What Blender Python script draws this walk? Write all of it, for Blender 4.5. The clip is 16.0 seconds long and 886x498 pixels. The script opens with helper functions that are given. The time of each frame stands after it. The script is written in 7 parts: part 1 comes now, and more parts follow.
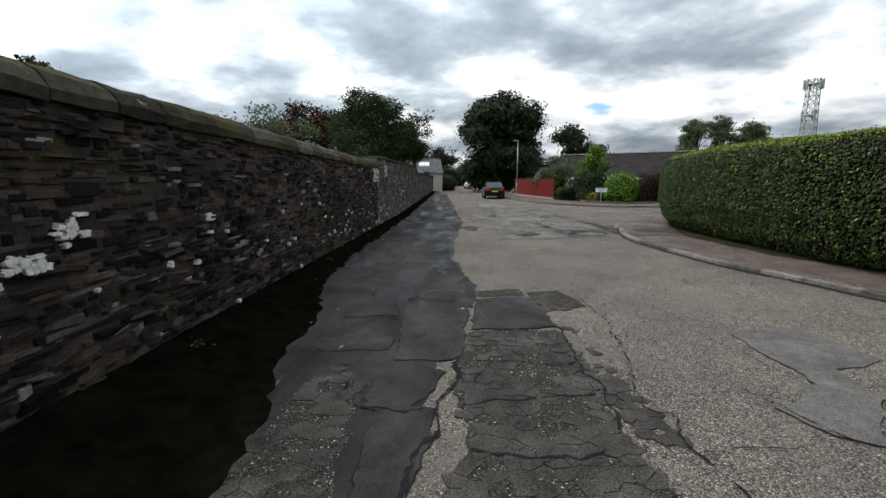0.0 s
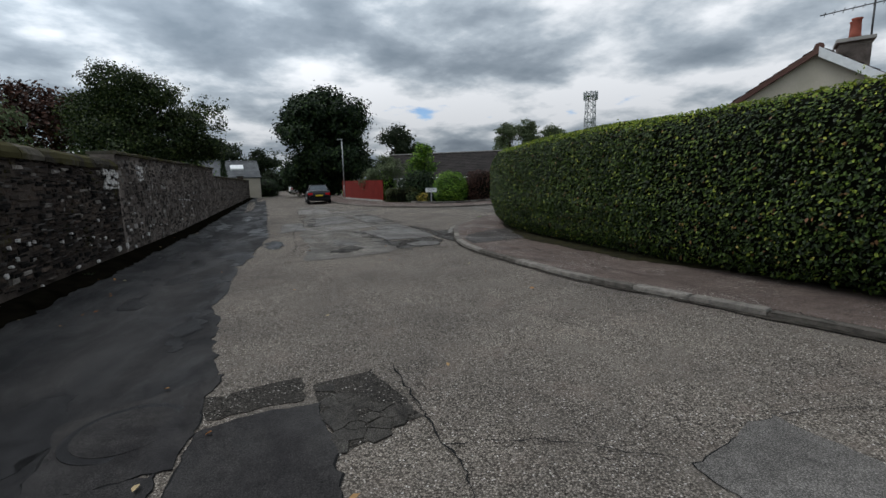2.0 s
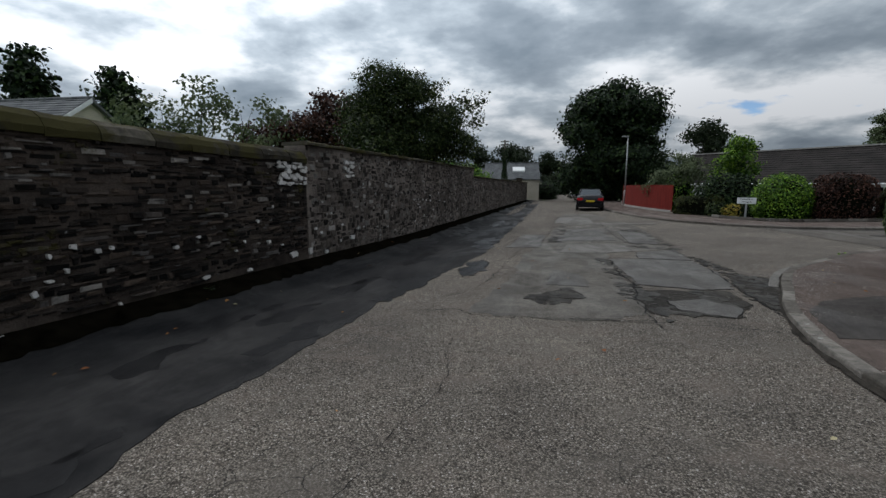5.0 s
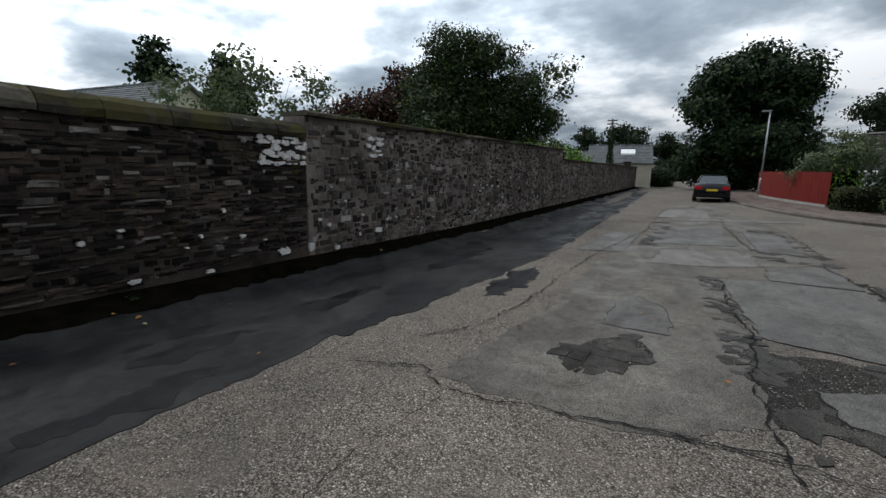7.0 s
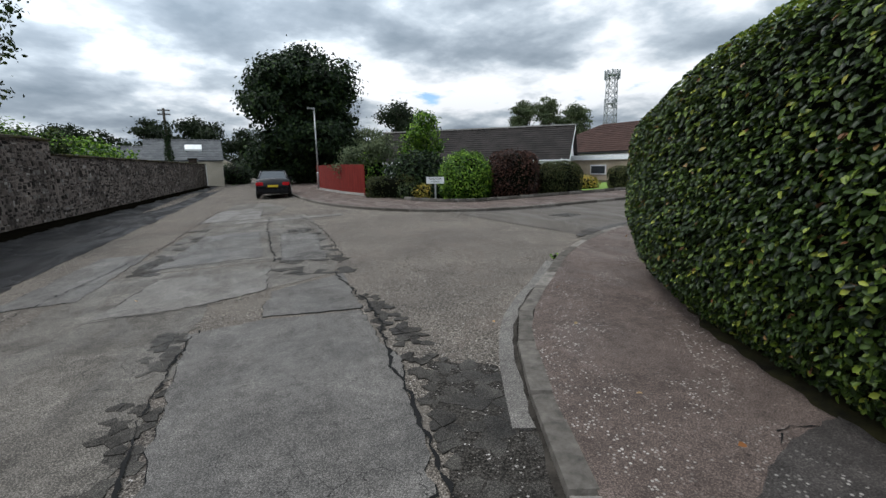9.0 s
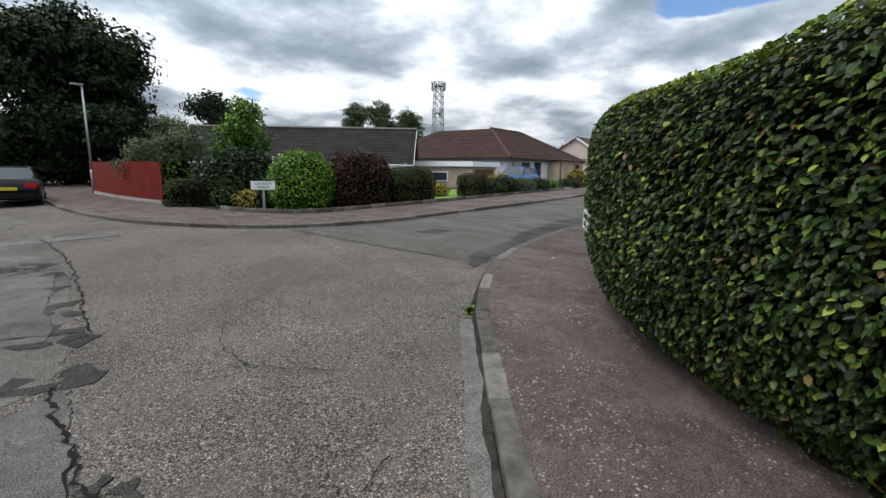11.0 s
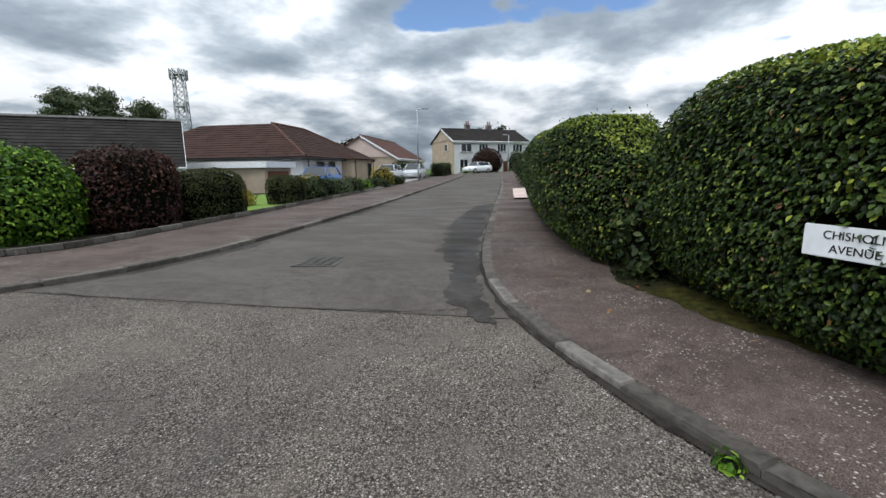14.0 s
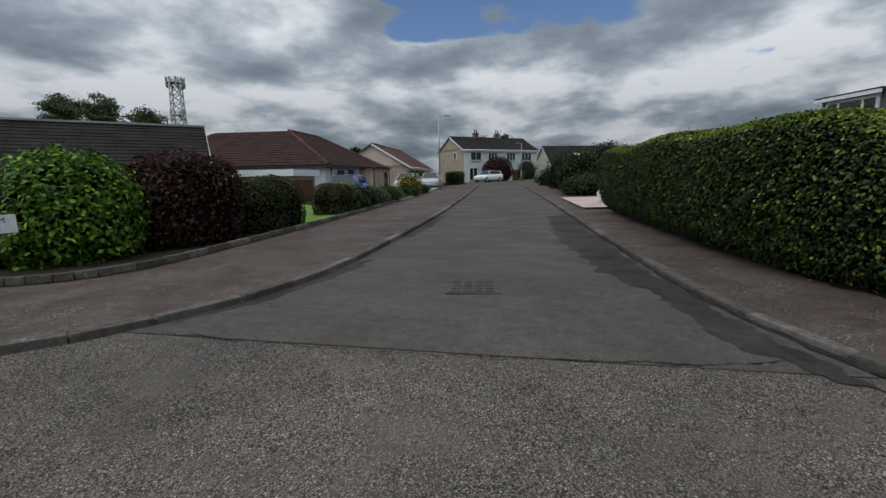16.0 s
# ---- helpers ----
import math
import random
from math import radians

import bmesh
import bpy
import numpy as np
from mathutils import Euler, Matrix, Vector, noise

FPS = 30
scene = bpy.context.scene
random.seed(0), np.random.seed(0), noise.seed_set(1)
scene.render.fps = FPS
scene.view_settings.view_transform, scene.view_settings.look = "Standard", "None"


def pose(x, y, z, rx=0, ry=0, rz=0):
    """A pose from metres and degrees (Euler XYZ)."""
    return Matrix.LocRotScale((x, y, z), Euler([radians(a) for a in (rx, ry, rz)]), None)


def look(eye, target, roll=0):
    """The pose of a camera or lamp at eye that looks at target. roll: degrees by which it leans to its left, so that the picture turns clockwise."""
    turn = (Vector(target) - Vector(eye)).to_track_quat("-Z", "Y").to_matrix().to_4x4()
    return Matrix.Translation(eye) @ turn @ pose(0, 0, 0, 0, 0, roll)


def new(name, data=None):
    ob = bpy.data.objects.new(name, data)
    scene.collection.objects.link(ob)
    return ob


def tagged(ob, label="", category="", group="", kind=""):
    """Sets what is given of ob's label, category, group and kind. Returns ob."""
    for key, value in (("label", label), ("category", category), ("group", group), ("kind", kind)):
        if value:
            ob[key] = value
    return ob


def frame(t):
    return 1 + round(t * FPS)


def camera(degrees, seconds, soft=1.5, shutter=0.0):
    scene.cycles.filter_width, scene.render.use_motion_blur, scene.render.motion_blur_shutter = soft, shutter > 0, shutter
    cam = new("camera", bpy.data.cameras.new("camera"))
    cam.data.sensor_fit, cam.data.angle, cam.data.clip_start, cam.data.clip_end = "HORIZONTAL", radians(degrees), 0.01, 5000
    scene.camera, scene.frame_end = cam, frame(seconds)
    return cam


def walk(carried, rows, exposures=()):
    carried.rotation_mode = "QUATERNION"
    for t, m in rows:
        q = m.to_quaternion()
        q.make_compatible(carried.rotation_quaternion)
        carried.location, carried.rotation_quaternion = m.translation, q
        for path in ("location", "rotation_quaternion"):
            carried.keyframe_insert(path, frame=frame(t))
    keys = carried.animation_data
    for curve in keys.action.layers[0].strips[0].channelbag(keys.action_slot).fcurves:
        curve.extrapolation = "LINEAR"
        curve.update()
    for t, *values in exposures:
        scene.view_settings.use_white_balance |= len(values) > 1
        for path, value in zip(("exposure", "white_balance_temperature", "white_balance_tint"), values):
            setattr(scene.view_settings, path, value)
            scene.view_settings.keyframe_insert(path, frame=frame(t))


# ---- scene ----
cam = camera(90.0, 16.0)
PATH = [
    (0, -0.786, 1.158, 1.551, 80.87, -0.29, -1.38),
    (0.5, -0.587, 1.928, 1.550, 81.41, 0.42, -10.85),
    (1, -0.280, 2.655, 1.530, 81.21, 0.80, -19.07),
    (1.5, 0.011, 3.381, 1.511, 80.90, 1.41, -21.59),
    (2, 0.323, 4.014, 1.473, 81.01, 1.29, -22.42),
    (2.5, 0.689, 4.679, 1.459, 81.13, 1.25, -22.74),
    (3, 1.025, 5.405, 1.476, 81.39, 1.08, -22.25),
    (3.5, 1.376, 6.138, 1.461, 81.60, 1.08, -20.59),
    (4, 1.649, 6.907, 1.439, 82.01, 0.95, -13.87),
    (4.5, 1.915, 7.601, 1.438, 81.89, 0.54, -2.01),
    (5, 2.081, 8.242, 1.412, 81.87, -0.16, 13.75),
    (5.2, 2.117, 8.500, 1.413, 81.78, -0.46, 20.62),
    (7.3, 2.745, 11.182, 1.406, 79.59, -0.81, 27.15),
    (7.5, 2.885, 11.474, 1.400, 79.62, -0.37, 21.63),
    (8, 3.341, 12.279, 1.431, 79.59, 0.39, 6.21),
    (8.5, 3.778, 13.104, 1.411, 79.28, 0.28, -11.18),
    (9, 4.148, 13.858, 1.369, 79.32, 0.85, -21.67),
    (9.5, 4.418, 14.653, 1.354, 79.73, 1.23, -26.49),
    (9.7, 4.477, 14.954, 1.322, 79.97, 1.59, -28.81),
    (11.8, 5.402, 17.343, 1.390, 79.71, -1.89, -52.63),
    (12, 5.474, 17.585, 1.385, 79.67, -1.51, -55.55),
    (12.5, 5.693, 18.205, 1.328, 79.16, -0.90, -63.70),
    (13, 5.816, 18.828, 1.290, 79.08, -0.18, -70.60),
    (13.5, 5.911, 19.462, 1.310, 79.11, 0.17, -71.45),
    (14, 6.026, 20.154, 1.347, 79.84, 0.80, -72.29),
    (14.5, 6.136, 20.835, 1.400, 80.67, 0.86, -72.68),
    (15, 6.247, 21.525, 1.415, 80.77, 0.73, -72.92),
    (15.5, 6.336, 22.141, 1.395, 80.92, 0.80, -73.10),
    (16, 6.447, 22.816, 1.342, 80.97, 0.84, -73.36),
]
walk(cam, [(t, pose(x, y, z, a, b, c)) for t, x, y, z, a, b, c in PATH], exposures=[(0.0, 0.33, 6470, 10), (0.5, -0.32, 6270, 10), (1.0, -0.4, 6270, 10), (2.0, -0.25, 6270, 10), (3.5, -0.22, 6270, 10), (5.0, -0.42, 6270, 10), (7.5, 0.04, 6270, 10), (9.0, 0.25, 6270, 10), (12.0, 0.32, 6270, 10), (13.5, 0.39, 6270, 10), (14.5, -0.04, 6220, 10), (15.5, -0.45, 6170, 10), (16.0, -0.57, 6170, 10)])

# ---- light ----
SUN_EL, SUN_AZ = radians(62), radians(-62)
world = bpy.data.worlds.new("world")
scene.world = world
world.use_nodes = True
wt = world.node_tree
wt.nodes.clear()


def wnode(kind, **kw):
    n = wt.nodes.new(kind)
    for k, v in kw.items():
        n.inputs[k].default_value = v
    return n


def wmath(op, a, b):
    n = wt.nodes.new("ShaderNodeMath")
    n.operation = op
    for v, sock in ((a, n.inputs[0]), (b, n.inputs[1])):
        if isinstance(v, (int, float)):
            sock.default_value = v
        else:
            wt.links.new(v, sock)
    return n.outputs[0]


def wrange(v, a, b, c, d):
    n = wt.nodes.new("ShaderNodeMapRange")
    n.interpolation_type = "SMOOTHSTEP"
    for k, q in zip(("From Min", "From Max", "To Min", "To Max"), (a, b, c, d)):
        n.inputs[k].default_value = q
    wt.links.new(v, n.inputs["Value"])
    return n.outputs[0]


def wdot(vec, v):
    n = wt.nodes.new("ShaderNodeVectorMath")
    n.operation = "DOT_PRODUCT"
    n.inputs[1].default_value = v
    wt.links.new(vec, n.inputs[0])
    return n.outputs["Value"]


def build_world():
    """A broken cloud deck seen from below, with clear sky low in the east."""
    sky = wt.nodes.new("ShaderNodeTexSky")
    sky.sky_type, sky.sun_disc = "NISHITA", False
    sky.sun_elevation, sky.sun_rotation = SUN_EL, SUN_AZ
    sky.altitude, sky.dust_density, sky.ozone_density = 1500.0, 0.0, 3.0
    way = wt.nodes.new("ShaderNodeTexCoord").outputs["Generated"]
    sep = wt.nodes.new("ShaderNodeSeparateXYZ")
    wt.links.new(way, sep.inputs[0])
    up = wmath("MAXIMUM", sep.outputs["Z"], 0.0)
    # the cloud base is a flat sheet, so that lumps grow smaller towards the horizon
    depth = wmath("ADD", up, 0.26)
    deck = wt.nodes.new("ShaderNodeCombineXYZ")
    wt.links.new(wmath("DIVIDE", sep.outputs["X"], depth), deck.inputs["X"])
    wt.links.new(wmath("DIVIDE", sep.outputs["Y"], depth), deck.inputs["Y"])
    wt.links.new(wmath("MULTIPLY", up, 2.0), deck.inputs["Z"])
    shift = wt.nodes.new("ShaderNodeMapping")
    shift.inputs["Location"].default_value = (3.7, 9.4, 0.0)
    wt.links.new(deck.outputs[0], shift.inputs["Vector"])
    lump = wnode("ShaderNodeTexNoise", Scale=2.1, Detail=12.0, Roughness=0.54, Distortion=0.06)
    mass = wnode("ShaderNodeTexNoise", Scale=0.75, Detail=5.0, Roughness=0.5, Distortion=0.0)
    for n in (lump, mass):
        wt.links.new(shift.outputs[0], n.inputs["Vector"])
    shade = wmath("ADD", wmath("MULTIPLY", lump.outputs["Fac"], 0.72), wmath("MULTIPLY", mass.outputs["Fac"], 0.28))
    tone = wt.nodes.new("ShaderNodeValToRGB")
    el = tone.color_ramp.elements
    el[0].position, el[0].color = 0.40, (1.25, 1.27, 1.29, 1)
    el[1].position, el[1].color = 0.64, (0.275, 0.335, 0.395, 1)
    for p, c in ((0.445, (0.95, 1.0, 1.04, 1)), (0.50, (0.585, 0.66, 0.725, 1)), (0.56, (0.39, 0.455, 0.52, 1))):
        e = el.new(p)
        e.color = c
    wt.links.new(shade, tone.inputs["Fac"])
    # clear sky between two banks of cloud, low in the east
    flat = wt.nodes.new("ShaderNodeVectorMath")
    flat.operation = "NORMALIZE"
    level = wt.nodes.new("ShaderNodeCombineXYZ")
    wt.links.new(sep.outputs["X"], level.inputs["X"])
    wt.links.new(sep.outputs["Y"], level.inputs["Y"])
    wt.links.new(level.outputs[0], flat.inputs[0])
    east = wrange(wdot(flat.outputs[0], (0.985, 0.17, 0.0)), 0.90, 0.985, 0.0, 1.0)
    rise = wmath("MULTIPLY", wrange(sep.outputs["Z"], 0.235, 0.305, 0.0, 1.0), wrange(sep.outputs["Z"], 0.34, 0.46, 1.0, 0.25))
    gap = wmath("MULTIPLY", wmath("MULTIPLY", east, rise), 0.26)
    cover = wrange(wmath("SUBTRACT", wmath("ADD", wmath("MULTIPLY", lump.outputs["Fac"], 0.6), wmath("MULTIPLY", mass.outputs["Fac"], 0.4)), gap), 0.295, 0.345, 0.0, 1.0)
    # thin cloud near the veiled sun is brighter
    sunward = (math.sin(SUN_AZ) * math.cos(SUN_EL), math.cos(SUN_AZ) * math.cos(SUN_EL), math.sin(SUN_EL))
    glow = wrange(wdot(way, sunward), 0.15, 0.95, 0.95, 1.9)
    a = wnode("ShaderNodeBackground", Strength=0.14)
    b = wnode("ShaderNodeBackground")
    far_base = wmath("MULTIPLY", wrange(sep.outputs["Z"], 0.02, 0.30, 0.62, 1.0), 0.92)
    wt.links.new(sky.outputs[0], a.inputs["Color"])
    wt.links.new(tone.outputs[0], b.inputs["Color"])
    wt.links.new(wmath("MULTIPLY", glow, far_base), b.inputs["Strength"])
    mix = wt.nodes.new("ShaderNodeMixShader")
    wt.links.new(cover, mix.inputs[0])
    wt.links.new(a.outputs[0], mix.inputs[1])
    wt.links.new(b.outputs[0], mix.inputs[2])
    out = wt.nodes.new("ShaderNodeOutputWorld")
    wt.links.new(mix.outputs[0], out.inputs["Surface"])


build_world()
sun_data = bpy.data.lights.new("sun", "SUN")
sun_data.energy, sun_data.angle, sun_data.color = 1.25, radians(16), (1.0, 0.98, 0.95)
sun = new("sun", sun_data)
sun.matrix_world = look((0, 0, 0), (-math.sin(SUN_AZ) * math.cos(SUN_EL), -math.cos(SUN_AZ) * math.cos(SUN_EL), -math.sin(SUN_EL)))


# ---- materials ----
def material(name, rough=0.8, metal=0.0, spec=0.12):
    m = bpy.data.materials.new(name)
    m.use_nodes = True
    bsdf = m.node_tree.nodes["Principled BSDF"]
    bsdf.inputs["Roughness"].default_value = rough
    bsdf.inputs["Metallic"].default_value = metal
    bsdf.inputs["Specular IOR Level"].default_value = spec
    return m, m.node_tree, bsdf


def ramp(nt, fac, stops):
    r = nt.nodes.new("ShaderNodeValToRGB")
    els = r.color_ramp.elements
    while len(els) < len(stops):
        els.new(0.5)
    for e, (p, c) in zip(els, stops):
        e.position, e.color = p, (*c, 1)
    nt.links.new(fac, r.inputs["Fac"])
    return r.outputs["Color"]


def noise_fac(nt, scale, detail=5.0, rough=0.6, distort=0.0, stretch=(1, 1, 1), own=False):
    co = nt.nodes.new("ShaderNodeTexCoord")
    n = nt.nodes.new("ShaderNodeTexNoise")
    n.inputs["Scale"].default_value, n.inputs["Detail"].default_value = scale, detail
    n.inputs["Roughness"].default_value, n.inputs["Distortion"].default_value = rough, distort
    mp = nt.nodes.new("ShaderNodeMapping")
    mp.inputs["Scale"].default_value = stretch
    if own:
        nt.links.new(co.outputs["Object"], mp.inputs["Vector"])
    else:
        g = nt.nodes.new("ShaderNodeNewGeometry")
        nt.links.new(g.outputs["Position"], mp.inputs["Vector"])
    nt.links.new(mp.outputs[0], n.inputs["Vector"])
    return n.outputs["Fac"]


def voronoi(nt, scale, feature="F1", out="Distance", rnd=1.0):
    g = nt.nodes.new("ShaderNodeNewGeometry")
    v = nt.nodes.new("ShaderNodeTexVoronoi")
    v.feature = feature
    v.inputs["Scale"].default_value = scale
    v.inputs["Randomness"].default_value = rnd
    nt.links.new(g.outputs["Position"], v.inputs["Vector"])
    return v.outputs[out]


def mixcol(nt, fac, a, b, mode="MIX"):
    m = nt.nodes.new("ShaderNodeMix")
    m.data_type, m.blend_type = "RGBA", mode
    for v, sock in ((fac, m.inputs[0]), (a, m.inputs[6]), (b, m.inputs[7])):
        if isinstance(v, (int, float)):
            sock.default_value = v
        elif isinstance(v, tuple):
            sock.default_value = (*v, 1)
        else:
            nt.links.new(v, sock)
    return m.outputs[2]


def bump(nt, bsdf, height, strength=0.5, dist=0.01):
    b = nt.nodes.new("ShaderNodeBump")
    b.inputs["Strength"].default_value, b.inputs["Distance"].default_value = strength, dist
    nt.links.new(height, b.inputs["Height"])
    nt.links.new(b.outputs[0], bsdf.inputs["Normal"])


def grained(name, dark, light, scale=6.0, rough=0.85, bump_by=0.3, fine=60.0, metal=0.0, stretch=(1, 1, 1), dist=0.005, own=False, spec=0.10):
    """A surface whose colour drifts at two scales, with fine relief."""
    m, nt, b = material(name, rough, metal, spec)
    c1 = ramp(nt, noise_fac(nt, scale, 5, 0.6, 0.2, stretch, own), [(0.3, dark), (0.7, light)])
    f = noise_fac(nt, fine, 4, 0.7, 0, stretch, own)
    c2 = ramp(nt, f, [(0.25, (0.72, 0.72, 0.72)), (0.75, (1.2, 1.2, 1.2))])
    nt.links.new(mixcol(nt, 1.0, c1, c2, "MULTIPLY"), b.inputs["Base Color"])
    bump(nt, b, f, bump_by, dist)
    return m


def crazed(nt, c, scale, width):
    """Hairline crazing that comes and goes over the surface."""
    co = nt.nodes.new("ShaderNodeTexCoord").outputs["Object"]
    wob = nt.nodes.new("ShaderNodeTexNoise")
    wob.inputs["Scale"].default_value, wob.inputs["Detail"].default_value = 5.0, 4.0
    nt.links.new(co, wob.inputs["Vector"])
    add = nt.nodes.new("ShaderNodeVectorMath")
    add.operation = "MULTIPLY_ADD"
    add.inputs[1].default_value = (0.22, 0.22, 0.22)
    nt.links.new(wob.outputs["Color"], add.inputs[0])
    nt.links.new(co, add.inputs[2])
    v = nt.nodes.new("ShaderNodeTexVoronoi")
    v.feature = "DISTANCE_TO_EDGE"
    v.inputs["Scale"].default_value = scale
    nt.links.new(add.outputs[0], v.inputs["Vector"])
    line = ramp(nt, v.outputs["Distance"], [(width * 0.4, (1, 1, 1)), (width, (0, 0, 0))])
    zone = ramp(nt, noise_fac(nt, 0.8, 5, 0.65, 0.3), [(0.50, (0, 0, 0)), (0.62, (0.9, 0.9, 0.9))])
    return mixcol(nt, mixcol(nt, 1.0, line, zone, "MULTIPLY"), c, (0.016, 0.015, 0.014))


def chipped_road(name, base, chip, stain, wet=0.0):
    """Surface dressing: pale chippings of uneven size bedded in dark binder."""
    m, nt, b = material(name, 0.9, spec=0.06)
    g = nt.nodes.new("ShaderNodeNewGeometry").outputs["Position"]
    wob = nt.nodes.new("ShaderNodeTexNoise")
    wob.inputs["Scale"].default_value, wob.inputs["Detail"].default_value = 55.0, 2.0
    nt.links.new(g, wob.inputs["Vector"])
    add = nt.nodes.new("ShaderNodeVectorMath")
    add.operation = "MULTIPLY_ADD"
    add.inputs[1].default_value = (0.014, 0.014, 0.014)
    nt.links.new(wob.outputs["Color"], add.inputs[0])
    nt.links.new(g, add.inputs[2])
    v = nt.nodes.new("ShaderNodeTexVoronoi")
    v.inputs["Scale"].default_value = 92
    nt.links.new(add.outputs[0], v.inputs["Vector"])
    cell = v.outputs["Distance"]
    sep = nt.nodes.new("ShaderNodeSeparateColor")
    nt.links.new(v.outputs["Color"], sep.inputs[0])
    c = ramp(nt, sep.outputs[0], [(0.0, base), (0.35, tuple(v * 0.72 for v in chip)), (0.8, chip), (0.95, tuple(v * 1.4 for v in chip)), (1.0, (0.50, 0.48, 0.46))])
    edge = ramp(nt, cell, [(0.25, (1.12, 1.12, 1.12)), (0.70, (0.30, 0.29, 0.28))])
    c = mixcol(nt, 1.0, c, edge, "MULTIPLY")
    # binder worn smooth and dirty in drifting patches
    bald = ramp(nt, noise_fac(nt, 1.15, 7, 0.68, 0.5), [(0.50, (0, 0, 0)), (0.66, (0.62, 0.62, 0.62))])
    c = mixcol(nt, bald, c, tuple(v * 0.52 for v in chip))
    big = ramp(nt, noise_fac(nt, 0.45, 7, 0.66, 0.4), [(0.3, (0.70, 0.69, 0.69)), (0.68, (1.18, 1.15, 1.11))])
    c = mixcol(nt, 1.0, c, big, "MULTIPLY")
    brown = ramp(nt, noise_fac(nt, 1.7, 5, 0.65, 0.5), [(0.52, (0, 0, 0)), (0.78, (0.40, 0.40, 0.40))])
    c = mixcol(nt, brown, c, stain)
    c = crazed(nt, c, 2.6, 0.010)
    nt.links.new(c, b.inputs["Base Color"])
    bump(nt, b, cell, 0.7, 0.012)
    return m


def worn_asphalt(name, dark, light, rough, scale=1.3, spots=0.0, craze=0.0, grit=0.0):
    m, nt, b = material(name, rough, spec=0.07)
    c = ramp(nt, noise_fac(nt, scale, 7, 0.65, 0.6), [(0.34, dark), (0.66, light)])
    c = mixcol(nt, 1.0, c, ramp(nt, noise_fac(nt, 9, 7, 0.75), [(0.3, (0.70, 0.70, 0.70)), (0.7, (1.30, 1.29, 1.27))]), "MULTIPLY")
    if craze:
        c = crazed(nt, c, craze, 0.008)
    f = noise_fac(nt, 110, 4, 0.8)
    c = mixcol(nt, 1.0, c, ramp(nt, f, [(0.32, (0.45, 0.45, 0.45)), (0.70, (1.65, 1.64, 1.62))]), "MULTIPLY")
    if grit:
        g = voronoi(nt, 120)
        c = mixcol(nt, 1.0, c, ramp(nt, g, [(0.2, (1.0 + grit,) * 3), (0.62, (1.0 - grit,) * 3)]), "MULTIPLY")
    if spots:
        # loose pale grit: a few cells of many hold a fleck
        co = voronoi(nt, 48, out="Color")
        sep = nt.nodes.new("ShaderNodeSeparateColor")
        nt.links.new(co, sep.inputs[0])
        some = ramp(nt, sep.outputs[0], [(0.70, (0, 0, 0)), (0.76, (1, 1, 1))])
        sp = ramp(nt, voronoi(nt, 48), [(spots * 0.7, (1, 1, 1)), (spots, (0, 0, 0))])
        zone = ramp(nt, noise_fac(nt, 1.3, 6, 0.65), [(0.46, (0.06, 0.06, 0.06)), (0.64, (0.95, 0.95, 0.95))])
        c = mixcol(nt, mixcol(nt, 1.0, mixcol(nt, 1.0, sp, some, "MULTIPLY"), zone, "MULTIPLY"), c, (0.48, 0.45, 0.41))
    nt.links.new(c, b.inputs["Base Color"])
    damp = ramp(nt, noise_fac(nt, 0.9, 5, 0.6, 0.8, (1.4, 0.5, 1)), [(0.42, (rough * 0.6,) * 3), (0.6, (rough,) * 3)])
    nt.links.new(damp, b.inputs["Roughness"])
    bump(nt, b, f, 0.45, 0.008)
    return m


def stone_mat(name, stops, own=True, lichen=0.0, moss=0.0):
    m, nt, b = material(name, 0.95, spec=0.05)
    if own:
        info = nt.nodes.new("ShaderNodeObjectInfo").outputs["Random"]
    else:
        info = nt.nodes.new("ShaderNodeNewGeometry").outputs["Random Per Island"]
    c = ramp(nt, info, stops)
    n1 = noise_fac(nt, 9, 6, 0.7, 0.3)
    c = mixcol(nt, 1.0, c, ramp(nt, n1, [(0.28, (0.5, 0.5, 0.5)), (0.72, (1.45, 1.42, 1.38))]), "MULTIPLY")
    if lichen:
        l = ramp(nt, noise_fac(nt, 2.7, 8, 0.72, 0.3), [(0.70 - lichen * 0.1, (0, 0, 0)), (0.74 - lichen * 0.1, (0.8, 0.8, 0.8))])
        c = mixcol(nt, l, c, (0.42, 0.42, 0.40))
    if moss:
        l = ramp(nt, noise_fac(nt, 1.6, 7, 0.7, 0.2), [(0.62 - moss * 0.2, (0, 0, 0)), (0.70 - moss * 0.2, (0.85, 0.85, 0.85))])
        c = mixcol(nt, l, c, (0.050, 0.045, 0.016))
    nt.links.new(c, b.inputs["Base Color"])
    bump(nt, b, noise_fac(nt, 26, 7, 0.75), 0.9, 0.02)
    return m


def leaf_mat(name, stops, rough=0.45, back=0.25):
    m, nt, b = material(name, rough, spec=0.16)
    g = nt.nodes.new("ShaderNodeNewGeometry").outputs["Random Per Island"]
    c = ramp(nt, g, stops)
    drift = ramp(nt, noise_fac(nt, 1.1, 4, 0.6), [(0.3, (0.7, 0.75, 0.7)), (0.7, (1.25, 1.2, 1.1))])
    c = mixcol(nt, 1.0, c, drift, "MULTIPLY")
    nt.links.new(c, b.inputs["Base Color"])
    tr = nt.nodes.new("ShaderNodeBsdfTranslucent")
    nt.links.new(c, tr.inputs["Color"])
    mx = nt.nodes.new("ShaderNodeMixShader")
    mx.inputs[0].default_value = back
    nt.links.new(b.outputs[0], mx.inputs[1])
    nt.links.new(tr.outputs[0], mx.inputs[2])
    nt.links.new(mx.outputs[0], nt.nodes["Material Output"].inputs["Surface"])
    return m


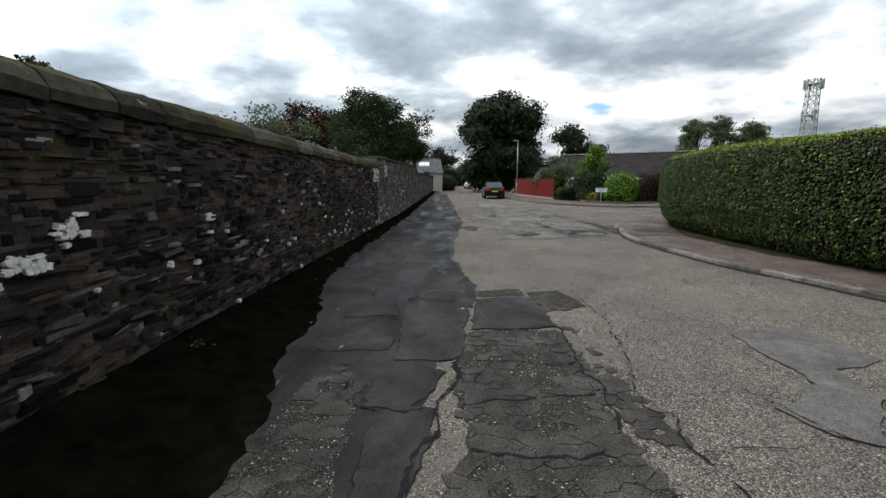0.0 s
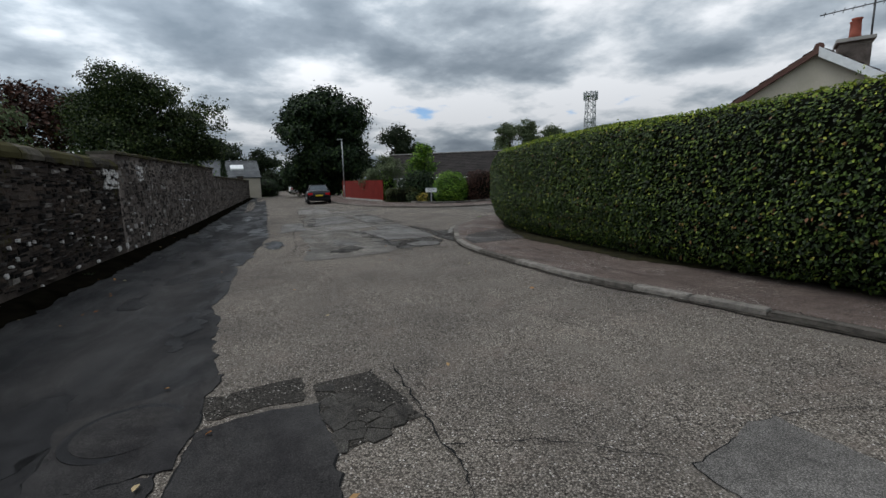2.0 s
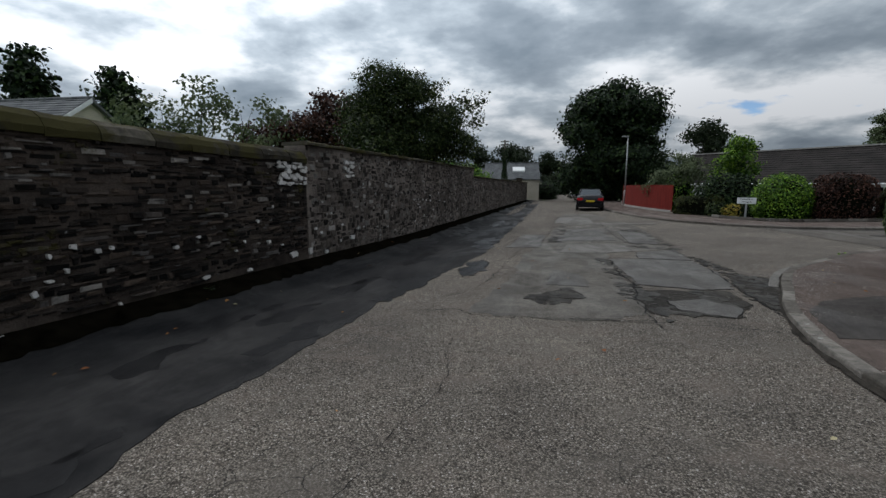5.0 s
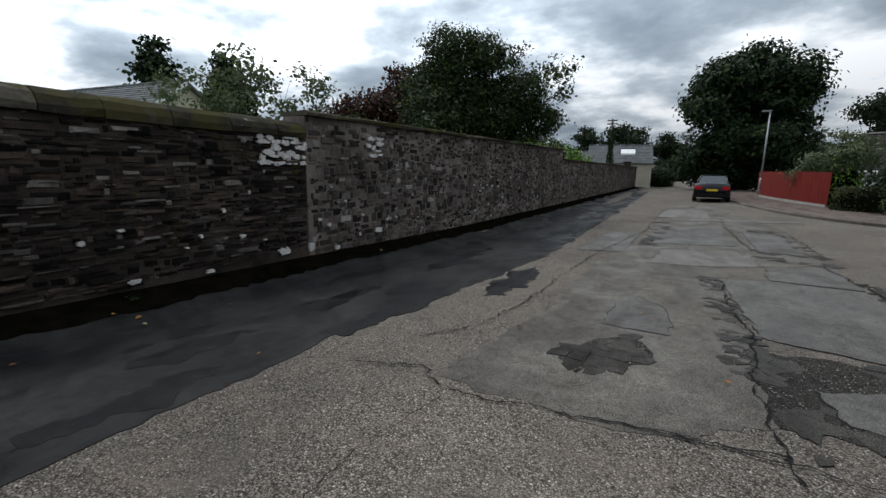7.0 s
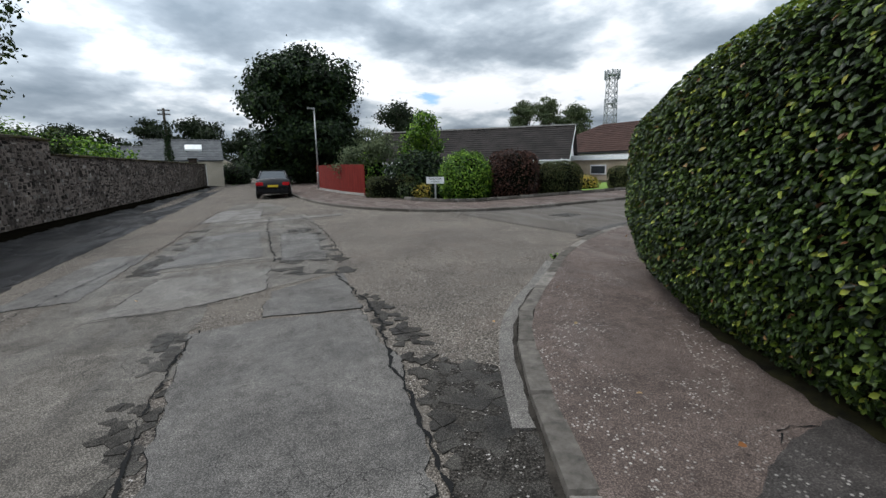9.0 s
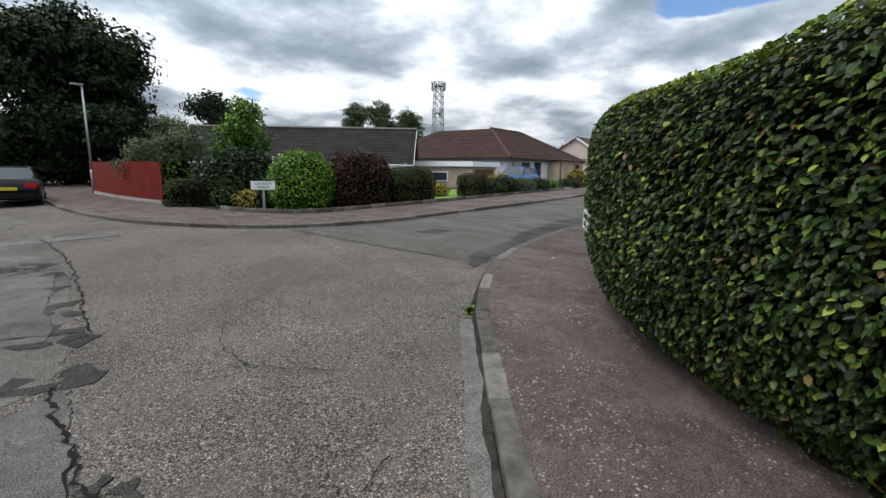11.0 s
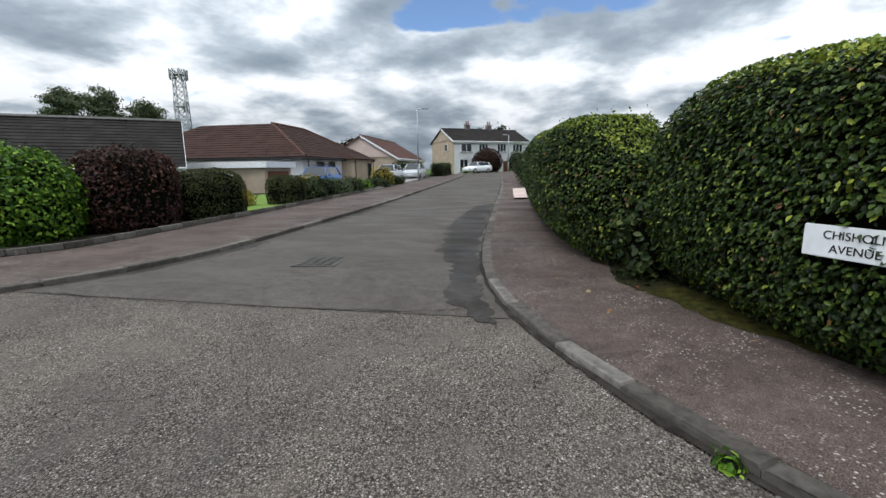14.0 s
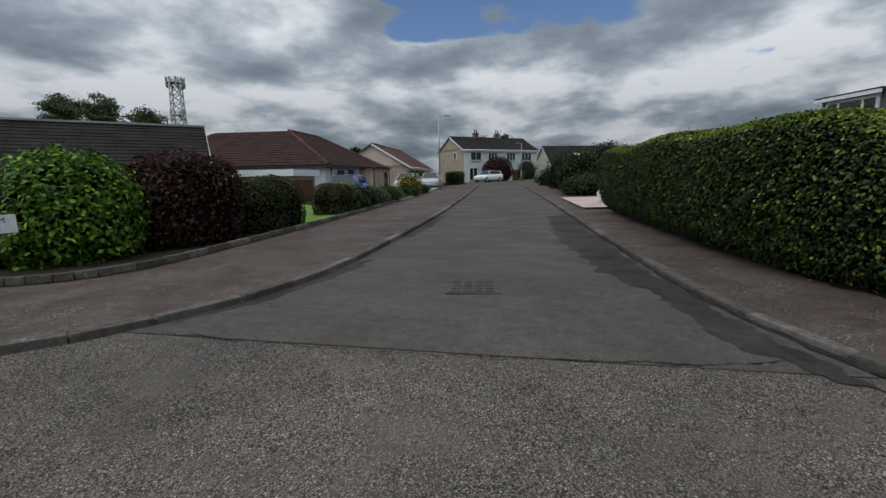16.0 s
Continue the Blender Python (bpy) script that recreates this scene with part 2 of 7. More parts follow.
def plain(name, colour, rough=0.5, metal=0.0, spec=0.25):
    m, nt, b = material(name, rough, metal, spec)
    n = ramp(nt, noise_fac(nt, 7, 4, 0.6), [(0.3, tuple(v * 0.86 for v in colour)), (0.7, tuple(min(1, v * 1.08) for v in colour))])
    nt.links.new(n, b.inputs["Base Color"])
    return m


ROAD = chipped_road("chipped_road", (0.058, 0.053, 0.047), (0.235, 0.213, 0.188), (0.19, 0.150, 0.125))
AVENUE = worn_asphalt("avenue_asphalt", (0.082, 0.073, 0.064), (0.108, 0.097, 0.086), 0.88, 0.7, grit=0.25)
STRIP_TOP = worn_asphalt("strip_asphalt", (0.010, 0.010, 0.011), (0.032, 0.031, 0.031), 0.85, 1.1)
DARK_PATCH = worn_asphalt("dark_patch_asphalt", (0.017, 0.016, 0.017), (0.041, 0.039, 0.038), 0.9, 1.6, craze=3.8, grit=0.3)
DAMP = worn_asphalt("damp_asphalt", (0.009, 0.009, 0.010), (0.019, 0.019, 0.020), 0.5, 2.5)
DAMP_EDGE = worn_asphalt("damp_edge_asphalt", (0.030, 0.027, 0.025), (0.060, 0.054, 0.049), 0.8, 1.6)
# soil colour taken down to black so that it holds the wall's shade
FOOT_SOIL_SHADE = grained("wall_foot_soil_shade", (0.0015, 0.0014, 0.001), (0.007, 0.006, 0.004), 5, 1.0, 0.8, 45, spec=0.0)
# dirt tone kept dark to shade the lower kerb face as well
GUTTER_DIRT_SHADE = grained("gutter_dirt_shade", (0.014, 0.012, 0.010), (0.050, 0.044, 0.037), 8, 1.0, 0.8, 60, spec=0.1)
PATCH = worn_asphalt("patch_asphalt", (0.082, 0.078, 0.074), (0.140, 0.132, 0.124), 0.85, 1.2, craze=3.4, grit=0.4)
PALE_PATCH = worn_asphalt("pale_patch_asphalt", (0.115, 0.107, 0.099), (0.170, 0.160, 0.148), 0.88, 1.2, craze=2.8, grit=0.35)
WORN = worn_asphalt("worn_road_asphalt", (0.080, 0.073, 0.065), (0.160, 0.147, 0.131), 0.9, 1.0, craze=2.2, grit=0.5)
BLOCK = worn_asphalt("broken_asphalt", (0.027, 0.025, 0.023), (0.070, 0.065, 0.058), 0.9, 2.6, grit=0.5)
CRUMBLED = chipped_road("crumbled_asphalt", (0.014, 0.013, 0.012), (0.075, 0.070, 0.063), (0.035, 0.031, 0.027))
CRACK = plain("crack_filling", (0.012, 0.012, 0.012), 0.95, spec=0.1)
PAVEMENT = worn_asphalt("pavement_asphalt", (0.077, 0.060, 0.053), (0.128, 0.100, 0.088), 0.92, 1.1, spots=0.42, grit=0.35)
SLAB = worn_asphalt("pavement_repair", (0.042, 0.038, 0.036), (0.074, 0.067, 0.063), 0.92, 1.3, spots=0.42, grit=0.3)
KERB = stone_mat("kerb_stone", [(0.0, (0.085, 0.078, 0.069)), (0.5, (0.130, 0.120, 0.108)), (1.0, (0.195, 0.182, 0.165))], lichen=0.6)
EARTH = grained("earth", (0.016, 0.014, 0.010), (0.040, 0.036, 0.022), 3, 0.95, spec=0.1)
GRASS = grained("grass_ground", (0.045, 0.075, 0.02), (0.09, 0.15, 0.035), 2, 0.95, 0.5, 80)
LAWN = grained("lawn", (0.11, 0.18, 0.035), (0.17, 0.26, 0.06), 3, 0.95, 0.5, 90)
MOSS = grained("moss", (0.010, 0.009, 0.006), (0.034, 0.031, 0.012), 6, 0.95, 0.6, 70)
GREEN_MOSS = grained("green_moss", (0.010, 0.009, 0.005), (0.062, 0.060, 0.014), 12, 0.95, 0.8, 60, spec=0.05)
STONE_STOPS = [(0.0, (0.006, 0.006, 0.006)), (0.4, (0.020, 0.018, 0.017)), (0.65, (0.042, 0.034, 0.029)), (0.82, (0.078, 0.060, 0.049)), (0.94, (0.080, 0.075, 0.073)), (1.0, (0.26, 0.24, 0.22))]
STONE = stone_mat("rubble_stone", STONE_STOPS, True, 0.2, 0.22)
STONE_JOINED = stone_mat("rubble_stone_joined", STONE_STOPS, False, 0.2, 0.2)
BROWN_STOPS = [(0.0, (0.014, 0.013, 0.012)), (0.3, (0.038, 0.033, 0.030)), (0.6, (0.076, 0.066, 0.059)), (0.8, (0.118, 0.100, 0.088)), (0.94, (0.155, 0.147, 0.138)), (1.0, (0.34, 0.32, 0.30))]
STONE_BROWN = stone_mat("brown_rubble_stone", BROWN_STOPS, False, 0.75, 0.0)
BLACK_MORTAR = grained("sooty_mortar", (0.006, 0.005, 0.005), (0.105, 0.084, 0.070), 1.2, 0.98, 0.9, 40, dist=0.03, spec=0.1)
MORTAR = grained("old_mortar", (0.030, 0.025, 0.022), (0.290, 0.245, 0.215), 1.1, 0.95, 0.9, 40, dist=0.03)
COPING = stone_mat("mossy_coping", [(0.0, (0.020, 0.018, 0.015)), (0.6, (0.048, 0.043, 0.034)), (1.0, (0.105, 0.096, 0.080))], True, 0.55, 0.75)
WHITE_LIME = grained("flaking_limewash", (0.42, 0.40, 0.38), (0.66, 0.64, 0.62), 9, 0.95, 0.6, 30)
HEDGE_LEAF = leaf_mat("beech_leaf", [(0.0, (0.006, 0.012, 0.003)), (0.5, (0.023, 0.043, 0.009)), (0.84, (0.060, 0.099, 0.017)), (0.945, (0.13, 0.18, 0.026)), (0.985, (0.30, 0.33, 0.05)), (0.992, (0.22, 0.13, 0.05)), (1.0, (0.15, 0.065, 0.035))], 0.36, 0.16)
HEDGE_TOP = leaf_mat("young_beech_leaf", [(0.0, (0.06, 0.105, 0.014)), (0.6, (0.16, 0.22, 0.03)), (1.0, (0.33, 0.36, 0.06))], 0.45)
# solid filling painted near-black as the shade between leaves
CORE = grained("inner_shade", (0.003, 0.004, 0.002), (0.008, 0.009, 0.005), 9, 1.0, spec=0.05)
DARK_LEAF = leaf_mat("sycamore_leaf", [(0.0, (0.005, 0.012, 0.005)), (0.7, (0.014, 0.030, 0.010)), (1.0, (0.045, 0.075, 0.022))], 0.6, 0.12)
MID_LEAF = leaf_mat("hawthorn_leaf", [(0.0, (0.008, 0.017, 0.005)), (0.7, (0.028, 0.047, 0.013)), (1.0, (0.10, 0.125, 0.042))], 0.5)
GREY_LEAF = leaf_mat("willow_leaf", [(0.0, (0.06, 0.085, 0.045)), (1.0, (0.13, 0.155, 0.085))], 0.6)
COPPER_LEAF = leaf_mat("copper_leaf", [(0.0, (0.012, 0.006, 0.005)), (0.6, (0.036, 0.016, 0.012)), (1.0, (0.115, 0.053, 0.038))], 0.5)
BRIGHT_LEAF = leaf_mat("lime_green_leaf", [(0.0, (0.014, 0.040, 0.005)), (0.55, (0.06, 0.14, 0.012)), (1.0, (0.26, 0.42, 0.05))], 0.4)
OLIVE_LEAF = leaf_mat("clipped_olive_leaf", [(0.0, (0.020, 0.030, 0.010)), (0.7, (0.050, 0.060, 0.018)), (1.0, (0.10, 0.095, 0.03))], 0.55)
GOLD_LEAF = leaf_mat("golden_leaf", [(0.0, (0.12, 0.14, 0.02)), (0.6, (0.30, 0.24, 0.04)), (1.0, (0.45, 0.30, 0.06))], 0.5)
FAR_LEAF = leaf_mat("far_wood_leaf", [(0.0, (0.012, 0.020, 0.011)), (1.0, (0.036, 0.050, 0.026))], 0.7)
BARK = grained("bark", (0.03, 0.026, 0.022), (0.085, 0.075, 0.062), 7, 0.95, 0.8, 30, stretch=(1, 1, 0.25), dist=0.02)
HARL = grained("white_harling", (0.60, 0.60, 0.60), (0.74, 0.74, 0.73), 1.2, 0.95, 0.5, 70)
CREAM = grained("cream_render", (0.44, 0.40, 0.32), (0.56, 0.51, 0.42), 1.0, 0.95, 0.4, 70)
BEIGE = grained("beige_block", (0.33, 0.27, 0.20), (0.44, 0.36, 0.27), 1.4, 0.95, 0.4, 50)
PINK = grained("pink_render", (0.46, 0.36, 0.32), (0.58, 0.46, 0.41), 1.0, 0.95, 0.4, 60)
WHITE_PAINT = plain("white_paint", (0.74, 0.75, 0.75), 0.45)
TILE_GREY = grained("grey_roof_tile", (0.016, 0.014, 0.013), (0.036, 0.031, 0.029), 1.2, 0.9, 0.4, 25, spec=0.15)
TILE_BROWN = grained("brown_roof_tile", (0.034, 0.019, 0.015), (0.062, 0.034, 0.027), 1.2, 0.9, 0.4, 25, spec=0.15)
TILE_RED = grained("red_roof_tile", (0.095, 0.050, 0.042), (0.14, 0.080, 0.066), 1.2, 0.85, 0.4, 25)
SLATE = grained("blue_slate", (0.07, 0.075, 0.08), (0.14, 0.145, 0.15), 1.5, 0.7, 0.4, 20)
GLASS_DARK, _nt, _b = material("window_glass", 0.06, 0.0, 0.6)
_b.inputs["Base Color"].default_value = (0.02, 0.025, 0.03, 1)
RED_FENCE = grained("red_stained_boards", (0.105, 0.012, 0.009), (0.19, 0.026, 0.019), 2, 0.8, 0.4, 40, stretch=(6, 6, 0.5))
STEEL = plain("galvanised_steel", (0.36, 0.37, 0.37), 0.5, 0.6)
LATTICE = plain("mast_steel", (0.30, 0.31, 0.32), 0.55, 0.4)
DARK_METAL = plain("dark_metal", (0.05, 0.05, 0.05), 0.5, 0.7)
IRON = grained("cast_iron", (0.075, 0.070, 0.064), (0.13, 0.12, 0.11), 9, 0.7, 0.5, 50, metal=0.5)
BLACK_TEXT = plain("black_paint", (0.015, 0.015, 0.015), 0.6)
SIGN_WHITE = plain("sign_white", (0.72, 0.74, 0.75), 0.4)
BROWN_DOOR = grained("brown_door", (0.10, 0.042, 0.02), (0.16, 0.070, 0.035), 3, 0.5)
RUBBER = plain("tyre_rubber", (0.015, 0.015, 0.015), 0.9)
POT = grained("red_chimney_pot", (0.22, 0.06, 0.04), (0.32, 0.10, 0.07), 5, 0.85)
CONCRETE = grained("concrete", (0.26, 0.25, 0.23), (0.38, 0.365, 0.34), 2, 0.95, 0.5, 60)


def paint(name, colour):
    m, nt, b = material(name, 0.35, 0.0, 0.2)
    b.inputs["Base Color"].default_value = (*colour, 1)
    b.inputs["Coat Weight"].default_value = 0.08
    return m


CAR_BLACK = paint("black_car_paint", (0.005, 0.005, 0.007))
CAR_BLUE = paint("blue_car_paint", (0.06, 0.16, 0.42))
CAR_SILVER = paint("silver_car_paint", (0.50, 0.51, 0.52))
CAR_WHITE = paint("white_car_paint", (0.75, 0.76, 0.76))
TAIL = plain("red_lens", (0.45, 0.01, 0.015), 0.2)
HEADLAMP = plain("clear_lens", (0.6, 0.62, 0.64), 0.1)
PLATE_YELLOW = plain("yellow_plate", (0.62, 0.46, 0.03), 0.4)


# ---- building blocks ----
def h(x, y):
    """Height of the ground."""
    if x < 8:
        w = 0.0
    elif x > 12:
        w = 1.0
    else:
        w = (x - 8) / 4
    yy = w * y + (1 - w) * min(y, 22.0)
    z = 0.026 * min(x, 14.0) + 0.02 * max(0.0, min(x, 120.0) - 14.0) - 0.015 * max(-60.0, min(yy, 120.0))
    s = min(1.0, max(0.0, (-2.14 + 0.046 * max(-60.0, min(y, 70.0)) - x) / 1.2))
    return z + 0.19 * s * s * (3 - 2 * s)


def mesh_of(name, verts, faces, mat, smooth=False):
    me = bpy.data.meshes.new(name)
    me.from_pydata([tuple(v) for v in verts], [], faces)
    me.materials.append(mat)
    if smooth:
        for p in me.polygons:
            p.use_smooth = True
    me.update()
    return me


def part(name, bm, mat, parent=None, label=""):
    """Links a bmesh, or a mesh, as one object under a thing or a part."""
    if isinstance(bm, bpy.types.Mesh):
        me = bm
    else:
        me = bpy.data.meshes.new(name)
        bm.to_mesh(me)
        bm.free()
        me.materials.append(mat)
    ob = new(name, me)
    if parent is not None:
        ob.parent = parent
    if label:
        ob["label"] = label
    return ob


def thing(name, x, y, z, label, category, rz=0.0, group="", kind=""):
    ob = new(name)
    ob.matrix_world = pose(x, y, z, 0, 0, rz)
    return tagged(ob, label, category, group, kind)


def add_box(bm, x0, y0, z0, x1, y1, z1, bevel=0.0):
    m = Matrix.Translation(((x0 + x1) / 2, (y0 + y1) / 2, (z0 + z1) / 2)) @ Matrix.Diagonal((x1 - x0, y1 - y0, z1 - z0, 1))
    r = bmesh.ops.create_cube(bm, size=1.0, matrix=m)
    if bevel:
        es = list({e for v in r["verts"] for e in v.link_edges})
        bmesh.ops.bevel(bm, geom=es, offset=bevel, segments=2, affect="EDGES")
    return bm


def box(x0, y0, z0, x1, y1, z1, bevel=0.0):
    return add_box(bmesh.new(), x0, y0, z0, x1, y1, z1, bevel)


def add_tube(bm, pts, radii, seg=8, caps=True):
    rings = []
    for i, p in enumerate(pts):
        p = Vector(p)
        a = Vector(pts[max(0, i - 1)])
        b = Vector(pts[min(len(pts) - 1, i + 1)])
        d = (b - a).normalized()
        s = d.cross(Vector((0, 0, 1)) if abs(d.z) < 0.9 else Vector((1, 0, 0))).normalized()
        t = d.cross(s)
        r = radii[i] if isinstance(radii, (list, tuple)) else radii
        rings.append([bm.verts.new(p + r * (math.cos(2 * math.pi * k / seg) * s + math.sin(2 * math.pi * k / seg) * t)) for k in range(seg)])
    for a, b in zip(rings, rings[1:]):
        for k in range(seg):
            f = bm.faces.new((a[k], a[(k + 1) % seg], b[(k + 1) % seg], b[k]))
            f.smooth = True
    if caps:
        bm.faces.new(rings[0][::-1])
        bm.faces.new(rings[-1])
    return bm


def tube(pts, radii, seg=8):
    return add_tube(bmesh.new(), pts, radii, seg)


def smooth_line(pts, step):
    """A Catmull-Rom curve through points, resampled at even steps."""
    p = [Vector((*q, 0)) if len(q) == 2 else Vector(q) for q in pts]
    dense = []
    for i in range(len(p) - 1):
        a, b, c, d = p[max(0, i - 1)], p[i], p[i + 1], p[min(len(p) - 1, i + 2)]
        n = max(2, int((c - b).length / (step * 0.3)))
        for k in range(n):
            t = k / n
            dense.append(0.5 * ((2 * b) + (c - a) * t + (2 * a - 5 * b + 4 * c - d) * t * t + (3 * b - a - 3 * c + d) * t ** 3))
    dense.append(p[-1])
    out, run = [dense[0]], 0.0
    for a, b in zip(dense, dense[1:]):
        run += (b - a).length
        if run >= step:
            out.append(b)
            run = 0.0
    return out


def side_of(line, i):
    """The unit vector to the right of a line at its point i."""
    a, b = line[max(0, i - 1)], line[min(len(line) - 1, i + 1)]
    d = (b - a).normalized()
    return Vector((d.y, -d.x, 0))


def strip(name, left, right, lift, mat, across=6, drop=0.25):
    """A ground slab between two lines of equal length, laid on the ground."""
    vs, fs = [], []
    n = len(left)
    for a, b in zip(left, right):
        for k in range(across + 1):
            q = a.lerp(b, k / across)
            vs.append((q.x, q.y, h(q.x, q.y) + lift))
    w = across + 1
    for i in range(n - 1):
        for k in range(across):
            fs.append((i * w + k, i * w + k + 1, (i + 1) * w + k + 1, (i + 1) * w + k))
    base = len(vs)
    for i in range(n):
        for q in (vs[i * w], vs[i * w + across]):
            vs.append((q[0], q[1], q[2] - drop))
    for i in range(n - 1):
        fs.append((i * w, (i + 1) * w, base + 2 * i + 2, base + 2 * i))
        fs.append((i * w + across, base + 2 * i + 1, base + 2 * i + 3, (i + 1) * w + across))
    me = mesh_of(name, vs, fs, mat)
    bm = bmesh.new()
    bm.from_mesh(me)
    bmesh.ops.recalc_face_normals(bm, faces=bm.faces)
    bm.to_mesh(me)
    bm.free()
    return new(name, me)


def leaf_cloud(name, points, normals, size, mat, seed, parent=None, label="", spread=0.8, kind="stuff", hang=0.0):
    """Many small folded leaves at given places, facing about the given ways."""
    rng = np.random.default_rng(seed)
    p = np.asarray(points, float)
    n = np.asarray(normals, float)
    k = len(p)
    n = n + rng.normal(0, spread, (k, 3))
    n /= np.linalg.norm(n, axis=1, keepdims=True) + 1e-9
    t = rng.normal(0, 1, (k, 3)) + np.array([0, 0, -0.6])
    if hang:
        # leaf tips point outwards and down
        t = rng.normal(0, 0.55, (k, 3)) + np.asarray(normals, float) * np.array([1, 1, 0]) * hang + np.array([0, 0, -0.55])
    t -= n * (t * n).sum(1, keepdims=True)
    t /= np.linalg.norm(t, axis=1, keepdims=True) + 1e-9
    s = np.cross(n, t)
    L = size * rng.uniform(0.65, 1.3, (k, 1))
    W = L * rng.uniform(0.26, 0.36, (k, 1))
    fold = n * W * 0.45
    v = np.stack([p - t * L * 0.5, p - t * L * 0.12 + s * W + fold, p + t * L * 0.25 + s * W * 0.8 + fold, p + t * L * 0.55, p + t * L * 0.25 - s * W * 0.8 + fold, p - t * L * 0.12 - s * W + fold], 1).reshape(-1, 3)
    me = bpy.data.meshes.new(name)
    b = (np.arange(k) * 6)[:, None]
    f = np.concatenate([b + np.array([0, 1, 2, 3]), b + np.array([0, 3, 4, 5])], 1).reshape(-1)
    me.vertices.add(len(v))
    me.vertices.foreach_set("co", v.ravel())
    me.loops.add(len(f))
    me.loops.foreach_set("vertex_index", f.astype(np.int32))
    me.polygons.add(2 * k)
    me.polygons.foreach_set("loop_start", np.arange(2 * k, dtype=np.int32) * 4)
    me.materials.append(mat)
    me.update(calc_edges=True)
    ob = new(name, me)
    if parent is not None:
        ob.parent = parent
    if label:
        ob["label"] = label
    if kind:
        ob["kind"] = kind
    return ob


# ---- ground and roads ----
def height_sheet(name, xs, ys, lift, mat):
    vs = [(x, y, h(x, y) + lift) for y in ys for x in xs]
    w = len(xs)
    fs = [(j * w + i, j * w + i + 1, (j + 1) * w + i + 1, (j + 1) * w + i) for j in range(len(ys) - 1) for i in range(w - 1)]
    return new(name, mesh_of(name, vs, fs, mat))


FAR = [-3000, -800, -250, -120]
ground = height_sheet("ground", FAR + list(range(-100, 141, 4)) + [200, 400, 1000, 3000], FAR + list(range(-100, 181, 4)) + [260, 500, 1200, 3000], -0.10, GRASS)
tagged(ground, "green grassy ground reaching to the horizon", "ground", kind="structure")
road = height_sheet("road", [-4.6 + 0.3 * i for i in range(14)] + [i * 1.0 for i in range(0, 22)], [i * 1.5 for i in range(-12, 66)], 0.0, ROAD)
tagged(road, "worn grey road surfaced with pale stone chippings", "road", kind="structure")

NEAR_KERB = [(6.6, -18), (5.9, -5), (5.25, 4), (4.82, 7.2), (4.47, 9.0), (4.4, 11.0), (4.5, 12.9), (4.86, 14.3), (5.2, 15.1), (5.52, 15.9), (5.85, 16.62), (6.25, 17.3), (6.72, 17.85), (7.22, 18.35), (7.72, 18.88), (8.28, 19.45), (8.85, 19.92), (9.55, 20.43), (10.4, 20.93), (11.3, 21.3), (12.2, 21.55), (13.4, 21.8), (15.6, 22.2), (19.3, 22.8), (31.8, 24.85), (45, 27.3), (60, 29.6), (72, 28.5)]
FAR_KERB = [(4.9, 95), (5.1, 70), (5.3, 48), (5.6, 39), (6.0, 34.8), (6.4, 32.6), (6.95, 30.6), (7.8, 28.75), (8.8, 27.55), (9.8, 26.92), (10.8, 26.58), (11.9, 26.44), (13.6, 26.45), (17.5, 26.85), (21, 27.3), (26.3, 28.1), (38.3, 30.1), (50, 32.2), (60, 34.6)]
near_line = smooth_line(NEAR_KERB, 0.5)
far_line = smooth_line(FAR_KERB, 0.5)


def offset(line, d):
    return [p + side_of(line, i) * d for i, p in enumerate(line)]


# avenue carriageway laid between the two kerbs from the joint onwards
ave_near = [Vector((10.02, 20.80, 0))] + [p for p in near_line if p.x > 10.15]
ave_far_all = [Vector((9.55, 27.05, 0))] + [p for p in far_line if p.x > 9.75 and p.y < 36]
ave_far = [ave_far_all[min(len(ave_far_all) - 1, round(i * (len(ave_far_all) - 1) / (len(ave_near) - 1)))] for i in range(len(ave_near))]
avenue = strip("road_avenue", ave_far, ave_near, 0.008, AVENUE, 8, 0.2)
tagged(avenue, "smooth grey asphalt avenue with damp dark edges", "road", kind="structure")

near_pav = strip("pavement_near", offset(near_line, 0.13), offset(near_line, 1.85), 0.074, PAVEMENT, 6, 0.3)
tagged(near_pav, "reddish brown asphalt pavement speckled with pale grit", "pavement", kind="structure")
far_pav = strip("pavement_far", offset(far_line, -3.1), offset(far_line, -0.13), 0.085, PAVEMENT, 6, 0.3)
tagged(far_pav, "brown asphalt pavement curving round the corner", "pavement", kind="structure")

# kerb stones
KERB_SHAPES = []
rng = random.Random(5)
for i in range(5):
    bm = box(-0.5, 0.0, -0.22, 0.5, 1.0, 0.0)
    bmesh.ops.bevel(bm, geom=[e for e in bm.edges if all(v.co.z > -0.1 for v in e.verts)], offset=0.02, segments=1, affect="EDGES")
    for v in bm.verts:
        v.co += Vector((rng.uniform(-0.006, 0.006), rng.uniform(-0.03, 0.03), rng.uniform(-0.006, 0.006)))
    me = bpy.data.meshes.new("kerb_stone")
    bm.to_mesh(me)
    bm.free()
    me.materials.append(KERB)
    KERB_SHAPES.append(me)


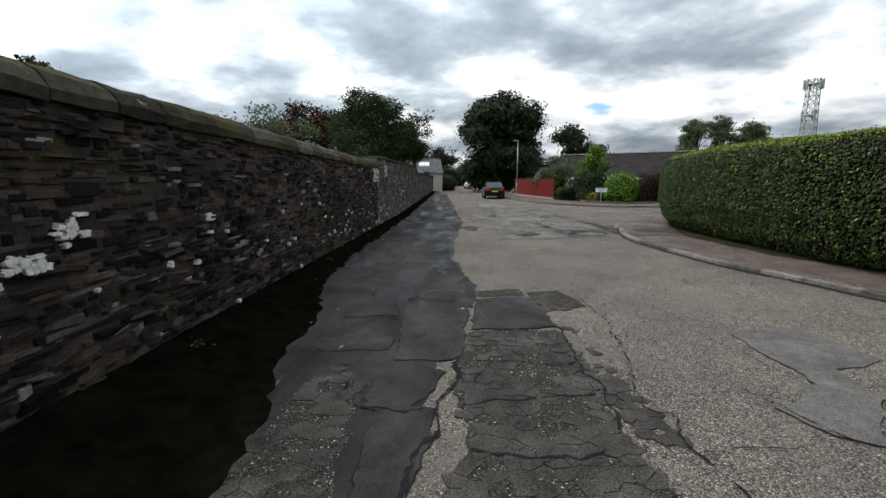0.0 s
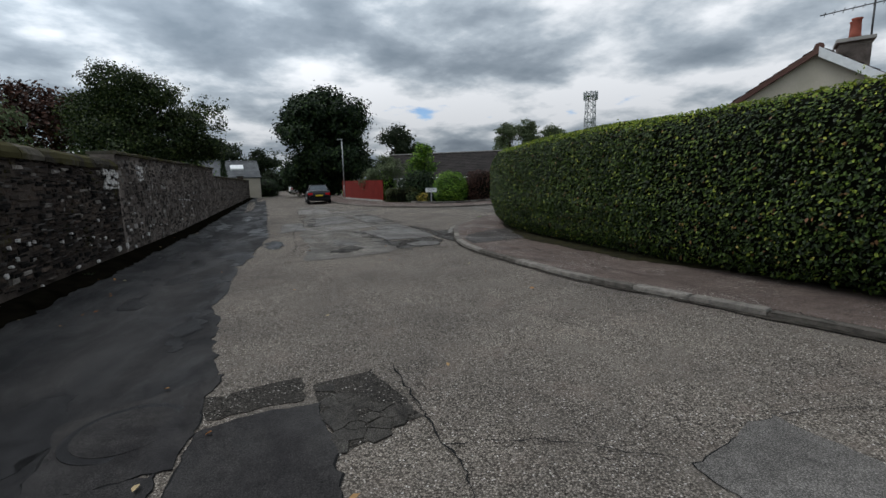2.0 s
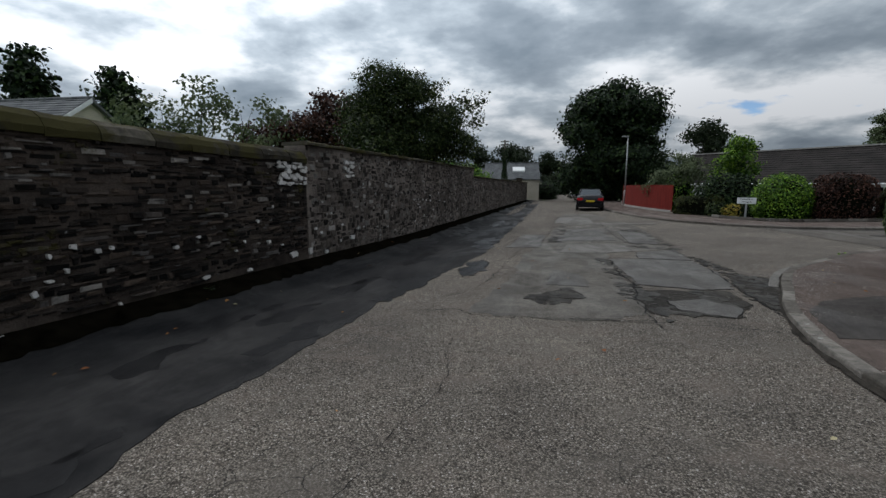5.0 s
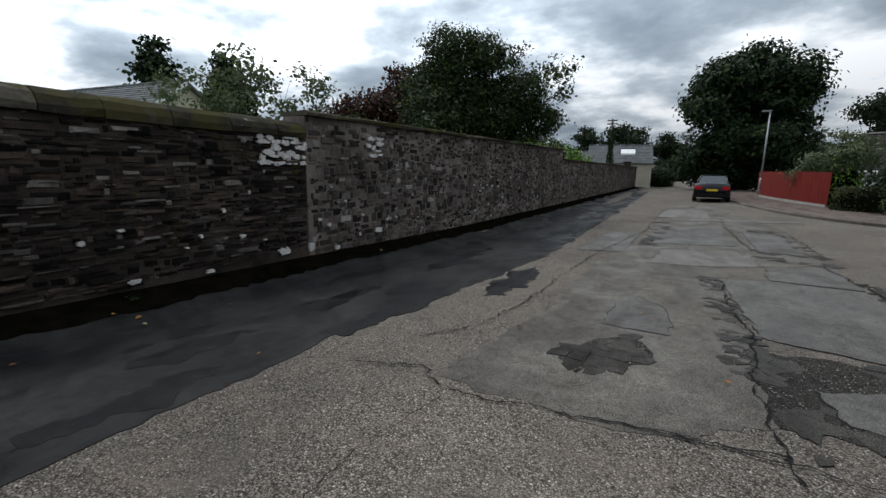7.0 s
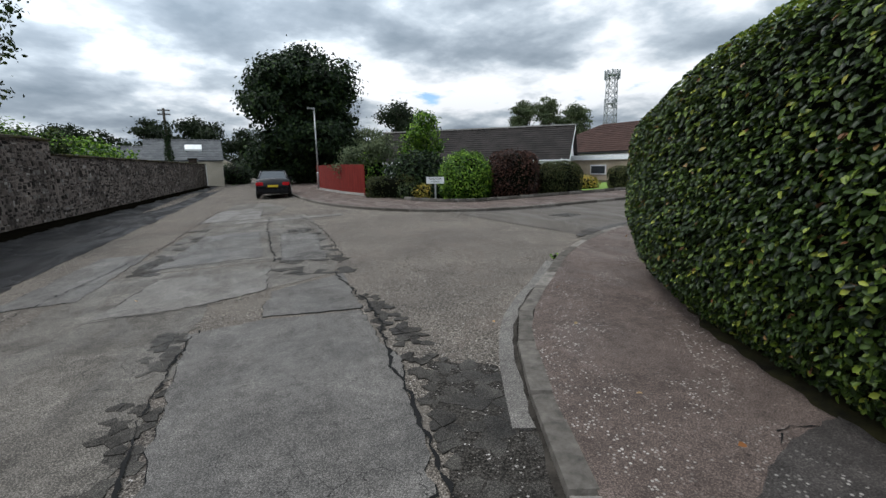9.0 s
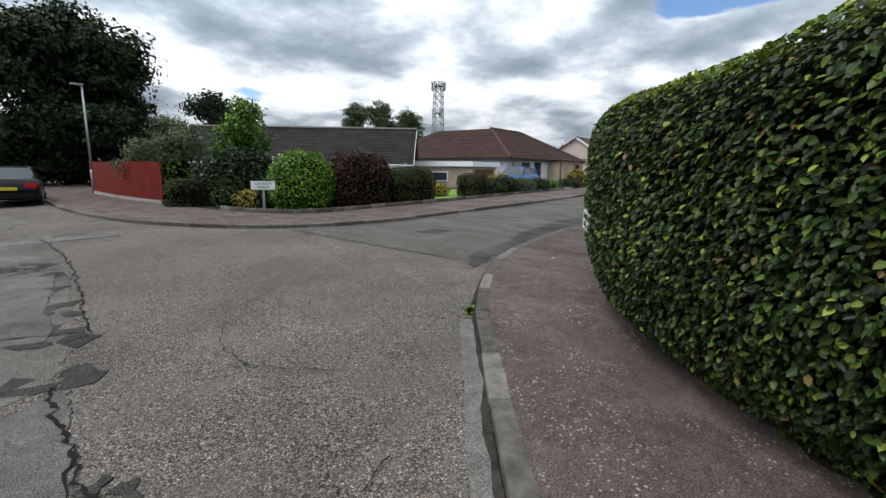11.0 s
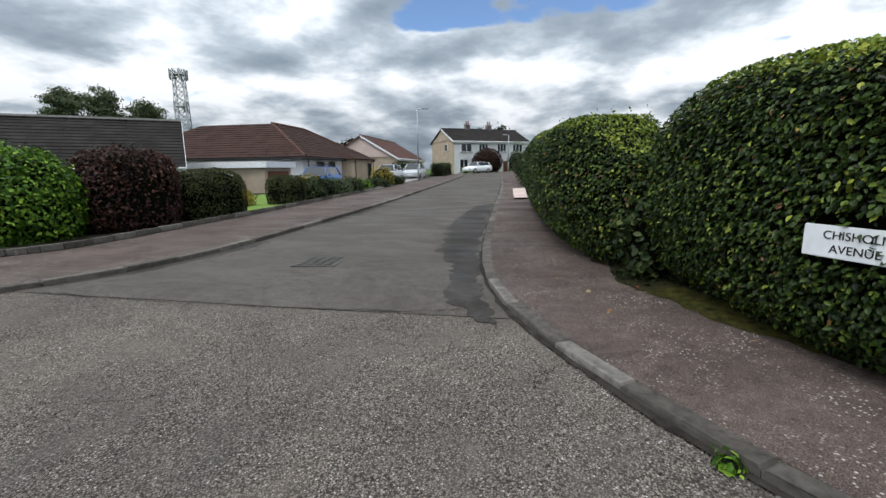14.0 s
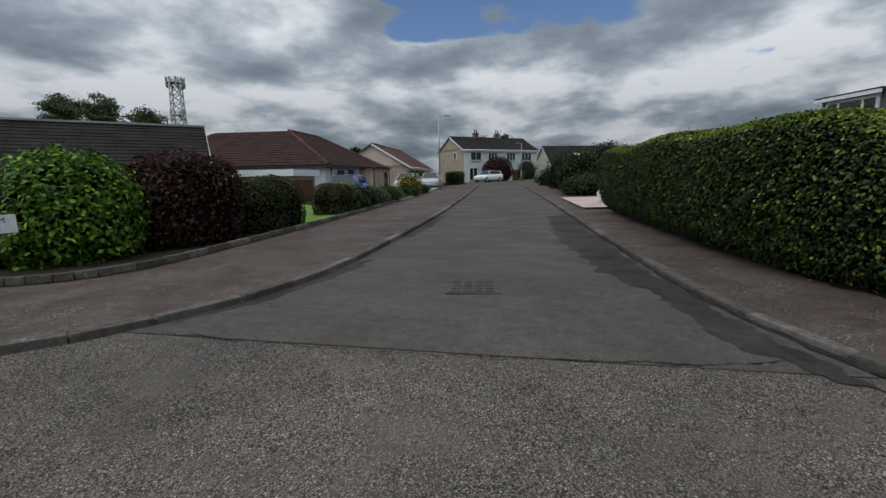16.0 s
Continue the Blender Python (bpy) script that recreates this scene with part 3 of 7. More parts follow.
def lay_kerb(line, inward, parent, start, stop, lift):
    i, r = 0, random.Random(9)
    while i < len(line) - 1:
        a = line[i]
        j, run = i, 0.0
        want = r.uniform(0.62, 0.95)
        while j < len(line) - 1 and run < want:
            run += (line[j + 1] - line[j]).length
            j += 1
        b = line[j]
        if start(a):
            d = b - a
            ob = new("kerb_stone", KERB_SHAPES[r.randrange(5)])
            mid = (a + b) / 2
            zz = (h(b.x, b.y) - h(a.x, a.y)) / max(0.01, d.length)
            ob.matrix_world = Matrix.Translation((mid.x, mid.y, h(mid.x, mid.y) + lift + r.uniform(-0.006, 0.006))) @ Euler((0, -math.atan(zz), math.atan2(d.y, d.x))).to_matrix().to_4x4() @ Matrix.Diagonal((d.length - 0.012, 0.135 * inward, 1, 1))
            ob.parent = parent
        i = j


dense_near = smooth_line(NEAR_KERB, 0.1)
dense_far = smooth_line(FAR_KERB, 0.1)
kerb_near = tagged(new("kerb_near"), "weathered grey stone kerb with lichen and gritty joints", "kerb", kind="structure")
kerb_far = tagged(new("kerb_far"), "low grey stone kerb along the far pavement", "kerb", kind="structure")

# grass and garden banks behind the pavements
garden_near = strip("garden_ground", offset(near_line, 1.8), offset(near_line, 4.6), 0.09, EARTH, 2, 0.3)
tagged(garden_near, "dark bare earth under the hedge", "ground", kind="structure")


def ground_patch(name, pts, lift, mat, parent, jag=0.05, seed=0, joint=True):
    """A slab with a ragged outline lying on the ground, its edge open in places."""
    r = random.Random(seed)
    ring = []
    n = len(pts)
    for i in range(n):
        a, b = Vector((*pts[i], 0)), Vector((*pts[(i + 1) % n], 0))
        m = max(1, int((b - a).length / 0.05))
        nv = Vector((b.y - a.y, a.x - b.x, 0)).normalized() if (b - a).length > 0 else Vector()
        for k in range(m):
            q = a.lerp(b, k / m)
            w = noise.noise(Vector((q.x * 2.3, q.y * 2.3, seed))) * jag + noise.noise(Vector((q.x * 8.0, q.y * 8.0, seed + 5))) * jag * 0.55
            ring.append(q + nv * (w + r.gauss(0, 0.006)))
    bm = bmesh.new()
    top = [bm.verts.new((q.x, q.y, h(q.x, q.y) + lift)) for q in ring]
    low = [bm.verts.new((q.x, q.y, h(q.x, q.y) - 0.03)) for q in ring]
    f = bm.faces.new(top)
    for i in range(len(ring)):
        j = (i + 1) % len(ring)
        bm.faces.new((top[i], low[i], low[j], top[j]))
    bmesh.ops.triangulate(bm, faces=[f])
    bmesh.ops.recalc_face_normals(bm, faces=bm.faces)
    ob = part(name, bm, mat, parent)
    if joint and lift > 0.0085:
        cx = sum(q.x for q in ring) / len(ring)
        cy = sum(q.y for q in ring) / len(ring)
        vs = []
        for q in ring:
            away = Vector((q.x - cx, q.y - cy, 0)).normalized()
            o = q + away * max(0.001, 0.016 * (0.35 + noise.noise(Vector((q.x * 3, q.y * 3, seed + 9)))) + r.uniform(0, 0.008))
            i2 = q - away * 0.004
            vs += [(i2.x, i2.y, h(i2.x, i2.y) + lift - 0.002), (o.x, o.y, h(o.x, o.y) + 0.0075)]
        n2 = len(ring)
        fs = [(2 * k, 2 * k + 1, 2 * ((k + 1) % n2) + 1, 2 * ((k + 1) % n2)) for k in range(n2)]
        e = new("open_joint", mesh_of("open_joint", vs, fs, CRACK))
        e.parent = ob
    return ob


def inside(pts, x, y):
    hit = False
    for (x0, y0), (x1, y1) in zip(pts, pts[1:] + pts[:1]):
        if (y0 > y) != (y1 > y) and x < x0 + (x1 - x0) * (y - y0) / (y1 - y0):
            hit = not hit
    return hit


def broken_blocks(pts, size, parent, lift, seed, keep=0.85, gap=0.045):
    """Asphalt cracked into small uneven blocks over a dark crumbled bed."""
    r = random.Random(seed)
    x0, x1 = min(p[0] for p in pts) - size, max(p[0] for p in pts) + size
    y0, y1 = min(p[1] for p in pts) - size, max(p[1] for p in pts) + size
    nx, ny = int((x1 - x0) / size) + 1, int((y1 - y0) / size) + 1
    seeds = {(i, j): (x0 + (i + r.uniform(0.05, 0.95)) * size, y0 + (j + r.uniform(0.05, 0.95)) * size) for i in range(nx) for j in range(ny)}
    vs, fs = [], []
    for (i, j), (cx, cy) in seeds.items():
        bare = noise.noise(Vector((cx * 1.4, cy * 1.4, seed)))
        if not inside(pts, cx, cy) or r.random() > keep or bare > 0.16:
            continue
        cell = [(cx - 1.3 * size, cy - 1.3 * size), (cx + 1.3 * size, cy - 1.3 * size), (cx + 1.3 * size, cy + 1.3 * size), (cx - 1.3 * size, cy + 1.3 * size)]
        for di in (-2, -1, 0, 1, 2):
            for dj in (-2, -1, 0, 1, 2):
                q = seeds.get((i + di, j + dj))
                if q is None or (di == 0 and dj == 0):
                    continue
                mx, my, nxx, nyy = (cx + q[0]) / 2, (cy + q[1]) / 2, q[0] - cx, q[1] - cy
                out = []
                for a, b in zip(cell, cell[1:] + cell[:1]):
                    da, db = (a[0] - mx) * nxx + (a[1] - my) * nyy, (b[0] - mx) * nxx + (b[1] - my) * nyy
                    if da <= 0:
                        out.append(a)
                    if (da < 0 < db) or (db < 0 < da):
                        k = da / (da - db)
                        out.append((a[0] + (b[0] - a[0]) * k, a[1] + (b[1] - a[1]) * k))
                cell = out
                if len(cell) < 3:
                    break
            if len(cell) < 3:
                break
        if len(cell) < 3:
            continue
        ring = []
        for a, b in zip(cell, cell[1:] + cell[:1]):
            ring.append(a)
            ring.append(((a[0] + b[0]) / 2 + r.gauss(0, size * 0.03), (a[1] + b[1]) / 2 + r.gauss(0, size * 0.03)))
        f = 1 - gap * r.uniform(0.2, 1.0) * r.choice((0.5, 1.0, 1.0, 4.0))
        top = lift + r.uniform(-0.004, 0.003)
        base = len(vs)
        for x, y in ring:
            px, py = cx + (x - cx) * f, cy + (y - cy) * f
            vs.append((px, py, h(px, py) + top))
        for x, y in ring:
            px, py = cx + (x - cx) * (f + 0.05), cy + (y - cy) * (f + 0.05)
            vs.append((px, py, h(px, py) - 0.01))
        n = len(ring)
        fs.append(tuple(range(base, base + n)))
        fs += [(base + k, base + n + k, base + n + (k + 1) % n, base + (k + 1) % n) for k in range(n)]
    ob = new("broken_asphalt", mesh_of("broken_asphalt", vs, fs, BLOCK))
    ob.parent = parent
    ob["kind"] = "stuff"


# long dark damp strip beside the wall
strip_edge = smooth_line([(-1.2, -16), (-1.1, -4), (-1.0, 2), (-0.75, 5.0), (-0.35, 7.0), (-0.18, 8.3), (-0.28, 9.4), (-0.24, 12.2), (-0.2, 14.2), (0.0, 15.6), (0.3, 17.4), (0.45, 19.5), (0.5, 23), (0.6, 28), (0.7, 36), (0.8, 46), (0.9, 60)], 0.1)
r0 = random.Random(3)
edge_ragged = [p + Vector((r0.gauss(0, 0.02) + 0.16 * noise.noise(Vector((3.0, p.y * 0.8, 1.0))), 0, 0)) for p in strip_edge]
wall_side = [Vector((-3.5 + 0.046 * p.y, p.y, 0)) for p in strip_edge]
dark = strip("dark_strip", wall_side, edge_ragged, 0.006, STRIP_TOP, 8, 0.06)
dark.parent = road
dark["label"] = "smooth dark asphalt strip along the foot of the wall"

WORN_AREAS = [
    [(1.1, 13.6), (1.2, 14.6), (1.45, 16.0), (1.43, 18.0), (1.5, 19.3), (1.85, 21.9), (2.2, 26.0), (2.7, 30.0), (5.3, 29.6), (5.4, 26.0), (5.2, 21.5), (5.0, 20.4), (3.4, 19.6), (3.3, 16.6), (3.4, 14.8), (3.37, 14.0), (2.87, 13.52), (2.4, 13.44), (1.96, 13.49)],
    [(2.4, 30.6), (2.8, 36.0), (4.2, 36.0), (4.9, 33.0), (4.4, 30.4)],
]
for i, pts in enumerate(WORN_AREAS):
    ground_patch("worn_area", pts, 0.0045, WORN, road, 0.10, 300 + i, False)
PATCHES = [
    ("patch", [(-1.05, 7.6), (-0.1, 8.0), (-0.25, 6.7), (-0.95, 6.68)], 0.010, DARK_PATCH),
    ("patch", [(-1.15, 6.75), (-0.31, 6.69), (-0.49, 5.15), (-0.6, 4.96), (-1.14, 5.0), (-1.1, 5.59)], 0.014, DARK_PATCH),
    ("patch", [(-0.19, 7.11), (0.59, 7.09), (0.59, 5.81), (-0.35, 5.8)], 0.013, DARK_PATCH),
    ("patch", [(-2.13, 5.68), (-1.82, 5.93), (-1.2, 5.6), (-1.22, 5.28), (-1.9, 5.26)], 0.013, DARK_PATCH),
    ("patch", [(-1.87, 6.4), (-1.89, 7.0), (-1.29, 7.07), (-1.2, 6.4)], 0.013, DARK_PATCH),
    ("patch", [(-1.29, 4.13), (-1.28, 4.65), (-1.02, 4.95), (-0.69, 4.72), (-0.81, 4.32), (-0.96, 4.07)], 0.013, DARK_PATCH),
    ("patch", [(-1.19, 3.45), (-1.2, 3.8), (-1.05, 4.12), (-0.8, 4.1), (-0.77, 3.71), (-0.89, 3.39), (-1.0, 2.6), (-1.2, 2.6)], 0.012, DARK_PATCH),
    ("patch", [(2.29, 5.48), (3.13, 5.59), (3.08, 4.68), (2.56, 4.54), (2.44, 4.02), (1.87, 3.47), (1.72, 3.63), (1.6, 3.95), (2.15, 4.26)], 0.010, PATCH),
    ("patch", [(2.5, 4.0), (3.2, 4.3), (3.4, 2.4), (2.2, 2.2), (1.9, 3.4)], 0.010, PATCH),
    ("patch", [(3.46, 16.1), (3.33, 18.5), (4.05, 18.6), (4.95, 18.4), (5.0, 17.0), (4.75, 15.55), (4.29, 15.4), (3.43, 15.75)], 0.012, PATCH),
    ("patch", [(4.0, 18.7), (4.1, 19.75), (5.1, 20.3), (5.0, 18.5)], 0.011, PATCH),
    ("patch", [(2.25, 19.5), (2.55, 21.4), (4.1, 21.3), (4.05, 19.9), (3.2, 19.5)], 0.009, PALE_PATCH),
    ("patch", [(2.05, 15.5), (2.14, 17.0), (2.66, 16.4), (2.7, 15.4)], 0.009, PATCH),
    ("patch", [(2.3, 22.3), (2.7, 26), (3.9, 26), (4.0, 22.4)], 0.010, PATCH),
    ("patch", [(4.3, 21.8), (4.4, 25.2), (5.2, 24.8), (5.0, 21.6)], 0.011, PATCH),
    ("patch", [(2.2, 29.0), (2.5, 33.0), (4.0, 33.0), (3.9, 29.2)], 0.010, PALE_PATCH),
    ("patch", [(3.2, 28.1), (3.2, 28.7), (6.4, 28.9), (6.4, 28.3)], 0.011, PALE_PATCH),
    ("patch", [(0.9, 20.5), (1.1, 24.0), (1.9, 24.0), (1.8, 20.6)], 0.009, PATCH),
    ("crumbled_patch", [(3.32, 15.3), (4.62, 15.35), (4.6, 14.5), (4.25, 13.9), (3.3, 13.9)], 0.007, CRUMBLED),
    ("crumbled_patch", [(-0.39, 5.71), (0.56, 5.72), (0.55, 4.9), (0.52, 4.32), (0.4, 3.77), (0.45, 3.13), (0.5, 2.3), (-0.75, 2.3), (-0.7, 3.2), (-0.54, 3.83), (-0.61, 4.83)], 0.006, CRUMBLED),
    ("crumbled_patch", [(-1.97, 3.66), (-1.94, 4.39), (-1.54, 5.03), (-1.3, 4.17), (-1.35, 3.63), (-1.3, 2.5), (-2.0, 2.5)], 0.008, CRUMBLED),
    ("crumbled_patch", [(5.21, 16.89), (5.63, 16.6), (5.5, 15.9), (5.2, 15.2), (4.85, 14.2), (4.75, 14.4), (4.82, 15.49), (5.05, 16.23)], 0.007, CRUMBLED),
    ("crumbled_patch", [(1.75, 14.6), (2.4, 15.3), (2.6, 14.6), (2.0, 14.1)], 0.006, CRUMBLED),
    ("crumbled_patch", [(0.6, 7.4), (1.1, 7.5), (1.2, 6.6), (0.62, 6.4)], 0.005, CRUMBLED),
    ("crumbled_patch", [(-0.2, 7.6), (0.5, 7.6), (0.5, 7.2), (-0.15, 7.2)], 0.006, CRUMBLED),
    ("patch", [(3.6, 14.6), (4.1, 14.75), (4.45, 14.3), (4.2, 13.85), (3.7, 14.1)], 0.016, PATCH),
]
for i, (nm, pts, lift, mat) in enumerate(PATCHES):
    ground_patch(nm, pts, lift, mat, road, 0.09 if nm == "crumbled_patch" else 0.06, i)
    if nm == "crumbled_patch":
        broken_blocks(pts, 0.12 if i % 2 else 0.16, road, 0.011, 500 + i, 0.88)
# blocks broken off along the edges of the long repairs
for i, pts in enumerate([[(3.05, 13.6), (3.45, 13.6), (3.42, 16.6), (3.35, 18.6), (3.1, 18.6), (3.12, 15.5)], [(4.95, 14.2), (5.2, 15.6), (5.35, 17.2), (5.3, 19.0), (5.05, 19.0), (5.05, 17.0), (4.85, 15.5)], [(0.5, 3.2), (0.75, 3.2), (0.8, 5.8), (0.55, 5.8)], [(4.2, 20.4), (5.3, 20.3), (5.4, 26.0), (4.6, 26.0)], [(2.0, 22.0), (2.4, 21.8), (2.7, 27.5), (2.3, 27.5)]]):
    broken_blocks(pts, 0.09 if i < 3 else 0.22, road, 0.009, 540 + i, 0.7)

DAMP_SPOTS = [(-1.5, 11.5, 0.4, 0.8), (-1.1, 13.1, 0.35, 0.9), (-1.7, 13.4, 0.3, 1.2), (-1.0, 15.0, 0.3, 1.1), (-1.6, 16.4, 0.4, 1.6), (-2.0, 9.6, 0.4, 1.2), (-1.4, 20.5, 0.35, 1.8), (-0.6, 12.4, 0.35, 1.0), (-0.2, 15.2, 0.5, 2.2), (-0.9, 18.5, 0.4, 2.6), (-0.6, 9.6, 0.3, 0.9), (0.2, 21.5, 0.5, 2.5), (-1.3, 7.4, 0.35, 1.4), (-1.2, 24.5, 0.4, 3.0), (0.6, 17.2, 0.3, 1.6), (-0.3, 29, 0.4, 3.0)]
for i, (x, y, a, b) in enumerate(DAMP_SPOTS):
    r1 = random.Random(40 + i)
    ground_patch("damp_patch", [(x + 0.75 * a * math.cos(k * 0.7) * r1.uniform(0.3, 1.2), y + 0.8 * b * math.sin(k * 0.7) * r1.uniform(0.5, 1.1)) for k in range(9)], 0.0082, DAMP, road, 0.22, i)
ground_patch("damp_patch", [(9.75, 20.85), (10.3, 21.4), (10.9, 21.68), (11.65, 21.85), (12.4, 22.2), (13.1, 22.45), (14.4, 22.75), (15.6, 23.1), (18.2, 23.4), (20.6, 23.6), (20.9, 23.15), (18.0, 22.65), (14.5, 22.08), (12.4, 21.65), (11.3, 21.4), (10.4, 21.05)], 0.0125, DAMP_EDGE, avenue, 0.16, 81, False)
ground_patch("damp_patch", [(9.9, 26.8), (10.9, 26.35), (12.6, 26.15), (13.4, 26.2), (12.6, 26.42), (10.9, 26.55)], 0.0125, DAMP_EDGE, avenue, 0.1, 82, False)
ground_patch("damp_patch", [(16.0, 26.45), (18.5, 26.7), (21.0, 27.0), (21.0, 27.28), (18.0, 26.88), (16.0, 26.68)], 0.0125, DAMP_EDGE, avenue, 0.08, 83, False)
ground_patch("damp_patch", [(5.1, 16.7), (5.6, 16.62), (5.55, 16.1), (5.36, 15.4), (5.2, 14.9), (5.1, 14.5), (4.95, 14.6), (5.02, 15.19), (5.03, 15.58), (5.01, 16.02)], 0.009, CRUMBLED, road, 0.12, 84, False)


def crack(pts, width, seed, parent, lift=0.011):
    r = random.Random(seed)
    line = smooth_line(pts, 0.045)
    vs, fs = [], []
    for i, p in enumerate(line):
        s = side_of(line, i)
        q = p + s * (r.gauss(0, 0.010) + 0.05 * noise.noise(Vector((p.x * 4, p.y * 4, seed))))
        w = width * 0.5 * r.uniform(0.1, 1.3)
        for sg in (-0.5, 0.5):
            c = q + s * w * sg
            vs.append((c.x, c.y, h(c.x, c.y) + lift))
    for i in range(len(line) - 1):
        fs.append((2 * i, 2 * i + 2, 2 * i + 3, 2 * i + 1))
    ob = new("crack", mesh_of("crack", vs, fs, CRACK))
    ob.parent = parent
    ob["kind"] = "stuff"


CRACKS = [
    ([(0.3, 13.5), (0.93, 13.7), (1.24, 13.45), (2.6, 13.5), (3.3, 13.55)], 0.035),
    ([(0.52, 14.3), (0.9, 14.86), (1.1, 16.07), (1.19, 18.2), (1.43, 20.9), (2.2, 26)], 0.04), ([(1.3, 13.4), (1.15, 12.4), (1.3, 11.4), (1.1, 10.2), (1.2, 8.7)], 0.014), ([(2.6, 13.5), (3.6, 13.45), (4.7, 13.3)], 0.03),
    ([(1.25, 7.45), (1.2, 6.18), (1.16, 5.76), (0.95, 4.8), (0.72, 4.05), (0.83, 3.88), (0.73, 3.56), (0.79, 3.4), (0.8, 3.0), (0.9, 2.2)], 0.03), ([(1.55, 4.25), (1.72, 3.63), (1.9, 3.4)], 0.022), ([(1.96, 5.34), (2.05, 4.8), (2.14, 4.23)], 0.02), ([(1.72, 3.63), (1.33, 3.5), (0.76, 3.51)], 0.022), ([(3.13, 5.59), (3.9, 5.3)], 0.018), ([(1.2, 6.2), (1.7, 6.0), (2.29, 5.5)], 0.02),
    ([(-0.39, 5.75), (0.1, 5.72), (0.58, 5.78), (0.5, 4.88), (0.52, 4.32), (0.42, 3.7)], 0.05), ([(-0.61, 4.83), (-0.49, 4.49), (-0.2, 4.92), (0.2, 4.8), (0.58, 4.87)], 0.04), ([(-0.56, 4.13), (-0.22, 4.19), (0.46, 4.23)], 0.045), ([(-0.56, 3.58), (-0.34, 3.51), (0.01, 3.47), (0.27, 3.53)], 0.05), ([(-0.95, 3.0), (-0.92, 3.34), (-0.84, 3.66), (-0.74, 3.77), (-0.75, 4.14), (-0.6, 4.5), (-0.55, 5.0)], 0.09), ([(-1.35, 4.2), (-1.04, 4.06), (-0.8, 4.1)], 0.05),
    ([(9.6, 26.6), (9.63, 25.2), (9.68, 24.1), (9.8, 23.2), (9.97, 22.0), (10.2, 21.25)], 0.03), ([(4.98, 20.4), (5.1, 18.4), (4.95, 17.0), (4.85, 15.6), (4.75, 14.2), (4.85, 13.0)], 0.06),
    ([(2.2, 19.4), (3.2, 19.45), (4.1, 19.6)], 0.04), ([(3.4, 18.55), (3.3, 17.0), (3.4, 15.7), (3.25, 14.5), (3.3, 13.3)], 0.05), ([(5.2, 18.5), (5.8, 18.0), (6.3, 18.2)], 0.02),
    ([(2.4, 22.2), (4.2, 22.1), (5.3, 21.6)], 0.05), ([(1.9, 26.2), (4.2, 26.4)], 0.05), ([(2.0, 24.0), (2.2, 29.5), (2.4, 33)], 0.05), ([(4.2, 21.8), (4.1, 26), (4.2, 29)], 0.06), ([(5.3, 21.5), (5.4, 25.5), (5.1, 29)], 0.05),
    ([(7.0, 17.0), (6.5, 17.4)], 0.015), ([(6.6, 19.2), (6.1, 20.0), (6.4, 21.0), (7.4, 21.0)], 0.02),
]
for i, (pts, w) in enumerate(CRACKS):
    crack(pts, w, i, road, 0.016)
for i, pts in enumerate([[(4.5, 11.2), (5.0, 11.4), (5.8, 11.1)], [(5.0, 6.0), (5.2, 8.0), (5.15, 10.0), (5.5, 12.0)], [(6.46, 15.15), (6.9, 15.02)], [(6.46, 15.12), (6.3, 14.95), (6.5, 14.8)]]):
    crack(pts, 0.02, 60 + i, near_pav, 0.079)
ground_patch("patch", [(5.42, 14.62), (6.1, 14.95), (6.4, 15.05), (6.9, 15.1), (6.75, 14.0), (6.5, 13.0), (4.75, 13.0), (4.98, 14.0)], 0.080, SLAB, near_pav, 0.03, 77)


# moss line where pavement meets hedge
def moss_strip(line, reach, parent, lift, mat, x0=-9.0, x1=22.0):
    vs, fs = [], []
    sel = [i for i in range(len(line)) if -4 < line[i].y and x0 < line[i].x < x1]
    for i in sel:
        s = side_of(line, i)
        p = line[i]
        d0 = reach + 0.16 * noise.noise(Vector((p.x * 0.9, p.y * 0.9, 4))) + 0.10 * noise.noise(Vector((p.x * 4, p.y * 4, 7)))
        for d, z in ((d0, 0.0), (d0 + 0.12, 0.012), (1.86, 0.035)):
            q = p + s * d
            vs.append((q.x, q.y, h(q.x, q.y) + lift + z))
    for i in range(len(sel) - 1):
        for k in range(2):
            fs.append((3 * i + k, 3 * i + k + 1, 3 * i + k + 4, 3 * i + k + 3))
    ob = new("moss", mesh_of("moss", vs, fs, mat))
    ob.parent = parent
    ob["kind"] = "stuff"


moss_strip(dense_near, 1.52, near_pav, 0.078, MOSS)
moss_strip(dense_near, 1.47, near_pav, 0.082, GREEN_MOSS, 8.6, 10.2)


# dark silt at the kerb foot, with shade of the kerb face in its colour
silt_shade_v, silt_shade_f = [], []
silt_shade = [(i, p) for i, p in enumerate(dense_near) if -5 < p.y and p.x < 34]
for i, p in silt_shade:
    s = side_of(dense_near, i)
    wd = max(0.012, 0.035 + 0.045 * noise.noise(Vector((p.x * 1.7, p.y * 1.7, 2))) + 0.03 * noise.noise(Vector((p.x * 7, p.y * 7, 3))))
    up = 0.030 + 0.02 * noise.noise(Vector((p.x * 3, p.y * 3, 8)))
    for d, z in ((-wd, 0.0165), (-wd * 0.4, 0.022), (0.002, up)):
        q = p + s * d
        silt_shade_v.append((q.x, q.y, h(q.x, q.y) + z))
for k in range(len(silt_shade) - 1):
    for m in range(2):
        silt_shade_f.append((3 * k + m, 3 * k + m + 1, 3 * k + m + 4, 3 * k + m + 3))
gutter = new("silt_shade", mesh_of("silt_shade", silt_shade_v, silt_shade_f, GUTTER_DIRT_SHADE))
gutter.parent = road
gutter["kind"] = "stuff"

# smooth channel laid against the kerb round the corner
chan_line = [p for p in smooth_line(NEAR_KERB, 0.25) if 15.6 < p.y < 19.45]
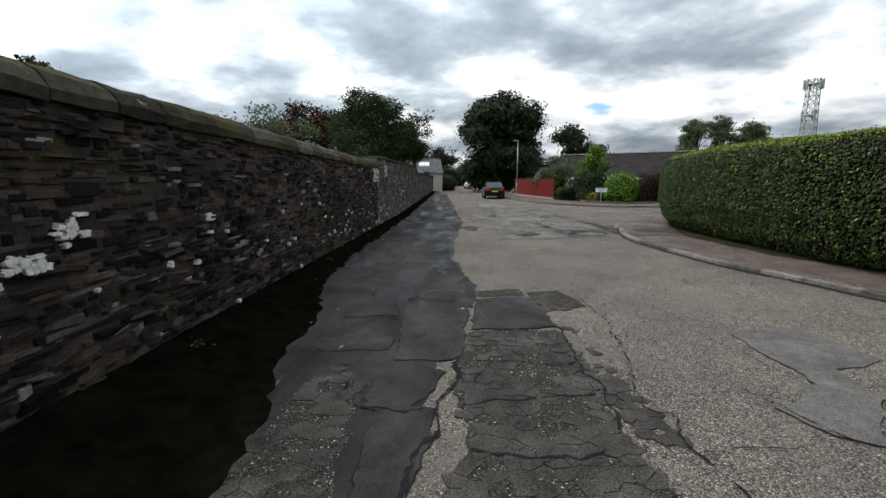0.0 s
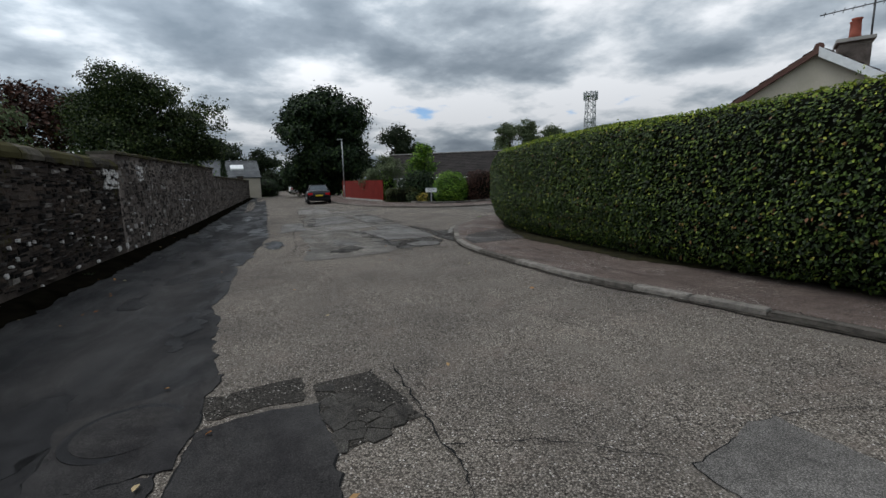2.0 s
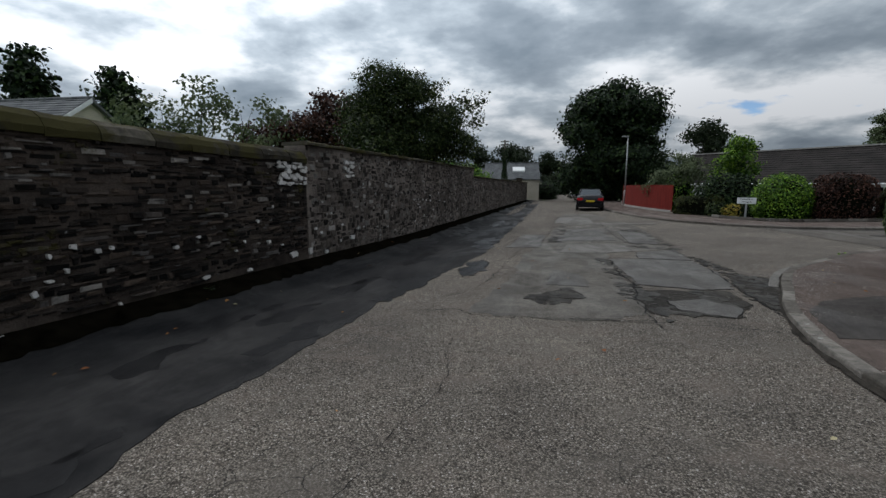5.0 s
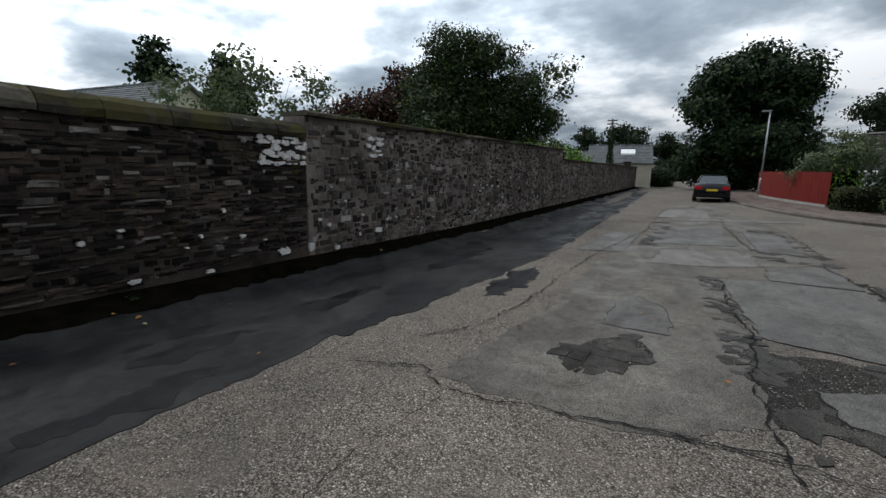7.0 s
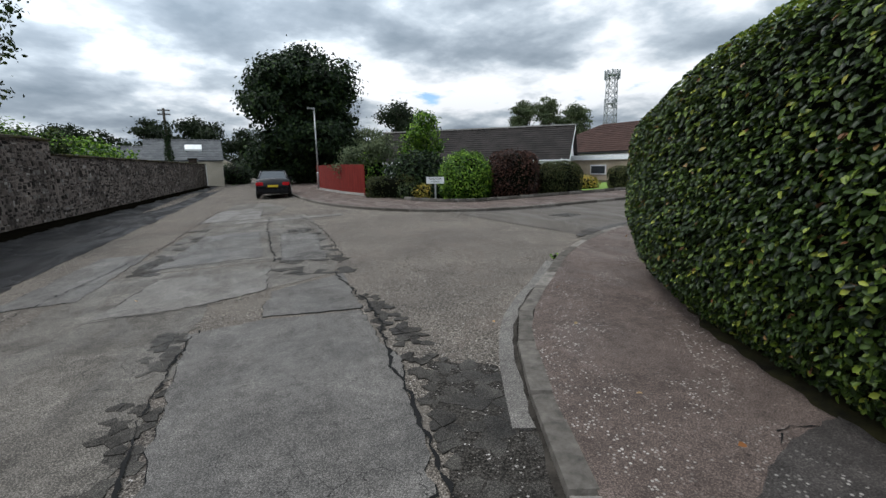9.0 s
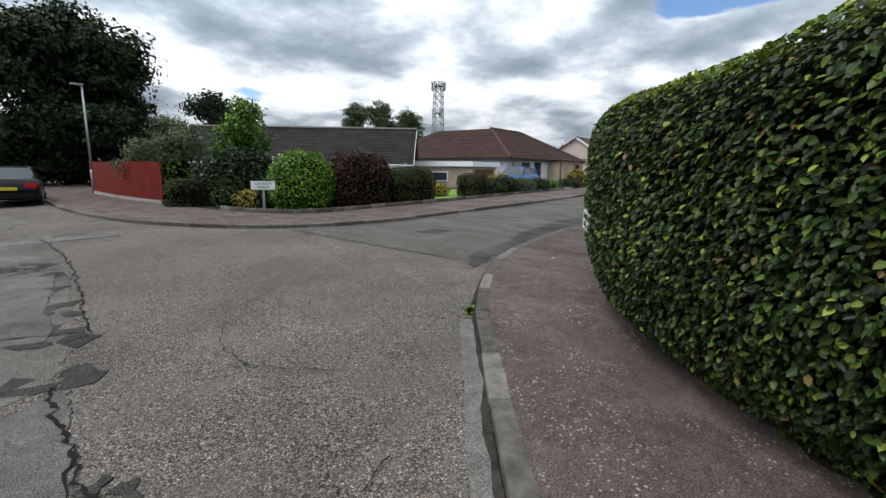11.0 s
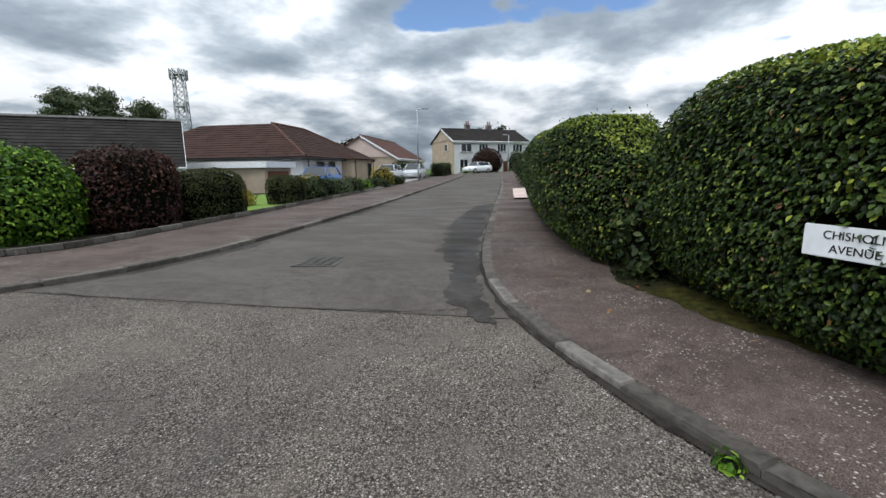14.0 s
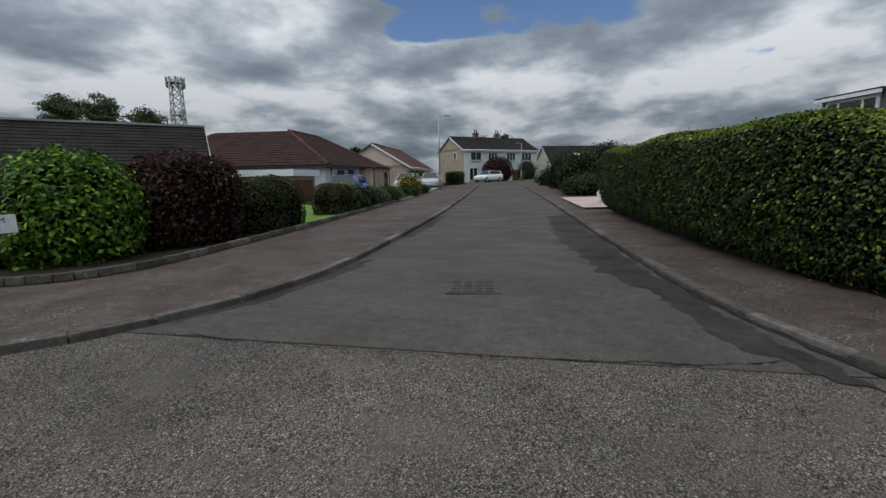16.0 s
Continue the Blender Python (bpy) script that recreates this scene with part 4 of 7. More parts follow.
channel = strip("channel", offset(chan_line, -0.15), offset(chan_line, -0.012), 0.014, PALE_PATCH, 2, 0.03)
channel.parent = road

# earth and rotted leaves gathered along the wall foot, wall shade in their black
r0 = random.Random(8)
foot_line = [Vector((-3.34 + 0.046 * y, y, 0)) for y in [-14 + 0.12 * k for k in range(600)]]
soil_shade_v, soil_shade_f = [], []
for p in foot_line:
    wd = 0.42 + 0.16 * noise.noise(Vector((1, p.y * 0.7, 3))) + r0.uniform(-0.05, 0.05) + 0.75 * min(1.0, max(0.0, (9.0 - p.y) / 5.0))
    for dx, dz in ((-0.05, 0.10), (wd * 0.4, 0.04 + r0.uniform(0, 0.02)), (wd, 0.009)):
        soil_shade_v.append((p.x + dx, p.y, h(p.x + dx, p.y) + dz))
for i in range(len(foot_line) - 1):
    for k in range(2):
        soil_shade_f.append((3 * i + k, 3 * i + k + 1, 3 * i + k + 4, 3 * i + k + 3))
foot = new("soil", mesh_of("soil", soil_shade_v, soil_shade_f, FOOT_SOIL_SHADE))
tagged(foot, "earth gathered along the foot of the wall, blackened to carry its shade", "soil", kind="stuff")


# ---- the old wall ----
def wall_x(y):
    return -3.34 + 0.046 * y


STONE_SHAPES = []
for i in range(8):
    r = random.Random(100 + i)
    bm = bmesh.new()
    lo = [bm.verts.new((0, sx * 0.5 + r.uniform(-0.05, 0.05), sz * 0.5 + r.uniform(-0.08, 0.08))) for sx, sz in ((-1, -1), (1, -1), (1, 1), (-1, 1))]
    hi = [bm.verts.new((1 + r.uniform(-0.35, 0.2), v.co.y * 0.8 + r.uniform(-0.05, 0.05), v.co.z * 0.72 + r.uniform(-0.05, 0.05))) for v in lo]
    bm.faces.new(hi)
    for k in range(4):
        bm.faces.new((lo[k], lo[(k + 1) % 4], hi[(k + 1) % 4], hi[k]))
    bmesh.ops.recalc_face_normals(bm, faces=bm.faces)
    me = bpy.data.meshes.new("stone")
    bm.to_mesh(me)
    bm.free()
    me.materials.append(STONE)
    STONE_SHAPES.append(me)


def build_wall(name, y0, y1, top0, top1, label, near=None, coping="round", seed=0, joined_mat=None, bed=None, proud=0.032, widths=(0.07, 0.11, 0.16, 0.24, 0.32), heights=(0.018, 0.025, 0.032, 0.04, 0.06)):
    tops = lambda y: top0 + (top1 - top0) * (y - y0) / (y1 - y0)
    vs, fs = [], []
    n = int((y1 - y0) / 0.5)
    for i in range(n + 1):
        y = y0 + (y1 - y0) * i / n
        x = wall_x(y)
        for dx, z in ((0, h(-3, y) - 0.6), (0, tops(y)), (-0.45, tops(y)), (-0.45, h(-3, y) - 0.6)):
            vs.append((x + dx, y, z))
    for i in range(n):
        for k in range(4):
            a, b = 4 * i + k, 4 * i + (k + 1) % 4
            fs.append((a, b, b + 4, a + 4))
    fs += [(0, 3, 2, 1), (4 * n, 4 * n + 1, 4 * n + 2, 4 * n + 3)]
    wall = new(name, mesh_of(name, vs, fs, bed or MORTAR))
    tagged(wall, label, "stone wall", kind="structure")
    r = random.Random(seed)
    jv, jf, made = [], [], 0
    z = h(-3, y0) - 0.05
    course = 0
    while z < max(top0, top1):
        ch = r.choice(heights)
        ch0 = ch
        y = y0 + r.uniform(0, 0.2)
        while y < y1 - 0.05:
            w = min(r.choice(widths) * r.uniform(0.75, 1.25), y1 - y)
            zc = z + ch / 2 + r.uniform(-0.03, 0.03) + 0.04 * math.sin(y * 1.3 + z * 2) + 0.03 * math.sin(y * 4.1 + z * 5)
            yc = y + w / 2
            y += w + 0.012
            if zc + ch / 2 > tops(yc) or r.random() < 0.08:
                continue
            depth = proud * r.uniform(0.12, 1.0) * r.choice((0.6, 1.0, 1.5))
            ch = ch0 * r.uniform(0.75, 1.5)
            if near and near[0] < yc < near[1] and made < 300 and r.random() < 0.62:
                ob = new("stone", STONE_SHAPES[r.randrange(8)])
                ob.matrix_world = Matrix.Translation((wall_x(yc), yc, zc)) @ Euler((r.uniform(-0.22, 0.22), 0, -0.046)).to_matrix().to_4x4() @ Matrix.Diagonal((depth, w, ch, 1))
                ob.parent = wall
                made += 1
                continue
            b = len(jv)
            x = wall_x(yc)
            lo = [(x, yc + sy * w / 2 * r.uniform(0.86, 1.0), zc + sz * ch / 2 * r.uniform(0.8, 1.0)) for sy, sz in ((-1, -1), (1, -1), (1, 1), (-1, 1))]
            hi = [(x + depth * r.uniform(0.5, 1.1), yc + (q[1] - yc) * r.uniform(0.72, 0.9), zc + (q[2] - zc) * r.uniform(0.6, 0.85)) for q in lo]
            jv += lo + hi
            jf.append((b + 4, b + 5, b + 6, b + 7))
            for k in range(4):
                jf.append((b + k, b + (k + 1) % 4, b + 4 + (k + 1) % 4, b + 4 + k))
        z += ch0 + 0.008
        course += 1
    joined = new("rubble", mesh_of("rubble", jv, jf, joined_mat or STONE_JOINED))
    joined.parent = wall
    joined["kind"] = "stuff"
    # coping
    y = y0
    while y < y1 - 0.02:
        ln = min(r.uniform(0.5, 0.9) if coping == "round" else r.uniform(0.7, 1.3), y1 - y)
        bm = bmesh.new()
        if coping == "round":
            prof = [(0.05, -0.03), (0.055, 0.05), (0.0, 0.14), (-0.1, 0.20), (-0.225, 0.225), (-0.35, 0.20), (-0.45, 0.14), (-0.505, 0.05), (-0.5, -0.03)]
        else:
            prof = [(0.07, 0.0), (0.075, 0.055), (0.03, 0.075), (-0.48, 0.075), (-0.52, 0.055), (-0.52, 0.0)]
        rings = []
        for s in (0.006, 0.5 * ln, ln - 0.006):
            yy = y + s
            rings.append([bm.verts.new((wall_x(yy) + px + r.uniform(-0.01, 0.01), yy, tops(yy) + pz + r.uniform(-0.012, 0.012))) for px, pz in prof])
        for a, b in zip(rings, rings[1:]):
            for k in range(len(prof)):
                f = bm.faces.new((a[k], a[(k + 1) % len(prof)], b[(k + 1) % len(prof)], b[k]))
        bm.faces.new(rings[0])
        bm.faces.new(rings[-1][::-1])
        bmesh.ops.recalc_face_normals(bm, faces=bm.faces)
        part("coping_stone", bm, COPING, wall)
        y += ln
    return wall


wall_a = build_wall("wall_west_1", -14, 16.1, 2.30, 1.86, "tall old rubble stone wall with a mossy rounded coping", (2.4, 7.0), "round", 1, STONE_JOINED, BLACK_MORTAR)
wall_b = build_wall("wall_west_2", 16.12, 31.2, 2.18, 2.27, "grey rubble stone wall with thin flat coping slabs", None, "flat", 2, STONE_BROWN, None, 0.018, (0.08, 0.11, 0.15, 0.2, 0.27), (0.04, 0.055, 0.07, 0.09, 0.12))
wall_c = build_wall("wall_west_3", 31.22, 58.5, 1.84, 1.74, "lower brown rubble stone wall running to a gateway", None, "flat", 3, STONE_BROWN, None, 0.018, (0.08, 0.11, 0.15, 0.2, 0.27), (0.04, 0.055, 0.07, 0.09, 0.12))


# white flaking marks on the wall
def flake(parent, y, z, w, hh, seed, rough_edge=True):
    r = random.Random(seed)
    bm = bmesh.new()
    n = 18
    sq = lambda v: math.copysign(abs(v) ** 0.6, v)
    ring = [bm.verts.new((wall_x(y) + 0.036 + r.uniform(-0.006, 0.006), y + w / 2 * sq(math.cos(2 * math.pi * k / n)) * r.uniform(0.6, 1.15), z + hh / 2 * sq(math.sin(2 * math.pi * k / n)) * r.uniform(0.5, 1.2))) for k in range(n)]
    back = [bm.verts.new((v.co.x - 0.06, v.co.y, v.co.z)) for v in ring]
    f = bm.faces.new(ring)
    for k in range(n):
        bm.faces.new((ring[k], back[k], back[(k + 1) % n], ring[(k + 1) % n]))
    bmesh.ops.triangulate(bm, faces=[f])
    bmesh.ops.recalc_face_normals(bm, faces=bm.faces)
    part("white_flake", bm, WHITE_LIME, parent)


def brick_flakes(parent, y, z, w, hh, seed):
    """Remains of whitewash that lie stone by stone."""
    r = random.Random(seed)
    zz = z - hh / 2
    while zz < z + hh / 2:
        yy = y - w / 2 + r.uniform(0, 0.15)
        while yy < y + w / 2:
            l = r.uniform(0.1, 0.26)
            if r.random() < 0.8:
                flake(parent, yy + l / 2, zz + r.uniform(-0.015, 0.015), l * r.uniform(0.8, 1.15), r.uniform(0.045, 0.1), r.random())
            yy += l + 0.015
        zz += 0.072


brick_flakes(wall_a, 15.62, 1.66, 0.85, 0.40, 1)
brick_flakes(wall_b, 17.72, 1.82, 0.45, 0.36, 2)
r = random.Random(12)
for y, z, w, hh in ((5.75, 1.13, 0.1, 0.05), (5.05, 0.78, 0.06, 0.06), (3.5, 0.7, 0.07, 0.08), (4.3, 0.05, 0.12, 0.12), (4.1, -0.02, 0.08, 0.06), (15.6, 0.12, 0.22, 0.13), (16.15, 0.11, 0.12, 0.13), (16.75, 0.02, 0.13, 0.07), (14.9, 0.45, 0.08, 0.07), (14.4, 0.05, 0.12, 0.05), (17.9, 0.2, 0.25, 0.10), (13.5, 0.1, 0.14, 0.06)):
    flake(wall_b if y > 16.1 else wall_a, y, z, w, hh, r.random())
for cy, cz, sy, sz, many in ((4.05, 1.20, 0.07, 0.09, 11), (3.75, 1.02, 0.15, 0.05, 12), (4.3, 0.06, 0.05, 0.05, 5), (5.75, 1.13, 0.05, 0.02, 4)):
    for k in range(many):
        flake(wall_a, cy + r.gauss(0, sy * 0.7), cz + r.gauss(0, sz * 0.7), r.uniform(0.04, 0.12), r.uniform(0.03, 0.085), r.random())
for k in range(60):
    y = r.uniform(2.5, 26)
    flake(wall_b if y > 16.1 else wall_a, y, r.uniform(-0.02, 1.15), r.uniform(0.03, 0.09), r.uniform(0.025, 0.07), r.random())


# ---- hedges ----
def hedge(name, line_pts, height, depth, label, density, leaf, seed, top_round=0.45, ends=True, lower=lambda x, y: 0.0, hollow=None):
    """A clipped hedge: a core blackened to stand for its inner shade and a coat of single leaves. The line runs along
    its road side.
    """
    line = smooth_line(line_pts, 0.3)
    tr = top_round
    prof = [(0.42, 0.10), (0.17, 0.36), (0.0, 0.9), (0.0, height - tr), (tr * 0.08, height - tr * 0.62), (tr * 0.29, height - tr * 0.29), (tr * 0.62, height - tr * 0.08), (tr, height), (depth - 0.3, height), (depth, height - 0.4), (depth, 0.02)]
    holder = thing(name, line[0].x, line[0].y, h(line[0].x, line[0].y), label, "hedge")
    o = Vector((line[0].x, line[0].y, h(line[0].x, line[0].y)))
    rings = []
    for i, p in enumerate(line):
        s = side_of(line, i)
        g = h(p.x, p.y) + 0.06
        bulge = 0.07 * noise.noise(Vector((p.x * 0.6, p.y * 0.6, seed)))
        up = 0.10 * noise.noise(Vector((p.x * 0.45, p.y * 0.45, seed + 9))) + lower(p.x, p.y)
        rings.append([Vector((p.x, p.y, g)) + s * (d + bulge * min(1, z)) + Vector((0, 0, z + up * z / height)) for d, z in prof])
    vs = [v - o for ring in rings for v in ring]
    w = len(prof)
    fs = [(i * w + k, i * w + k + 1, (i + 1) * w + k + 1, (i + 1) * w + k) for i in range(len(rings) - 1) for k in range(w - 1)]
    fs += [tuple(range(w)), tuple(range((len(rings) - 1) * w, len(rings) * w))[::-1]]
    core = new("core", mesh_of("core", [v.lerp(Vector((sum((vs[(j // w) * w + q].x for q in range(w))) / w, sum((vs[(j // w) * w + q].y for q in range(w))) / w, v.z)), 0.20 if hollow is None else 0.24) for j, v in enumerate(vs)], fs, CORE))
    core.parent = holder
    rg = np.random.default_rng(seed)
    P, N, PT, NT = [], [], [], []

    def quad(a, b, c, d, top, many):
        area = ((b - a).cross(d - a)).length
        k = rg.poisson(area * many)
        nn = (b - a).cross(d - a).normalized()
        for u, v in rg.random((k, 2)):
            q = a.lerp(b, u).lerp(d.lerp(c, u), v)
            q = q + nn * (0.045 - min(0.22, rg.exponential(0.07)))
            if hollow and math.hypot(q.x + o.x - hollow[0], q.y + o.y - hollow[1]) < 0.30 and 0.54 < q.z < 0.84 and rg.random() < 0.9:
                continue
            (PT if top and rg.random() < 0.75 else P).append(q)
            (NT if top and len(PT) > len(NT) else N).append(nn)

    for i in range(len(rings) - 1):
        mid = (rings[i][3] + rings[i + 1][3]) / 2
        many = density(mid.x, mid.y)
        for k in range(w - 2):
            a, b, c, d = rings[i][k] - o, rings[i + 1][k] - o, rings[i + 1][k + 1] - o, rings[i][k + 1] - o
            quad(a, d, c, b, k in (5, 6, 7), many)
    if ends:
        for ring, sg in ((rings[0], 1), (rings[-1], -1)):
            c = sum(ring, Vector()) / w - o
            for k in range(w - 1):
                a, b = ring[k] - o, ring[k + 1] - o
                m = a.lerp(b, 0.5)
                if sg > 0:
                    quad(c, b, m, c.lerp(a, 1.0), False, density(c.x + o.x, c.y + o.y) * 0.8)
                else:
                    quad(c, a, m, c.lerp(b, 1.0), False, density(c.x + o.x, c.y + o.y) * 0.8)
    # shoots that stand up out of the top
    for i in range(0, len(rings)):
        for _ in range(2):
            if rg.random() < 0.55:
                b = rings[i][6].lerp(rings[i][8], rg.random()) - o
                for q in range(int(rg.integers(2, 6))):
                    PT.append(b + Vector((rg.normal(0, 0.03), rg.normal(0, 0.03), 0.03 + 0.035 * q)))
                    NT.append(Vector((rg.normal(), rg.normal(), 0.3)))
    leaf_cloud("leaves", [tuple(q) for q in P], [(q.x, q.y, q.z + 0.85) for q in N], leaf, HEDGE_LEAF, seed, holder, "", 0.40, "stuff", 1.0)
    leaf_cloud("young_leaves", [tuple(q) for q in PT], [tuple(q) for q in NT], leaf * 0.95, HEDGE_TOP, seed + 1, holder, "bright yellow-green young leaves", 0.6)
    return holder


hedge("beech_hedge", [(5.95, -4.0), (5.85, 3.0), (5.75, 7.5), (5.85, 10.2), (6.05, 12.4), (6.28, 14.0), (6.48, 14.9), (6.80, 15.78), (7.30, 16.80), (7.87, 17.62), (8.53, 18.31), (9.36, 18.89), (10.31, 19.23), (11.3, 19.51)], 2.30, 1.7, "tall clipped green beech hedge curving round the corner", lambda x, y: 1350 if y < 9 else 2700, 0.043, 21, 0.48, True, lambda x, y: -0.32 * min(1.0, max(0.0, (y - 15.7) / 1.5)) + 0.06 * min(1.0, max(0.0, (x - 7.9) / 0.9)) - 0.26 * max(0.0, (x - 10.3) / 0.9) ** 2, (9.06, 18.69))
hedge("beech_hedge", [(11.5, 19.55), (11.75, 20.0), (12.3, 20.45), (13.1, 20.75), (14.6, 21.1), (18.0, 21.7), (21.3, 22.2)], 1.92, 1.6, "clipped green beech hedge along the avenue pavement", lambda x, y: 1900, 0.047, 31, 0.5, True, lambda x, y: -0.45 * max(0.0, (12.6 - x) / 1.1) ** 2)


# ---- trees and bushes ----
def limb(bm, a, b, r0, r1, rng, bend=0.15, seg=7, n=5):
    a, b = Vector(a), Vector(b)
    L = (b - a).length
    off = Vector((rng.uniform(-1, 1), rng.uniform(-1, 1), rng.uniform(-0.5, 0.5))) * bend * L
    pts = [a.lerp(b, k / n) + off * math.sin(math.pi * k / n) * 0.6 for k in range(n + 1)]
    add_tube(bm, pts, [r0 + (r1 - r0) * k / n for k in range(n + 1)], seg)
    return pts


def tree(name, x, y, height, blobs, mat, label, n_leaf, leaf, seed, trunk=0.25, category="tree", shell=0.55, spread=0.9):
    """A tapered trunk with limbs to each clump, and leaves over the clumps. blobs: dx, dy, z, radius, squash."""
    rng = random.Random(seed)
    rg = np.random.default_rng(seed)
    z0 = h(x, y) - 0.1
    t = thing(name, x, y, z0, label, category)
    bm = bmesh.new()
    fork = height * 0.28
    limb(bm, (0, 0, 0), (0.1 * trunk, 0, fork), trunk, trunk * 0.75, rng, 0.05)
    for dx, dy, z, r, sq in blobs:
        pts = limb(bm, (0, 0, fork * rng.uniform(0.7, 1.0)), (dx, dy, z), trunk * 0.5, trunk * 0.10, rng, 0.15)
        for k in range(4):
            v = Vector((rng.gauss(0, 1), rng.gauss(0, 1), rng.gauss(0.3, 0.8))).normalized() * r * 0.85
            limb(bm, pts[rng.randrange(2, 6)], Vector((dx, dy, z)) + Vector((v.x, v.y, v.z * sq)), trunk * 0.14, trunk * 0.03, rng, 0.1, 5, 3)
    part("trunk", bm, BARK, t)
    tot = sum(b[3] ** 2 for b in blobs)
    P, N = [], []
    for dx, dy, z, r, sq in blobs:
        k = int(n_leaf * r * r / tot)
        clumps = max(14, int(k / 46))
        d = rg.normal(0, 1, (clumps, 3))
        d /= np.linalg.norm(d, axis=1, keepdims=True)
        rad = r * (shell + (1 - shell) * rg.random((clumps, 1)) ** 0.6) * rg.uniform(0.86, 1.12, (clumps, 1))
        c = d * rad * np.array([1, 1, sq]) + np.array([dx, dy, z])
        which = rg.integers(0, clumps, k)
        sp = r * 0.11 + leaf * 0.7
        p = c[which] + rg.normal(0, 1, (k, 3)) * sp * np.array([1, 1, 0.6])
        P.append(p)
        nn = d[which] + np.array([0, 0, 0.5])
        N.append(nn)
    leaf_cloud("crown", np.concatenate(P), np.concatenate(N), leaf, mat, seed + 1, t, "", spread)
    return t


def bush(name, x, y, z, rx, ry, hh, mat, label, n_leaf, leaf, seed, rz=0.0, power=2.0, category="bush", tuft=0.05, spread=0.6):
    """A clipped or loose bush over a core coloured near-black as inner shade, standing on the ground."""
    rg = np.random.default_rng(seed)
    t = thing(name, x, y, z, label, category, rz)
    bm = bmesh.new()
    bmesh.ops.create_icosphere(bm, subdivisions=3, radius=1.0)

    def shape(d):
        e = 2.0 / power
        q = Vector((math.copysign(abs(d.x) ** e, d.x), math.copysign(abs(d.y) ** e, d.y), math.copysign(abs(d.z) ** e, d.z)))
        k = 1 + 0.10 * noise.noise(d * 2.0 + Vector((seed, 0, 0)))
        return Vector((q.x * rx * k, q.y * ry * k, max(0.0, hh * 0.42 + q.z * hh * 0.58 * k)))

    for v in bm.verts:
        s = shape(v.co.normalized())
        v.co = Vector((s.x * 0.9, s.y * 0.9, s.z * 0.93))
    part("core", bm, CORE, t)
    d = rg.normal(0, 1, (n_leaf, 3))
    d /= np.linalg.norm(d, axis=1, keepdims=True)
    P, N = [], []
    for q in d:
        v = Vector(q)
        s = shape(v)
        s += v * abs(rg.normal(0, tuft)) - v * 0.03
        P.append((s.x, s.y, max(0.03, s.z)))
        N.append((q[0], q[1], q[2] + 0.35))
    leaf_cloud("leaves", P, N, leaf, mat, seed + 1, t, "", spread)
    return t


def ball_cluster(R, H, n, seed, rmin, rmax, base):
    r = random.Random(seed)
    out = []
    for k in range(n):
        a, q = r.uniform(0, 6.283), math.sqrt(r.random())
        z = base + (H - base) * r.random()
        lim = R * math.sqrt(max(0.1, 1 - ((z - (base + H) / 2) / ((H - base) / 2 + 0.01)) ** 2 * 0.75))
        out.append((lim * q * math.cos(a), lim * q * math.sin(a), z, r.uniform(rmin, rmax), 0.8))
    return out


tree("sycamore_tree", 7.8, 58.0, 12.5, ball_cluster(4.3, 10.2, 34, 7, 1.6, 2.5, 1.8) + [(0.6, 0, 10.7, 1.8, 0.9), (-3.2, -1, 3.2, 1.8, 0.9), (2.6, -1.5, 2.6, 1.8, 0.9)], DARK_LEAF, "large dark green sycamore with a dense rounded crown", 80000, 0.31, 41, 0.45, spread=0.6)
tree("hawthorn_tree", -4.6, 24.6, 6.2, [(0.3, 0.3, 5.6, 1.0, 0.8), (0.2, 0.2, 3.6, 1.5, 0.8), (1.4, 1.0, 3.6, 1.2, 0.8), (0.6, 0.3, 4.8, 1.0, 0.8), (-0.6, 0.6, 4.6, 1.0, 0.8), (2.2, 1.2, 4.3, 0.9, 0.7), (1.5, 0.2, 5.3, 0.7, 0.8), (2.7, 1.7, 3.4, 0.9, 0.7)], MID_LEAF, "loose green hawthorn leaning over the wall", 52000, 0.085, 42, 0.14)
bare = tree("apple_tree", -3.3, 26.2, 6.6, [(0.9, 0.4, 5.3, 0.9, 0.7), (1.7, 0.8, 4.7, 0.8, 0.7), (0.2, 0.2, 5.6, 0.7, 0.7), (1.9, 1.4, 5.4, 0.6, 0.7)], MID_LEAF, "thin straggling tree with half-bare branches", 1500, 0.11, 43, 0.12)
tree("copper_tree", -8.4, 28.5, 6.4, [(0, 0, 4.2, 1.7, 0.8), (1.4, 0.4, 4.9, 1.4, 0.7), (-1.5, -0.3, 4.4, 1.5, 0.7), (0.2, 0.4, 5.5, 1.3, 0.7), (-2.8, -1, 3.8, 1.4, 0.7), (2.6, 1.0, 4.6, 1.3, 0.7)], COPPER_LEAF, "dull red copper-leaved tree behind the wall", 16000, 0.16, 44, 0.16)
tree("elder_tree", -7.4, 19.0, 4.9, [(0, 0, 3.2, 1.1, 0.8), (1.1, 0.7, 3.5, 0.9, 0.8), (-1.1, -0.5, 3.4, 1.0, 0.8), (0.2, -0.2, 4.1, 0.7, 0.8)], GREY_LEAF, "pale thin elder with sparse leaves", 3200, 0.11, 45, 0.09)
tree("elder_tree", -5.4, 22.6, 4.9, [(0, 0, 2.2, 1.1, 0.8), (1.1, 0.7, 2.7, 1.0, 0.8), (-0.9, -0.5, 2.4, 1.0, 0.8)], MID_LEAF, "green elder bush rising over the wall coping", 7000, 0.11, 46, 0.09)
